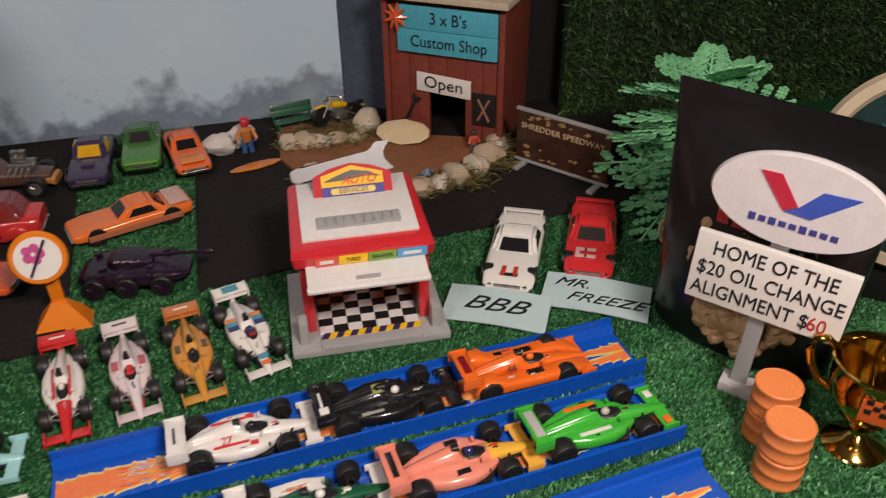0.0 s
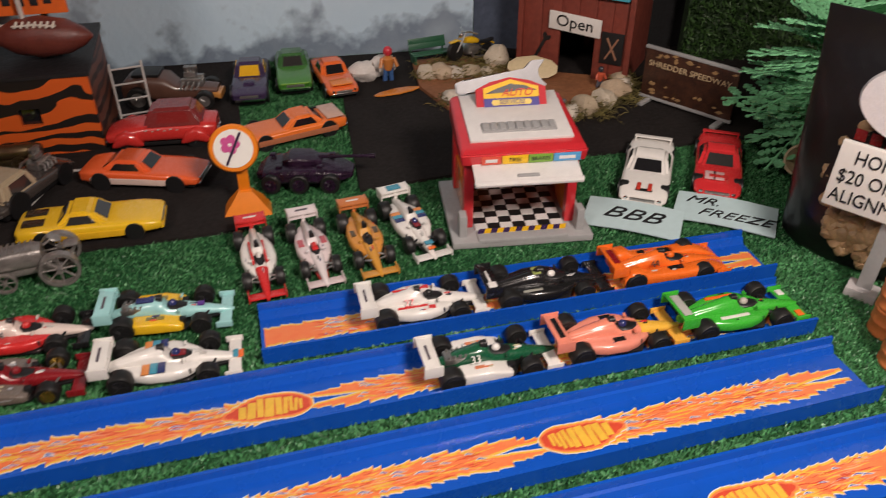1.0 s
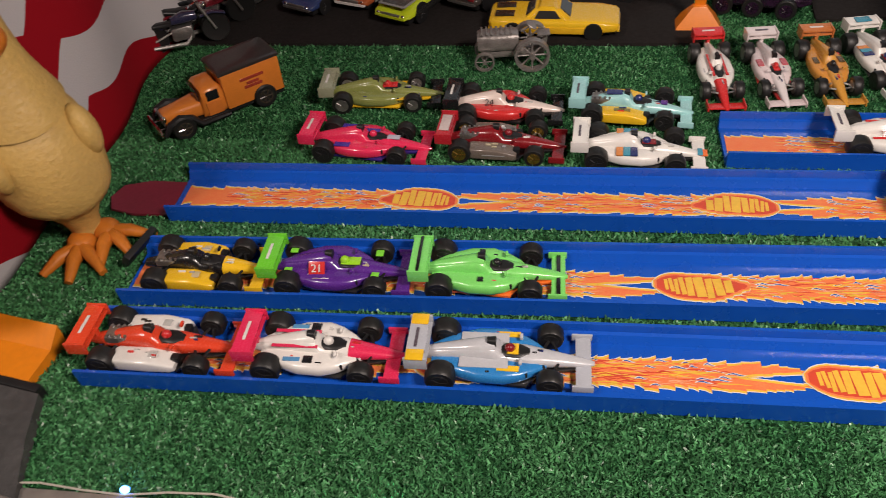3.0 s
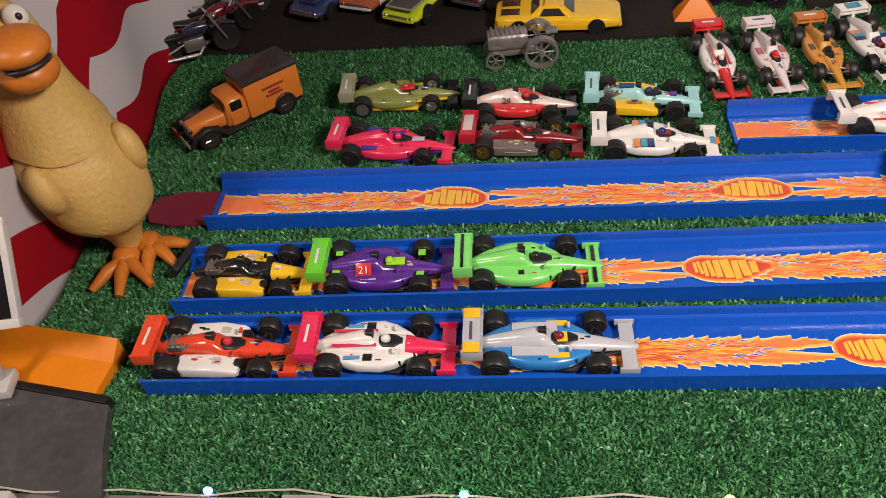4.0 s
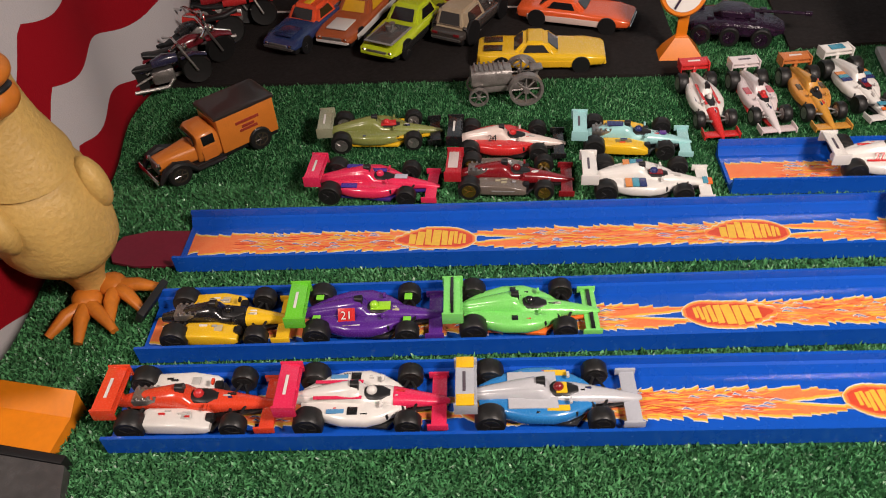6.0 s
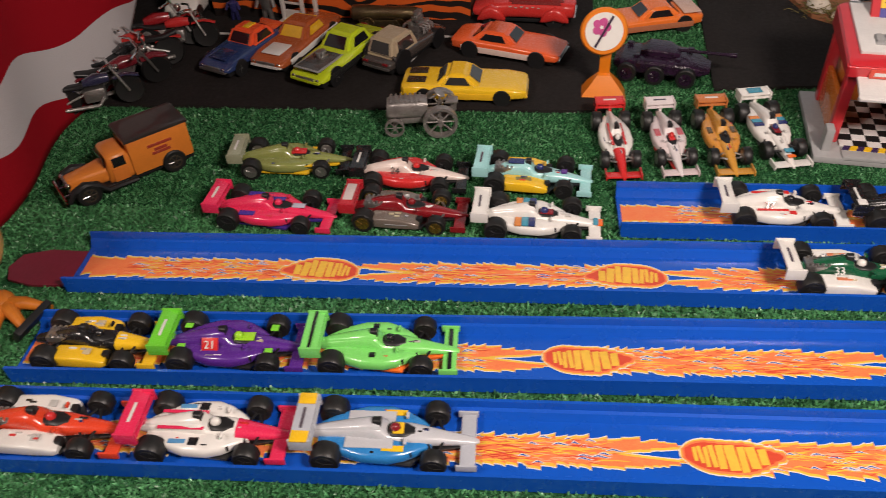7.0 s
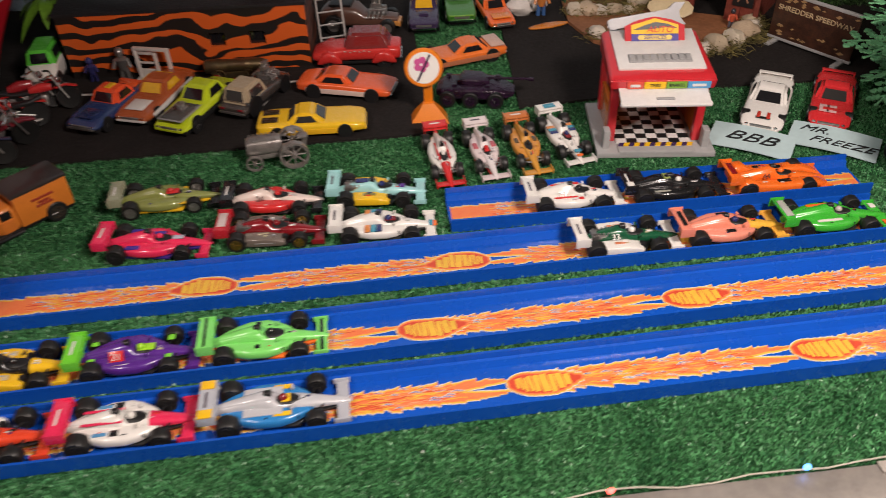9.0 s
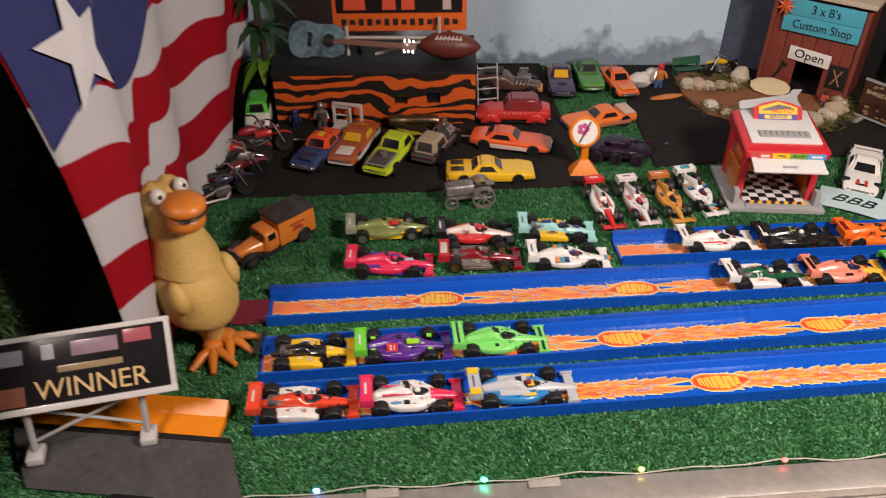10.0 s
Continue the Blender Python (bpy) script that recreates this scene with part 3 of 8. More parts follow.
    for i in range(9):
        c = rk.choice((BLACK, RED, NAVY, (0.55, 0.53, 0.5)) if not dark else (WHITE, (0.5, 0.45, 0.3), (0.4, 0.4, 0.42)))
        if i < 6:
            x, y, z = rk.uniform(-0.014, 0.003), rk.choice((-1, 1)) * rk.uniform(0.0072, 0.0120), 0.0101
            if style == "wide":
                z = 0.0104
        else:
            x, y, z = rk.uniform(0.0150, 0.0200), rk.uniform(-0.0016, 0.0016), 0.0103
        bm = bmesh.new()
        box(bm, (x * k, y, z), (rk.uniform(0.0016, 0.0046), rk.uniform(0.0005, 0.0012), 0.0009), 0.0001, seg=1)
        part("decal", bm, paint(c), t)
    if number:
        if plate:
            bm = bmesh.new()
            box(bm, (0, 0, -0.0003), (0.0085, 0.0072, 0.0005), 0.0001)
            part("number_plate", bm, paint(plate), t, m=pose(-0.010 * k, -0.0068, 0.0128, 48, 0, 0))
        lettering("number", number, 0.0058, paint(num_color or BLACK), t, pose(-0.010 * k, -0.0072, 0.0130, 48, 0, 0), depth=0.0002)
    return t


stripe3 = lambda s: [(-0.012, s * 0.0095, 0.004, 0.008, 0.0110, (0.70, 0.25, 0.06)), (-0.0075, s * 0.0095, 0.004, 0.008, 0.0112, (0.06, 0.30, 0.42)), (-0.003, s * 0.0095, 0.004, 0.008, 0.0112, NAVY)]
pods = lambda x, lx, wy, z, c: [(x, 0.0098, lx, wy, z, c), (x, -0.0098, lx, wy, z, c)]

# front lane
racer("red and white toy race car with boxy sidepods", on_track(3, -0.1310), (0.74, 0.065, 0.025), WHITE, (0.76, 0.07, 0.025), (0.74, 0.065, 0.025), "box", 0.080, RED, None, pods(0.0, 0.004, 0.004, 0.0096, (0.5, 0.5, 0.48)), group="cars on the tracks")
racer("white and pink toy race car with black leaf decals", on_track(3, -0.0510), WHITE, WHITE, PINK, PINK, "taper", 0.076, WHITE, None, [(-0.012, 0.0045, 0.022, 0.0016, 0.0136, PINK), (-0.012, -0.0045, 0.022, 0.0016, 0.0136, PINK)] + pods(-0.0045, 0.0045, 0.0040, 0.0108, BLACK) + pods(-0.013, 0.008, 0.0022, 0.0106, (0.1, 0.3, 0.55)), nose=PINK, group="cars on the tracks")
racer("silver and blue toy race car with yellow trim", on_track(3, 0.0325), (0.52, 0.53, 0.56), (0.03, 0.22, 0.55), (0.45, 0.47, 0.52), (0.45, 0.47, 0.52), "taper", 0.083, DKRED, None, [(-0.007, 0.0072, 0.022, 0.0058, 0.0107, (0.50, 0.51, 0.54)), (-0.007, -0.0072, 0.022, 0.0058, 0.0107, (0.50, 0.51, 0.54))] + pods(0.004, 0.010, 0.003, 0.0104, YELLOW) + [(-0.037, 0.0105, 0.008, 0.006, 0.0184, YELLOW), (-0.037, -0.0105, 0.008, 0.006, 0.0184, YELLOW), (0.006, 0, 0.005, 0.006, 0.0122, YELLOW)], group="cars on the tracks")
# third lane
racer("yellow and black toy race car with chrome engine", on_track(2, -0.1290), BLACK, YELLOW, BLACK, YELLOW, "box", 0.070, BLACK, None, pods(0.0, 0.004, 0.004, 0.0096, (0.6, 0.5, 0.3)), nose=YELLOW, group="cars on the tracks", fin=False)
racer("metallic purple toy race car with bright green wing", on_track(2, -0.0550), PURPLE, PURPLE, (0.16, 0.62, 0.04), PURPLE, "taper", 0.077, (0.35, 0.72, 0.03), None, [(0.0225, 0.0085, 0.004, 0.005, 0.0100, (0.22, 0.7, 0.05)), (0.0225, -0.0085, 0.004, 0.005, 0.0100, (0.22, 0.7, 0.05)), (-0.0262, 0.0075, 0.004, 0.004, 0.0120, (0.22, 0.7, 0.05)), (-0.0262, -0.0075, 0.004, 0.004, 0.0120, (0.22, 0.7, 0.05)), (0.008, 0, 0.010, 0.0055, 0.0121, (0.35, 0.72, 0.03))], number="21", num_color=WHITE, plate=RED, group="cars on the tracks")
racer("light green toy race car with orange floor", on_track(2, 0.0230), LIME, LIME, LIME, LIME, "taper", 0.077, BLACK, None, pods(-0.004, 0.003, 0.003, 0.0109, BLACK) + [(0.0375, 0, 0.002, 0.028, 0.0049, BLACK), (-0.037, 0, 0.0015, 0.025, 0.0184, BLACK)], floor_color=ORANGE, group="cars on the tracks")
# second lane
racer("white and dark green toy race car", on_track(1, 0.2710), DKGREEN, WHITE, WHITE, WHITE, "box", 0.076, WHITE, None, pods(-0.006, 0.010, 0.002, 0.0099, (0.6, 0.2, 0.1)), number="33", num_color=WHITE, group="cars on the tracks")
racer("pink and yellow toy race car", on_track(1, 0.3460), (0.80, 0.26, 0.17), (0.80, 0.28, 0.20), (0.80, 0.26, 0.18), (0.82, 0.42, 0.06), "taper", 0.079, NAVY, None, pods(-0.002, 0.007, 0.003, 0.0109, BLACK) + [(-0.037, 0, 0.003, 0.016, 0.0184, BLACK)], nose=(0.82, 0.46, 0.06), group="cars on the tracks")
racer("bright green toy race car with orange stripes", on_track(1, 0.4230), GREEN, GREEN, GREEN, GREEN, "taper", 0.083, (0.5, 0.45, 0.42), None, [(-0.006, 0.0092, 0.018, 0.0022, 0.0109, ORANGE), (-0.006, -0.0092, 0.018, 0.0022, 0.0109, WHITE), (0.0375, 0.010, 0.004, 0.005, 0.0049, WHITE), (0.0375, -0.010, 0.004, 0.005, 0.0049, ORANGE), (-0.037, 0, 0.005, 0.018, 0.0184, (0.45, 0.45, 0.42))], group="cars on the tracks")
# short back lane
racer("white toy race car with red stripes", on_track(0, 0.2470), WHITE, WHITE, WHITE, WHITE, "taper", 0.075, BLACK, None, [(-0.008, 0.0085, 0.018, 0.0014, 0.0110, RED), (-0.008, -0.0085, 0.018, 0.0014, 0.0110, RED)] + pods(0.004, 0.005, 0.003, 0.0102, RED), number="27", num_color=RED, group="cars on the tracks")
racer("black toy race car with a pale green mark", on_track(0, 0.3240), BLACK, BLACK, BLACK, BLACK, "taper", 0.081, WHITE, None, [(-0.006, 0, 0.005, 0.007, 0.0168, (0.30, 0.36, 0.10)), (-0.011, -0.0105, 0.012, 0.002, 0.0104, (0.35, 0.35, 0.3)), (-0.037, -0.0088, 0.005, 0.005, 0.0184, WHITE)], group="cars on the tracks")
racer("orange toy race car with enclosed fenders", on_track(0, 0.4045), ORANGE, ORANGE, ORANGE, ORANGE, "wide", 0.080, ORANGE, None, [(0.004, 0.0095, 0.010, 0.004, 0.0099, BLACK), (0.004, -0.0095, 0.010, 0.004, 0.0099, BLACK), (-0.012, 0.0105, 0.006, 0.003, 0.0104, BLACK), (-0.037, 0, 0.004, 0.014, 0.0184, DKRED)], number="44", group="cars on the tracks")

# two rows parked on the turf
G = "cars parked on the turf"
racer("olive green toy race car with black front wing", pose(-0.0645, 0.109, 0.001, 0, 0, 3), (0.25, 0.28, 0.08), (0.25, 0.28, 0.08), (0.32, 0.33, 0.22), BLACK, "taper", 0.081, RED, dull_chrome, [(0.006, 0, 0.010, 0.006, 0.0121, RED)] + pods(0.011, 0.010, 0.004, 0.0072, YELLOW), floor_color=YELLOW, group=G)
racer("white and red toy race car with a low nose", pose(0.0195, 0.093, 0.001, 0, 0, -2), (0.74, 0.62, 0.56), RED, BLACK, BLACK, "taper", 0.075, RED, None, (), number="24", group=G)
racer("pale blue and yellow toy race car with tall wing", pose(0.0998, 0.093, 0.001, 0, 0, -5), CYAN, YELLOW, CYAN, CYAN, "box", 0.075, NAVY, None, [(-0.012, 0, 0.010, 0.005, 0.0165, NAVY), (0.022, 0, 0.004, 0.004, 0.0105, PURPLE)] + pods(-0.006, 0.010, 0.003, 0.0099, (0.25, 0.2, 0.05)), group=G)
racer("bright pink toy race car with blue flashes", pose(-0.0635, 0.052, 0.001, 0, 0, -4), PINK, PINK, PINK, PINK, "taper", 0.080, PINK, None, pods(-0.014, 0.010, 0.004, 0.0107, (0.06, 0.03, 0.3)) + [(0.002, 0.004, 0.012, 0.003, 0.0125, (0.06, 0.03, 0.3)), (0.018, 0, 0.008, 0.004, 0.0110, (0.5, 0.5, 0.6))], floor_color=(0.04, 0.02, 0.2), group=G)
racer("dark red toy race car with gold wheels", pose(0.0205, 0.0545, 0.001, 0, 0, -3), DKRED, (0.16, 0.13, 0.11), (0.45, 0.02, 0.03), DKRED, "box", 0.077, DKRED, surface("gold_rim", (0.55, 0.36, 0.08), 0.25, 0.9, 0.1), [(-0.037, 0, 0.006, 0.016, 0.0184, (0.6, 0.5, 0.48)), (-0.004, -0.0154, 0.014, 0.0006, 0.0062, (0.3, 0.3, 0.3))], group=G)
racer("white toy race car with orange and blue bands", pose(0.102, 0.048, 0.001, 0, 0, -3), WHITE, WHITE, WHITE, WHITE, "taper", 0.077, NAVY, None, stripe3(1) + stripe3(-1) + [(0.006, 0, 0.008, 0.005, 0.0121, DKRED), (0.038, 0, 0.003, 0.006, 0.0062, (0.06, 0.3, 0.42)), (0.041, 0, 0.003, 0.006, 0.0055, ORANGE)], group=G)
# four with noses to the lanes
G = "cars lined up with noses to the lane"
racer("white toy race car with red nose and stripes", pose(0.156, 0.133, 0.001, 0, 0, -86) @ Matrix.Diagonal((1, 0.77, 1, 1)), WHITE, WHITE, RED, RED, "taper", 0.079, WHITE, dull_chrome, [(0.000, 0.0055, 0.026, 0.0022, 0.0125, RED), (0.000, -0.0055, 0.026, 0.0022, 0.0125, RED)], nose=RED, group=G)
racer("white and pink speckled toy race car", pose(0.1918, 0.1350, 0.001, 0, 0, -84) @ Matrix.Diagonal((1, 0.77, 1, 1)), (0.74, 0.68, 0.68), (0.70, 0.60, 0.60), (0.74, 0.66, 0.66), (0.72, 0.60, 0.60), "taper", 0.075, RED, dull_chrome, pods(-0.004, 0.008, 0.005, 0.0109, (0.5, 0.1, 0.12)) + [(0.005, 0, 0.008, 0.005, 0.0121, RED)], floor_color=RED, group=G)
racer("gold and copper toy race car", pose(0.2272, 0.1375, 0.001, 0, 0, -85) @ Matrix.Diagonal((1, 0.79, 1, 1)), GOLD, (0.62, 0.27, 0.05), (0.55, 0.18, 0.05), GOLD, "taper", 0.077, BLACK, dull_chrome, pods(-0.004, 0.007, 0.004, 0.0109, (0.1, 0.06, 0.02)), group=G)
racer("white toy race car with orange and blue bands", pose(0.2615, 0.1470, 0.001, 0, 0, -80) @ Matrix.Diagonal((1, 0.84, 1, 1)), WHITE, WHITE, WHITE, WHITE, "taper", 0.078, NAVY, None, stripe3(1) + stripe3(-1) + [(0.006, 0, 0.010, 0.005, 0.0121, DKRED), (-0.037, 0, 0.006, 0.012, 0.0184, (0.06, 0.3, 0.42)), (0.030, 0, 0.004, 0.007, 0.0098, (0.06, 0.3, 0.42)), (0.035, 0, 0.003, 0.006, 0.0085, ORANGE)], group=G)


# ---- road-car toys ----
def quad_pane(bm, a, b, c, d, out, pad=0.12, lift=0.0003, slot=0):
    """A thin pane inside the four-cornered face a b c d, standing proud along out."""
    P = [Vector(p) for p in (a, b, c, d)]

    def at(u, v):
        return (P[0] * (1 - u) + P[1] * u) * (1 - v) + (P[3] * (1 - u) + P[2] * u) * v
    o = Vector(out).normalized() * lift
    inner = [at(pad, pad) - o, at(1 - pad, pad) - o, at(1 - pad, 1 - pad) - o, at(pad, 1 - pad) - o]
    outer = [p + 2 * o for p in inner]
    loft(bm, [inner, outer], slot)


def road_car(label, m, color, L=0.084, W=0.031, z0=0.0045, belt=0.0155, roof=0.0245, cab=(-0.55, 0.30), top=(-0.38, 0.08), rear_up=0.0, nose_h=0.0115, tail_h=0.0135, round_e=5.0, glass=None, rim=None, wheel_r=(0.0066, 0.0064), wheel_w=0.0062, wheel_x=0.62, roof_color=None, side=None, bumper=None, hood_engine=False, engine_sink=0.0, hood_mark=None, deck=None, fenders=None, spoiler=None, stripes=(), scoop=False, group="toy road cars"):
    """A die-cast road car: nose along +x. cab and top are the ends of the cabin's base and of its roof, as shares of half the length."""
    t = thing("toy_car", label, "toy car", m, group)
    h, w = L / 2, W / 2
    bm = bmesh.new()
    hull(bm, [(-h, w * 0.80, z0 + 0.003, tail_h - 0.001), (-h * 0.96, w * 0.92, z0 + 0.001, tail_h), (-h * 0.7, w, z0, tail_h + 0.0008 + rear_up), (cab[0] * h, w, z0, belt), (0, w * 0.985, z0, belt - 0.0002), (cab[1] * h, w, z0, belt - 0.0006), (h * 0.7, w, z0, (belt + nose_h) / 2 + 0.0004), (h * 0.95, w * 0.93, z0 + 0.001, nose_h), (h, w * 0.80, z0 + 0.003, nose_h - 0.0014)], round_e, 24)
    part("body", bm, paint(color), t)
    # cabin
    x0, x1, r0, r1 = cab[0] * h, cab[1] * h, top[0] * h, top[1] * h
    wb, wt, zb = w * 0.90, w * 0.72, belt - 0.0022
    base = [(x0, -wb, zb), (x1, -wb, zb), (x1, wb, zb), (x0, wb, zb)]
    lid = [(r0, -wt, roof), (r1, -wt, roof), (r1, wt, roof), (r0, wt, roof)]
    bm = bmesh.new()
    rows = loft(bm, [base, lid])
    bmesh.ops.bevel(bm, geom=[e for e in bm.edges if max(v.co.z for v in e.verts) > zb + 0.001], offset=0.0026, segments=4, affect="EDGES")
    part("cabin", bm, paint(roof_color or color), t)
    g = glass or dark_glass
    for name, idx, out in (("windscreen", (1, 2), (1, 0, 0.8)), ("rear_window", (3, 0), (-1, 0, 0.8)), ("side_window", (0, 1), (0, -1, 0.3)), ("side_window", (2, 3), (0, 1, 0.3))):
        i, j = idx
        bm = bmesh.new()
        quad_pane(bm, base[i], base[j], lid[j], lid[i], out, 0.20 if "side" in name else 0.17)
        # keep the pane above the beltline
        lift_to = belt + 0.0006
        for v in bm.verts:
            if v.co.z < lift_to:
                v.co.z = v.co.z * 0.3 + lift_to * 0.7
        part(name, bm, g, t, smooth=0)
    # wheels, arches and chassis
    for sx, r in ((-wheel_x, wheel_r[0]), (wheel_x, wheel_r[1])):
        for sy in (-1, 1):
            wheel(t, sx * h, sy * (w - wheel_w * 0.56), r, wheel_w, rim or dull_chrome)
            bm = bmesh.new()
            lathe(bm, [(r * 1.13, -0.0011), (r * 1.13, 0.0001)], 20, "y", m=pose(sx * h, sy * (w - 0.0001), r))
            part("wheel_arch", bm, black_plastic, t)
    bm = bmesh.new()
    box(bm, (0, 0, 0.0042), (L * 0.9, W * 0.8, 0.0032), 0.0006)
    part("chassis", bm, black_plastic, t)
    bp = bumper or chrome
    for s in (-1, 1):
        bm = bmesh.new()
        hull(bm, [(s * (h - 0.0012), w * 0.84, z0 + 0.0012, z0 + 0.0036), (s * (h + 0.0008), w * 0.80, z0 + 0.0014, z0 + 0.0034)], 6, 14)
        part("bumper", bm, bp, t)
    bm = bmesh.new()
    box(bm, (h - 0.0004, 0, (z0 + nose_h) / 2 + 0.0012), (0.0016, W * 0.5, 0.0026), 0.0004)
    part("grille", bm, dull_chrome, t)
    for s in (-1, 1):
        bm = bmesh.new()
        lathe(bm, [(0.0014, -0.0008), (0.0017, 0.0), (0.0012, 0.0008)], 12, m=pose(h - 0.0008, s * w * 0.66, (z0 + nose_h) / 2 + 0.0012, 0, 90, 0))
        part("headlight", bm, chrome, t)
        bm = bmesh.new()
        box(bm, (-h + 0.0002, s * w * 0.6, z0 + 0.0062), (0.0012, W * 0.16, 0.0018), 0.0003)
        part("tail_light", bm, paint(DKRED), t)
        if side:
            bm = bmesh.new()
            box(bm, (-0.02 * h, s * (w - 0.0004), z0 + 0.0032), (L * 0.78, 0.0014, 0.0050), 0.0005)
            part("side_panel", bm, paint(side), t)
        if fenders:
            for sx in (-wheel_x, wheel_x):
                bm = bmesh.new()
                hull(bm, [(sx * h - 0.0120, 0.0020, 0.004, 0.0075, s * (w - 0.001)), (sx * h - 0.0075, 0.0042, 0.004, 0.0150, s * (w - 0.001)), (sx * h, 0.0046, 0.006, 0.0182, s * (w - 0.001)), (sx * h + 0.0075, 0.0042, 0.004, 0.0150, s * (w - 0.001)), (sx * h + 0.0120, 0.0020, 0.004, 0.0075, s * (w - 0.001))], 2.6, 14)
                part("fender", bm, paint(fenders), t)
    if hood_engine:
        e = part("engine", _engine_mesh(), None, t, "chrome engine", m=pose(h * 0.52, 0, (belt + nose_h) / 2 - engine_sink))
    if hood_mark:
        bm = bmesh.new()
        box(bm, (h * 0.62, 0, (belt + nose_h) / 2 + 0.0010), (L * 0.20, W * 0.5, 0.0009), 0.0003, rot=None)
        part("hood_mark", bm, paint(hood_mark), t)
    if deck:
        for s in (-1, 1):
            bm = bmesh.new()
            box(bm, (-h * 0.76, s * W * 0.2, tail_h + 0.0009 + rear_up), (L * 0.15, W * 0.24, 0.0012), 0.0003)
            part("deck_panel", bm, paint(deck), t)
    if scoop:
        bm = bmesh.new()
        hull(bm, [(h * 0.36, 0.005, belt - 0.002, belt + 0.0006), (h * 0.62, 0.0055, nose_h, belt + 0.0018), (h * 0.66, 0.005, nose_h, belt + 0.0010)], 4, 12)
        part("hood_scoop", bm, paint(color), t)
    if spoiler:
        bm = bmesh.new()
        box(bm, (-h * 0.90, 0, tail_h + 0.0022), (0.0042, W * 0.82, 0.0012), 0.0005)
        for s in (-1, 1):
            box(bm, (-h * 0.89, s * w * 0.76, tail_h + 0.0007), (0.0036, 0.0014, 0.0030), 0.0004)
        part("spoiler", bm, paint(spoiler), t)
    for x, y, lx, wy, z, c in stripes:
        bm = bmesh.new()
        box(bm, (x * h, y, z), (lx, wy, 0.0008), 0.0002)
        part("stripe", bm, paint(c), t)
    return t


ENGINE = []


def _engine_mesh():
    if not ENGINE:
        bm = bmesh.new()
        box(bm, (0, 0, 0.003), (0.016, 0.011, 0.006), 0.001)
        for s in (-1, 1):
            box(bm, (0, s * 0.0045, 0.0070), (0.015, 0.0035, 0.003), 0.0008)
            for i in range(4):
                tube(bm, [(-0.006 + i * 0.004, s * 0.006, 0.006), (-0.006 + i * 0.004, s * 0.0095, 0.0055), (-0.008 + i * 0.004, s * 0.0112, 0.002)], 0.0009, 7)
        box(bm, (-0.001, 0, 0.0105), (0.009, 0.006, 0.004), 0.0008)
        for i in range(2):
            lathe(bm, [(0.0020, 0.0125), (0.0026, 0.0145), (0.0026, 0.0165), (0.0014, 0.0168)], 12, m=pose(-0.003 + i * 0.005, 0, 0))
        ENGINE.append(mesh_of("engine", bm, dull_chrome))
    return ENGINE[0]


H = 0.0032  # top of the black foam
amber = surface("amber_window", (0.75, 0.42, 0.02), 0.12, vary=0.1, coat=0.5)
grey_glass = surface("grey_window", (0.035, 0.033, 0.032), 0.1, vary=0.1, coat=0.5)
road_car("yellow toy lowrider coupe with black deck panels, on black foam", pose(0.0485, 0.2045, H, 0, 0, -3), YELLOW, 0.094, 0.034, 0.0030, 0.0142, 0.0215, (-0.46, 0.30), (-0.26, 0.06), glass=grey_glass, deck=(0.03, 0.02, 0.01), side=(0.80, 0.46, 0.02), wheel_r=(0.0058, 0.0058), bumper=paint(YELLOW))
road_car("orange toy muscle car with white lettered sides", pose(0.081, 0.269, H, 0, 0, -19), (0.80, 0.12, 0.03), 0.092, 0.034, 0.0040, 0.0150, 0.0218, (-0.66, 0.24), (-0.40, 0.02), side=(0.72, 0.55, 0.48), rear_up=0.0012)
road_car("red toy panel van with round fenders and zebra stripes", pose(0.093, 0.334, H, 0, 0, 174), (0.60, 0.035, 0.03), 0.088, 0.033, 0.005, 0.0215, 0.0335, (-0.80, 0.30), (-0.62, 0.12), tail_h=0.0205, nose_h=0.0150, round_e=3.2, glass=paint((0.25, 0.02, 0.02)), roof_color=(0.22, 0.03, 0.03), fenders=(0.60, 0.035, 0.03), wheel_r=(0.0080, 0.0078), stripes=[(-0.3 + i * 0.11, s * 0.0160, 0.0022, 0.0012, 0.0165 + 0.0008 * (i % 2), (0.5, 0.42, 0.38)) for i in range(6) for s in (-1, 1)])
road_car("orange toy pony car with black windows, on turf", pose(0.1965, 0.32, 0.001, 0, 0, 194), (0.84, 0.19, 0.03), 0.090, 0.033, 0.0035, 0.0142, 0.0212, (-0.60, 0.28), (-0.36, 0.02), side=(0.45, 0.16, 0.08), stripes=[(-0.78, 0, 0.015, 0.028, 0.0154, (0.65, 0.40, 0.30))])
road_car("dark purple toy coupe with yellow windscreen", pose(0.1695, 0.425, 0.0012, 0, 0, -96), (0.045, 0.028, 0.075), 0.084, 0.033, 0.006, 0.0185, 0.0285, (-0.55, 0.28), (-0.38, 0.02), glass=amber, nose_h=0.0150, tail_h=0.0165, wheel_r=(0.0086, 0.0080), scoop=True)
road_car("green toy saloon with chrome bumper", pose(0.2105, 0.4395, 0.0012, 0, 0, -93), (0.06, 0.22, 0.03), 0.084, 0.033, 0.006, 0.0175, 0.0270, (-0.60, 0.20), (-0.46, 0.0), glass=grey_glass, nose_h=0.0150, tail_h=0.0165, roof_color=(0.03, 0.12, 0.025), stripes=[(0.9, 0, 0.010, 0.026, 0.0140, (0.20, 0.42, 0.04))])
road_car("orange toy coupe with chrome front bumper", pose(0.2465, 0.4195, 0.0012, 0, 0, -84), (0.80, 0.15, 0.03), 0.084, 0.030, 0.005, 0.0150, 0.0230, (-0.55, 0.28), (-0.38, 0.04), stripes=[(0.72, 0, 0.014, 0.020, 0.0146, (0.85, 0.24, 0.02))])
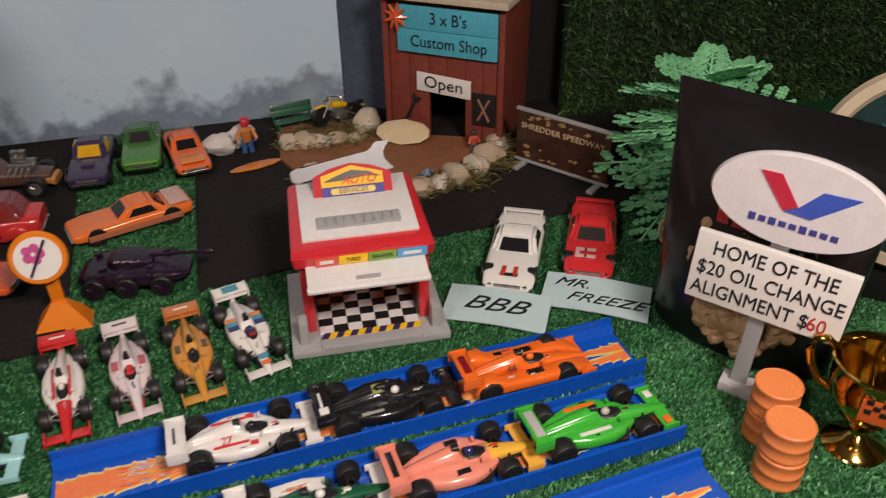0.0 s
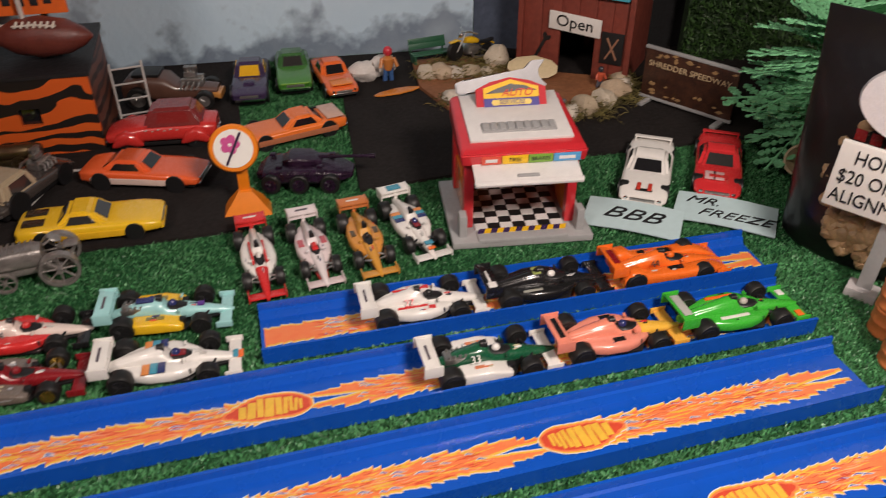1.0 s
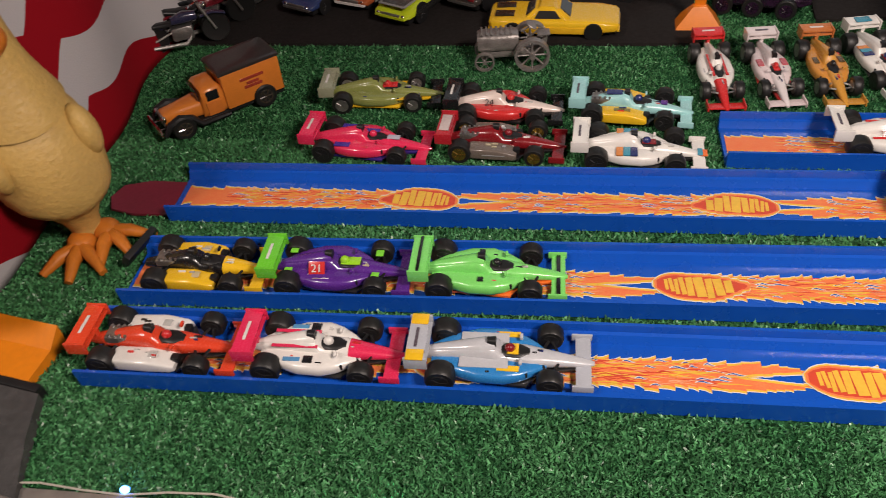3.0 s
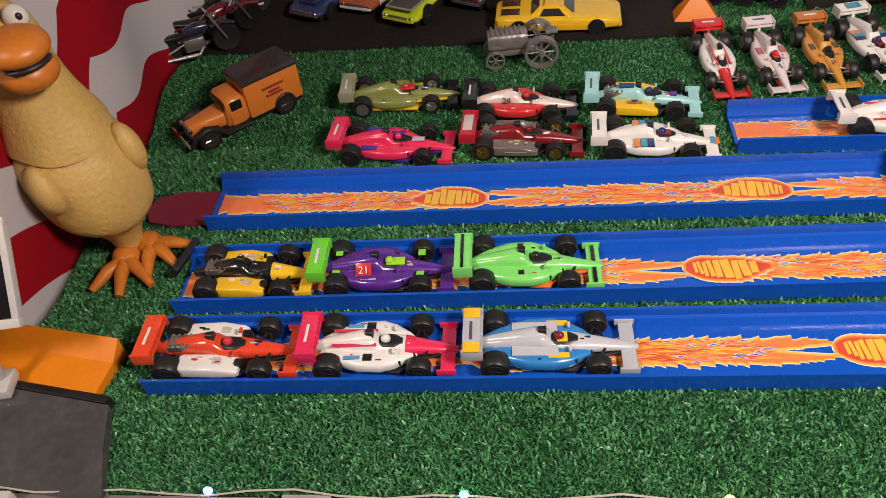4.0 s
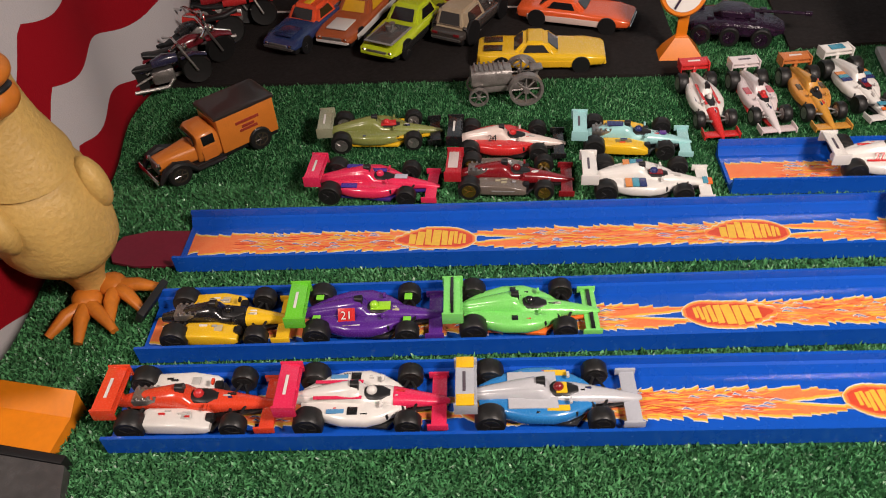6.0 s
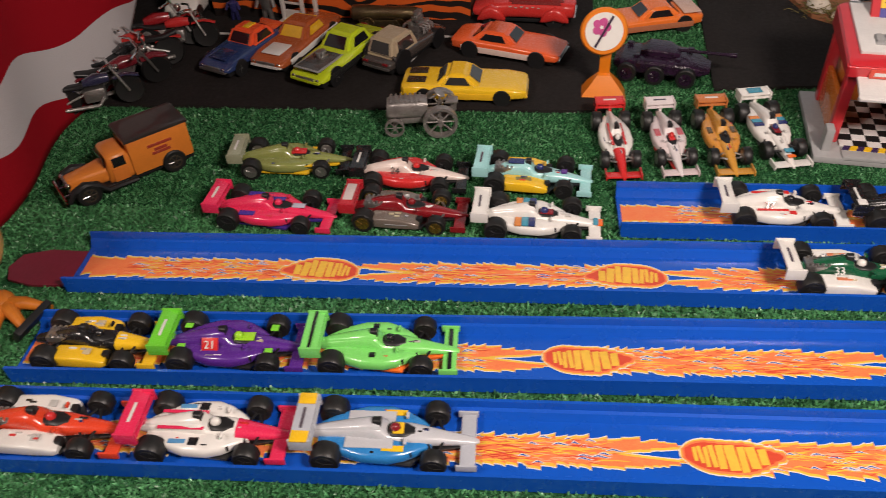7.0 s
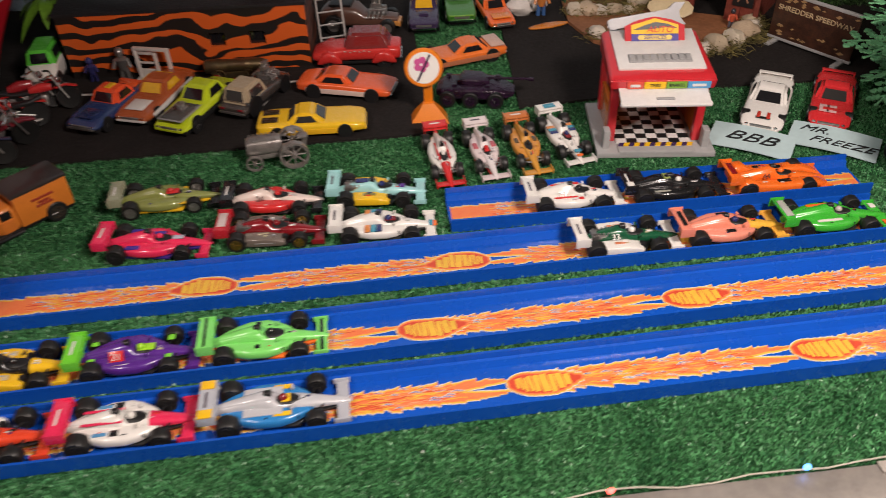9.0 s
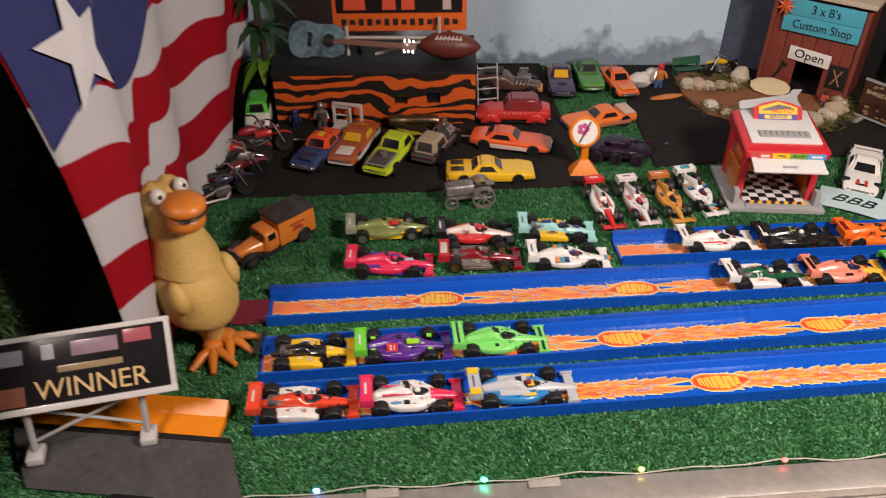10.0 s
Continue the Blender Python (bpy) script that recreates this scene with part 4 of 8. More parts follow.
road_car("lime yellow toy drag saloon with open engine bay", pose(-0.0555, 0.25, H, 0, 0, -116), (0.55, 0.68, 0.02), 0.096, 0.035, 0.0065, 0.0180, 0.0275, (-0.55, 0.20), (-0.40, -0.02), hood_engine=True, engine_sink=0.0085, bumper=paint((0.55, 0.68, 0.02)), wheel_r=(0.0088, 0.0074), side=(0.02, 0.02, 0.02), stripes=[(0.58, 0, 0.034, 0.025, 0.0166, (0.30, 0.29, 0.27)), (0.58, 0, 0.030, 0.021, 0.0169, (0.08, 0.075, 0.07))])
road_car("tan-roofed toy hot rod with bare engine", pose(-0.005, 0.2655, H, 0, 0, 62), (0.06, 0.05, 0.045), 0.082, 0.032, 0.006, 0.0165, 0.0280, (-0.85, 0.05), (-0.74, -0.10), roof_color=(0.45, 0.36, 0.24), hood_engine=True, wheel_r=(0.0092, 0.0076), bumper=dull_chrome, glass=grey_glass)
road_car("copper and white toy custom car with amber roof", pose(-0.0985, 0.2765, H, 0, 0, -110), (0.42, 0.10, 0.03), 0.094, 0.035, 0.005, 0.0150, 0.0235, (-0.62, 0.22), (-0.42, -0.02), glass=amber, side=WHITE, hood_mark=WHITE, bumper=paint(WHITE))
road_car("blue and orange toy rally car with exposed engine", pose(-0.1385, 0.262, H, 0, 0, -115), (0.025, 0.045, 0.14), 0.084, 0.034, 0.006, 0.0165, 0.0250, (-0.60, 0.20), (-0.40, 0.0), roof_color=(0.85, 0.10, 0.03), spoiler=(0.8, 0.1, 0.03), hood_engine=False, hood_mark=(0.02, 0.03, 0.10), stripes=[(-0.2, 0, 0.010, 0.006, 0.0254, YELLOW), (-0.72, 0, 0.016, 0.020, 0.0158, (0.85, 0.12, 0.03))], bumper=dull_chrome)
road_car("white toy sports car with black windscreen and rear wing", pose(0.453, 0.1725, 0.001, 0, 0, -122), WHITE, 0.092, 0.036, 0.004, 0.0140, 0.0215, (-0.55, 0.30), (-0.30, 0.02), round_e=3.6, nose_h=0.0095, tail_h=0.0145, spoiler=WHITE, bumper=paint(WHITE), stripes=[(0.72, 0.004, 0.010, 0.003, 0.0126, (0.6, 0.05, 0.03)), (0.72, -0.004, 0.010, 0.003, 0.0126, (0.6, 0.05, 0.03)), (0.80, 0, 0.003, 0.012, 0.0120, BLACK)])
road_car("red toy sports car with white bonnet patches and rear wing", pose(0.5105, 0.167, 0.001, 0, 0, -122), (0.62, 0.03, 0.035), 0.092, 0.035, 0.004, 0.0140, 0.0215, (-0.50, 0.32), (-0.28, 0.04), round_e=3.6, nose_h=0.0095, tail_h=0.0145, glass=grey_glass, spoiler=(0.62, 0.03, 0.035), bumper=paint((0.62, 0.03, 0.035)), stripes=[(0.60, s * 0.006, 0.012, 0.008, 0.0130, (0.70, 0.45, 0.45)) for s in (-1, 0, 1)][:2] + [(0.62, 0.0, 0.004, 0.014, 0.0134, (0.55, 0.03, 0.03))])
road_car("green and white toy utility van", pose(-0.213, 0.34, H, 0, 0, -88), WHITE, 0.058, 0.030, 0.006, 0.0260, 0.0380, (-0.92, 0.50), (-0.88, 0.40), tail_h=0.0235, nose_h=0.0190, roof_color=(0.12, 0.58, 0.06), wheel_r=(0.0090, 0.0090))


def brown_rod():
    """An open hot rod with a tall chrome engine, at the backdrop."""
    t = thing("toy_hot_rod", "brown toy hot rod with a tall chrome engine and open body", "toy car", pose(0.1006, 0.4136, 0.0032, 0, 0, -12), "toy road cars")
    brown = paint((0.10, 0.045, 0.03), 0.45)
    bm = bmesh.new()
    hull(bm, [(-0.044, 0.011, 0.007, 0.021), (-0.038, 0.0150, 0.006, 0.027), (-0.018, 0.0155, 0.006, 0.0290), (-0.004, 0.0145, 0.006, 0.0270), (0.004, 0.012, 0.006, 0.019), (0.034, 0.009, 0.006, 0.0165), (0.040, 0.008, 0.007, 0.0155)], 4, 18)
    part("body", bm, brown, t)
    bm = bmesh.new()
    box(bm, (-0.021, 0, 0.029), (0.024, 0.022, 0.003), 0.001)
    part("seat_well", bm, black_plastic, t)
    part("engine", _engine_mesh(), None, t, "chrome engine", m=pose(0.018, 0, 0.014) @ Matrix.Diagonal((1.2, 1.2, 1.2, 1)))
    bm = bmesh.new()
    hull(bm, [(0.036, 0.009, 0.006, 0.013), (0.043, 0.010, 0.005, 0.011)], 5, 14)
    part("front_panel", bm, paint((0.55, 0.24, 0.06)), t)
    for x, r in ((-0.028, 0.0105), (0.030, 0.0082)):
        for s in (-1, 1):
            wheel(t, x, s * 0.0165, r, 0.008, dull_chrome)
    return t


brown_rod()


def panel_truck():
    """An old delivery truck: orange cab and box with a dark roof."""
    t = thing("toy_truck", "orange vintage toy delivery truck with dark box roof, on turf", "toy truck", pose(-0.1745, 0.0950, 0.001, 0, 0, -138))
    org = paint((0.72, 0.22, 0.03), 0.35)
    bm = bmesh.new()
    box(bm, (-0.020, 0, 0.0208), (0.042, 0.029, 0.0256), 0.0014)
    part("cargo_box", bm, org, t)
    bm = bmesh.new()
    hull(bm, [(-0.042, 0.0146, 0.0325, 0.0350), (-0.040, 0.0150, 0.0325, 0.0362), (0.000, 0.0150, 0.0325, 0.0362), (0.002, 0.0146, 0.0325, 0.0350)], 5, 18)
    part("box_roof", bm, paint((0.03, 0.022, 0.02), 0.5), t, "dark brown box roof")
    bm = bmesh.new()
    hull(bm, [(0.001, 0.0125, 0.006, 0.026), (0.003, 0.0128, 0.006, 0.0285), (0.013, 0.0128, 0.006, 0.0285), (0.0155, 0.0120, 0.006, 0.0270), (0.017, 0.0105, 0.006, 0.019)], 5, 18)
    cab = part("cab", bm, org, t)
    for s in (-1, 1):
        bm = bmesh.new()
        box(bm, (0.0085, s * 0.0126, 0.0222), (0.0085, 0.0010, 0.0065), 0.0004)
        part("side_window", bm, dark_glass, cab)
        bm = bmesh.new()
        box(bm, (0.009, s * 0.0127, 0.013), (0.0105, 0.0008, 0.0095), 0.0003)
        part("door", bm, paint((0.66, 0.19, 0.03), 0.35), cab)
        bm = bmesh.new()
        for i, (wd, zz) in enumerate(((0.017, 0.0255), (0.009, 0.0220), (0.013, 0.0195))):
            box(bm, (-0.020, s * 0.0146, zz), (wd, 0.0006, 0.0020), 0.0002)
        part("writing_bars", bm, paint((0.35, 0.05, 0.03)), t)
        bm = bmesh.new()
        tube(bm, [(0.0460, s * 0.0130, 0.006), (0.041, s * 0.0132, 0.0125), (0.034, s * 0.0132, 0.0148), (0.026, s * 0.0132, 0.0120), (0.020, s * 0.0132, 0.0055), (0.000, s * 0.0132, 0.0050)], [0.0014, 0.0026, 0.0030, 0.0028, 0.0020, 0.0016], 8)
        part("mudguard", bm, black_plastic, t)
        wheel(t, -0.026, s * 0.0132, 0.0082, 0.006, paint((0.05, 0.04, 0.03)), 6)
        wheel(t, 0.033, s * 0.0132, 0.0080, 0.006, paint((0.05, 0.04, 0.03)), 6)
        bm = bmesh.new()
        ball(bm, (0.0425, s * 0.0070, 0.0150), (0.0018, 0.0022, 0.0022), 10)
        part("headlight", bm, chrome, t)
    bm = bmesh.new()
    box(bm, (0.0172, 0, 0.0225), (0.0008, 0.018, 0.0065), 0.0003)
    part("windscreen", bm, dark_glass, t)
    bm = bmesh.new()
    hull(bm, [(0.016, 0.0100, 0.007, 0.0195), (0.030, 0.0072, 0.007, 0.0185), (0.041, 0.0062, 0.007, 0.0178), (0.0420, 0.0055, 0.008, 0.0170)], 3.5, 16)
    part("bonnet", bm, org, t)
    bm = bmesh.new()
    box(bm, (0.0425, 0, 0.0122), (0.0014, 0.010, 0.009), 0.0005)
    part("grille", bm, dull_chrome, t)
    bm = bmesh.new()
    rod(bm, (0.0475, -0.015, 0.0070), (0.0475, 0.015, 0.0070), 0.0010)
    rod(bm, (0.0475, -0.015, 0.0092), (0.0475, 0.015, 0.0092), 0.0008)
    rod(bm, (0.0475, -0.006, 0.0080), (0.040, -0.006, 0.0080), 0.0008)
    rod(bm, (0.0475, 0.006, 0.0080), (0.040, 0.006, 0.0080), 0.0008)
    part("bumper", bm, chrome, t)
    bm = bmesh.new()
    box(bm, (0.0, 0, 0.0058), (0.082, 0.024, 0.003), 0.0006)
    part("chassis", bm, black_plastic, t)


panel_truck()


def spoked(parent, x, y, r, w, spokes, mat):
    """An iron wheel: rim ring, hub and spokes."""
    bm = bmesh.new()
    n = 26
    for a, b in ((r, r * 0.84),):
        rings = [[(rr * math.cos(2 * math.pi * i / n), yy, rr * math.sin(2 * math.pi * i / n)) for i in range(n)] for rr, yy in ((a, -w / 2), (a, w / 2), (b, w / 2), (b, -w / 2), (a, -w / 2))]
        rows = [[bm.verts.new(p) for p in rg] for rg in rings[:-1]]
        rows.append(rows[0])
        for p, q in zip(rows, rows[1:]):
            for i in range(n):
                bm.faces.new((p[i], p[(i + 1) % n], q[(i + 1) % n], q[i]))
    w_ob = part("wheel", bm, mat, parent, m=pose(x, y, r))
    for k in range(spokes):
        a = 2 * math.pi * k / spokes
        bm = bmesh.new()
        rod(bm, (r * 0.10 * math.cos(a), 0, r * 0.10 * math.sin(a)), (r * 0.88 * math.cos(a), 0, r * 0.88 * math.sin(a)), r * 0.055, 6)
        part("spoke", bm, mat, w_ob)
    bm = bmesh.new()
    lathe(bm, [(r * 0.16, -w * 0.8), (r * 0.18, 0), (r * 0.16, w * 0.8)], 12, "y")
    part("hub", bm, mat, w_ob)
    return w_ob


def tractor():
    """A small metal steam tractor."""
    t = thing("toy_tractor", "unpainted pewter-grey toy tractor with spoked wheels, on turf", "toy tractor", pose(0.0205, 0.158, 0.001, 0, 0, 186))
    bm = bmesh.new()
    hull(bm, [(-0.004, 0.0065, 0.013, 0.0245), (0.000, 0.0075, 0.012, 0.0255), (0.022, 0.0075, 0.012, 0.0250), (0.0245, 0.0068, 0.0125, 0.0240)], 4, 18)
    part("hood", bm, pewter, t)
    bm = bmesh.new()
    for i in range(7):
        box(bm, (0.001 + i * 0.0034, 0, 0.0255), (0.0014, 0.0120, 0.0012), 0.0004)
    part("cooling_fins", bm, pewter, t)
    bm = bmesh.new()
    hull(bm, [(-0.022, 0.005, 0.0075, 0.0150), (-0.006, 0.006, 0.007, 0.0150), (0.020, 0.005, 0.006, 0.013)], 4, 14)
    part("engine", bm, pewter, t)
    bm = bmesh.new()
    tube(bm, [(-0.020, 0, 0.0145), (-0.023, 0, 0.019), (-0.0235, 0, 0.0215)], 0.0012)
    box(bm, (-0.0215, 0, 0.0222), (0.009, 0.008, 0.0015), 0.0006)
    part("seat", bm, pewter, t)
    bm = bmesh.new()
    rod(bm, (-0.006, 0, 0.024), (-0.013, 0, 0.028), 0.0008)
    lathe(bm, [(0.0042, -0.0005), (0.0046, 0), (0.0042, 0.0005)], 16, m=pose(-0.0132, 0, 0.0282, 0, -35, 0))
    part("steering_wheel", bm, pewter, t)
    for s in (-1, 1):
        spoked(t, -0.013, s * 0.0125, 0.0122, 0.005, 8, pewter)
        spoked(t, 0.020, s * 0.0095, 0.0070, 0.003, 6, pewter)
    bm = bmesh.new()
    rod(bm, (-0.013, -0.013, 0.0122), (-0.013, 0.013, 0.0122), 0.0013)
    rod(bm, (0.020, -0.010, 0.0070), (0.020, 0.010, 0.0070), 0.0011)
    part("axle", bm, pewter, t)


tractor()


def battle_buggy():
    """A dark purple armoured toy with a long gun barrel."""
    t = thing("toy_armoured_car", "dark purple marbled toy armoured vehicle on turf", "toy vehicle", pose(0.200, 0.238, 0.001, 0, 0, -14) @ Matrix.Diagonal((0.96, 0.98, 0.98, 1)))
    mat = surface("purple_marble", (0.034, 0.012, 0.038), 0.25, vary=0.3, scale=120, color2=(0.004, 0.003, 0.005), bump=0.3, bump_scale=300)
    bm = bmesh.new()
    hull(bm, [(-0.038, 0.010, 0.008, 0.013), (-0.032, 0.016, 0.006, 0.017), (-0.010, 0.0175, 0.006, 0.0195), (0.016, 0.0170, 0.006, 0.0185), (0.030, 0.0130, 0.007, 0.0145), (0.037, 0.008, 0.008, 0.0120)], 5, 18)
    part("body", bm, mat, t, smooth=25)
    bm = bmesh.new()
    hull(bm, [(-0.018, 0.006, 0.018, 0.0215), (-0.012, 0.0105, 0.018, 0.0255), (0.004, 0.0105, 0.018, 0.0250), (0.013, 0.006, 0.018, 0.0215)], 4, 14)
    part("turret", bm, mat, t, smooth=25)
    bm = bmesh.new()
    rod(bm, (0.010, 0, 0.0220), (0.054, 0, 0.0225), 0.0013)
    lathe(bm, [(0.0019, 0), (0.0019, 0.005)], 10, m=pose(0.050, 0, 0.0224, 0, 90, 0))
    part("gun_barrel", bm, mat, t)
    for x in (-0.026, -0.004, 0.020):
        for s in (-1, 1):
            wheel(t, x, s * 0.0170, 0.0078, 0.0065, mat)
    for i in range(7):
        bm = bmesh.new()
        box(bm, (-0.028 + i * 0.008, (-1) ** i * 0.010, 0.0190), (0.005, 0.004, 0.0022), 0.0006)
        part("armour_block", bm, mat, t)


battle_buggy()


def motorbike(label, m, color, k=1.0, name="toy_motorcycle"):
    t = thing(name, label, "toy motorcycle", m @ Matrix.Diagonal((k, k, k, 1)))
    for x in (-0.019, 0.020):
        bm = bmesh.new()
        lathe(bm, [(0.0050, -0.0020), (0.0085, -0.0024), (0.0095, 0), (0.0085, 0.0024), (0.0050, 0.0020)], 20, "y")
        ty = part("tyre", bm, rubber, t, m=pose(x, 0, 0.0095))
        bm = bmesh.new()
        lathe(bm, [(0.0052, -0.0016), (0.0052, 0.0016)], 16, "y")
        part("rim", bm, dull_chrome, ty)
    bm = bmesh.new()
    hull(bm, [(-0.006, 0.0030, 0.017, 0.0215), (0.002, 0.0042, 0.0165, 0.0240), (0.010, 0.0025, 0.017, 0.0225)], 2.6, 12)
    part("fuel_tank", bm, color, t)
    bm = bmesh.new()
    hull(bm, [(-0.026, 0.0022, 0.0190, 0.0225), (-0.018, 0.0034, 0.0165, 0.0200), (-0.006, 0.0030, 0.0160, 0.0195)], 3, 12)
    part("seat", bm, black_plastic, t)
    bm = bmesh.new()
    hull(bm, [(-0.028, 0.0025, 0.0160, 0.0180), (-0.019, 0.0030, 0.0185, 0.0200), (-0.012, 0.0025, 0.0150, 0.0175)], 3, 10)
    part("fairing", bm, color, t)
    bm = bmesh.new()
    hull(bm, [(0.012, 0.0025, 0.0175, 0.0190), (0.020, 0.0030, 0.0192, 0.0205), (0.028, 0.0022, 0.0165, 0.0180)], 3, 10)
    part("fairing", bm, color, t)
    bm = bmesh.new()
    box(bm, (-0.001, 0, 0.0110), (0.014, 0.0085, 0.0090), 0.002)
    for s in (-1, 1):
        tube(bm, [(0.004, s * 0.005, 0.009), (0.000, s * 0.006, 0.005), (-0.022, s * 0.0060, 0.0065)], 0.0013)
        rod(bm, (0.020, s * 0.0036, 0.0095), (0.0125, s * 0.0030, 0.0275), 0.0008)
        rod(bm, (-0.019, s * 0.0036, 0.0095), (-0.004, s * 0.003, 0.014), 0.0008)
    part("engine", bm, dull_chrome, t)
    bm = bmesh.new()
    tube(bm, [(0.006, -0.0125, 0.0290), (0.011, -0.007, 0.0295), (0.0125, 0, 0.0275), (0.011, 0.007, 0.0295), (0.006, 0.0125, 0.0290)], 0.0008)
    part("handlebar", bm, chrome, t)
    bm = bmesh.new()
    ball(bm, (0.0160, 0, 0.0245), (0.0022, 0.0026, 0.0026), 10)
    part("headlight", bm, chrome, t)
    return t


motorbike("dark red toy motorcycle with chrome engine, on black foam", pose(-0.2190, 0.2750, H, -8, 0, 24), paint((0.30, 0.015, 0.02)), 1.35)
motorbike("bright red toy motorcycle with chrome engine, on black foam", pose(-0.2230, 0.2410, H, 10, 0, 200), paint((0.50, 0.03, 0.025)), 1.3)
motorbike("dark red and black toy motorcycle with chrome engine", pose(-0.2230, 0.2070, H, 10, 0, 36), paint((0.16, 0.012, 0.02)), 1.3)
motorbike("blue-black toy motorcycle beside the flag", pose(-0.2320, 0.1780, H, -5, 0, 28), paint((0.03, 0.03, 0.07)), 1.2)
motorbike("red toy motorcycle with silver engine, close beside others", pose(-0.2020, 0.2750, H, -8, 0, 14), paint((0.55, 0.03, 0.03)), 1.2)
motorbike("black toy motorcycle with bare chrome engine, on foam", pose(-0.2320, 0.2300, H, 7, 0, 62), paint((0.02, 0.02, 0.022)), 1.2)


# ---- toy garage ----
def garage():
    """A red and white toy service bay on a grey base."""
    t = thing("toy_garage", "red and white plastic toy service garage with checkered floor, on turf", "toy garage", pose(0.2835, 0.1215, 0.001, 0, 0, -8))
    red = paint((0.60, 0.025, 0.035), 0.35)
    white = paint((0.74, 0.72, 0.70), 0.4)
    W = 0.097
    bm = bmesh.new()
    box(bm, (W / 2, 0.041, 0.0025), (W, 0.086, 0.005), 0.001)
    box(bm, (W / 2, 0.004, 0.0045), (0.062, 0.012, 0.004), 0.0012)
    part("base", bm, grey_plastic, t)
    for s, x in ((-1, 0.008), (1, W - 0.008)):
        bm = bmesh.new()
        box(bm, (x, 0.010, 0.0120), (0.0055, 0.010, 0.018), 0.0012)
        part("bollard", bm, grey_plastic, t)
    # checkered floor, tile by tile
    nx, ny = 7, 8
    tw, td = 0.0620 / nx, 0.060 / ny
    bm = bmesh.new()
    box(bm, (0, 0, 0), (tw * 0.985, td * 0.985, 0.0010), 0.0001, seg=1)
    tile_w = mesh_of("tile", bm, white, 0)
    tile_b = tile_w.copy()
    tile_b.materials.clear()
    tile_b.materials.append(black_plastic)
    for i in range(nx):
        for j in range(ny):
            part("tile", tile_b if (i + j) % 2 else tile_w, None, t, m=pose(0.0175 + tw * (i + 0.5), 0.0120 + td * (j + 0.5), 0.0056))
    # hazard strip
    for i in range(14):
        bm = bmesh.new()
        x = 0.0180 + i * 0.00435
        prism(bm, [(x, 0.0060), (x + 0.00435, 0.0060), (x + 0.00635, 0.0110), (x + 0.0020, 0.0110)], 0.0064, 0.0070)
        part("hazard_stripe", bm, paint(YELLOW if i % 2 else (0.05, 0.03, 0.10)), t, smooth=0)
    for x in (0.0130, W - 0.0130):
        for y in (0.020, 0.074):
            bm = bmesh.new()
            box(bm, (x, y, 0.0325), (0.0068, 0.0075, 0.055), 0.0012)
            part("post", bm, red, t)
        bm = bmesh.new()
        box(bm, (x, 0.047, 0.0195), (0.0035, 0.048, 0.028), 0.0008)
        part("side_panel", bm, paint((0.72, 0.20, 0.03)), t, "orange side panel")
    bm = bmesh.new()
    box(bm, (W / 2, 0.0765, 0.031), (0.070, 0.003, 0.052), 0.0006)
    part("back_panel", bm, paint((0.72, 0.20, 0.03)), t)
    # roof: red rim with a white sloping deck
    bm = bmesh.new()
    loft(bm, [[(0.007, 0.010, 0.0565), (W - 0.008, 0.010, 0.0565), (W - 0.009, 0.082, 0.0585), (0.008, 0.082, 0.0585)], [(0.006, 0.008, 0.0655), (W - 0.007, 0.008, 0.0655), (W - 0.009, 0.083, 0.0725), (0.008, 0.083, 0.0725)], [(0.0095, 0.016, 0.0690), (W - 0.0105, 0.016, 0.0690), (W - 0.013, 0.080, 0.0755), (0.012, 0.080, 0.0755)]])
    bmesh.ops.bevel(bm, geom=list(bm.edges), offset=0.0010, segments=2, affect="EDGES")
    part("roof", bm, red, t)
    slope = math.degrees(math.atan2(0.0070, 0.066))
    top = pose(W / 2 - 0.0005, 0.048, 0.0724, slope, 0, 0)
    bm = bmesh.new()
    box(bm, (0, 0, 0.0008), (W - 0.028, 0.060, 0.0022), 0.0006)
    deck = part("roof_deck", bm, white, t, "white roof deck", m=top)
    bm = bmesh.new()
    box(bm, (0, -0.0165, 0.0020), (0.050, 0.011, 0.0022), 0.0006)
    vent = part("roof_vent", bm, grey_plastic, deck)
    for i in range(9):
        bm = bmesh.new()
        box(bm, (-0.0225 + i * 0.0056, -0.0165, 0.0036), (0.0042, 0.0085, 0.0012), 0.0004)
        part("vent_slat", bm, grey_plastic, deck)
    # roof sign
    sg = pose(W / 2, 0.058, 0.0745, 52, 0, 0) @ Matrix.Diagonal((0.86, 0.80, 0.86, 1))
    bm = bmesh.new()
    prism(bm, [(-0.0285, 0), (0.0285, 0), (0.0285, 0.017), (0.016, 0.023), (0, 0.0265), (-0.016, 0.023), (-0.0285, 0.017)], -0.003, 0.0)
    sign = part("roof_sign", bm, paint((0.52, 0.02, 0.03), 0.7, 0.0, 0.0), t, smooth=0, m=sg)
    bm = bmesh.new()
    prism(bm, [(-0.0225, 0.0085), (0.0225, 0.0085), (0.0225, 0.0175), (0, 0.0245), (-0.0225, 0.0175)], 0.0002, 0.0006)
    part("sign_panel", bm, paint(YELLOW, 0.6, 0.0, 0.0), sign, smooth=0)
    bm = bmesh.new()
    prism(bm, [(-0.0225, 0.001), (0.0225, 0.001), (0.0225, 0.0083), (-0.0225, 0.0083)], 0.0002, 0.0006)
    part("sign_panel", bm, paint((0.06, 0.05, 0.28), 0.6, 0.0, 0.0), sign, smooth=0)
    bm = bmesh.new()
    prism(bm, [(-0.0150, 0.0022), (0.0150, 0.0022), (0.0165, 0.0045), (0.0150, 0.0070), (-0.0150, 0.0070), (-0.0165, 0.0045)], 0.0007, 0.0010)
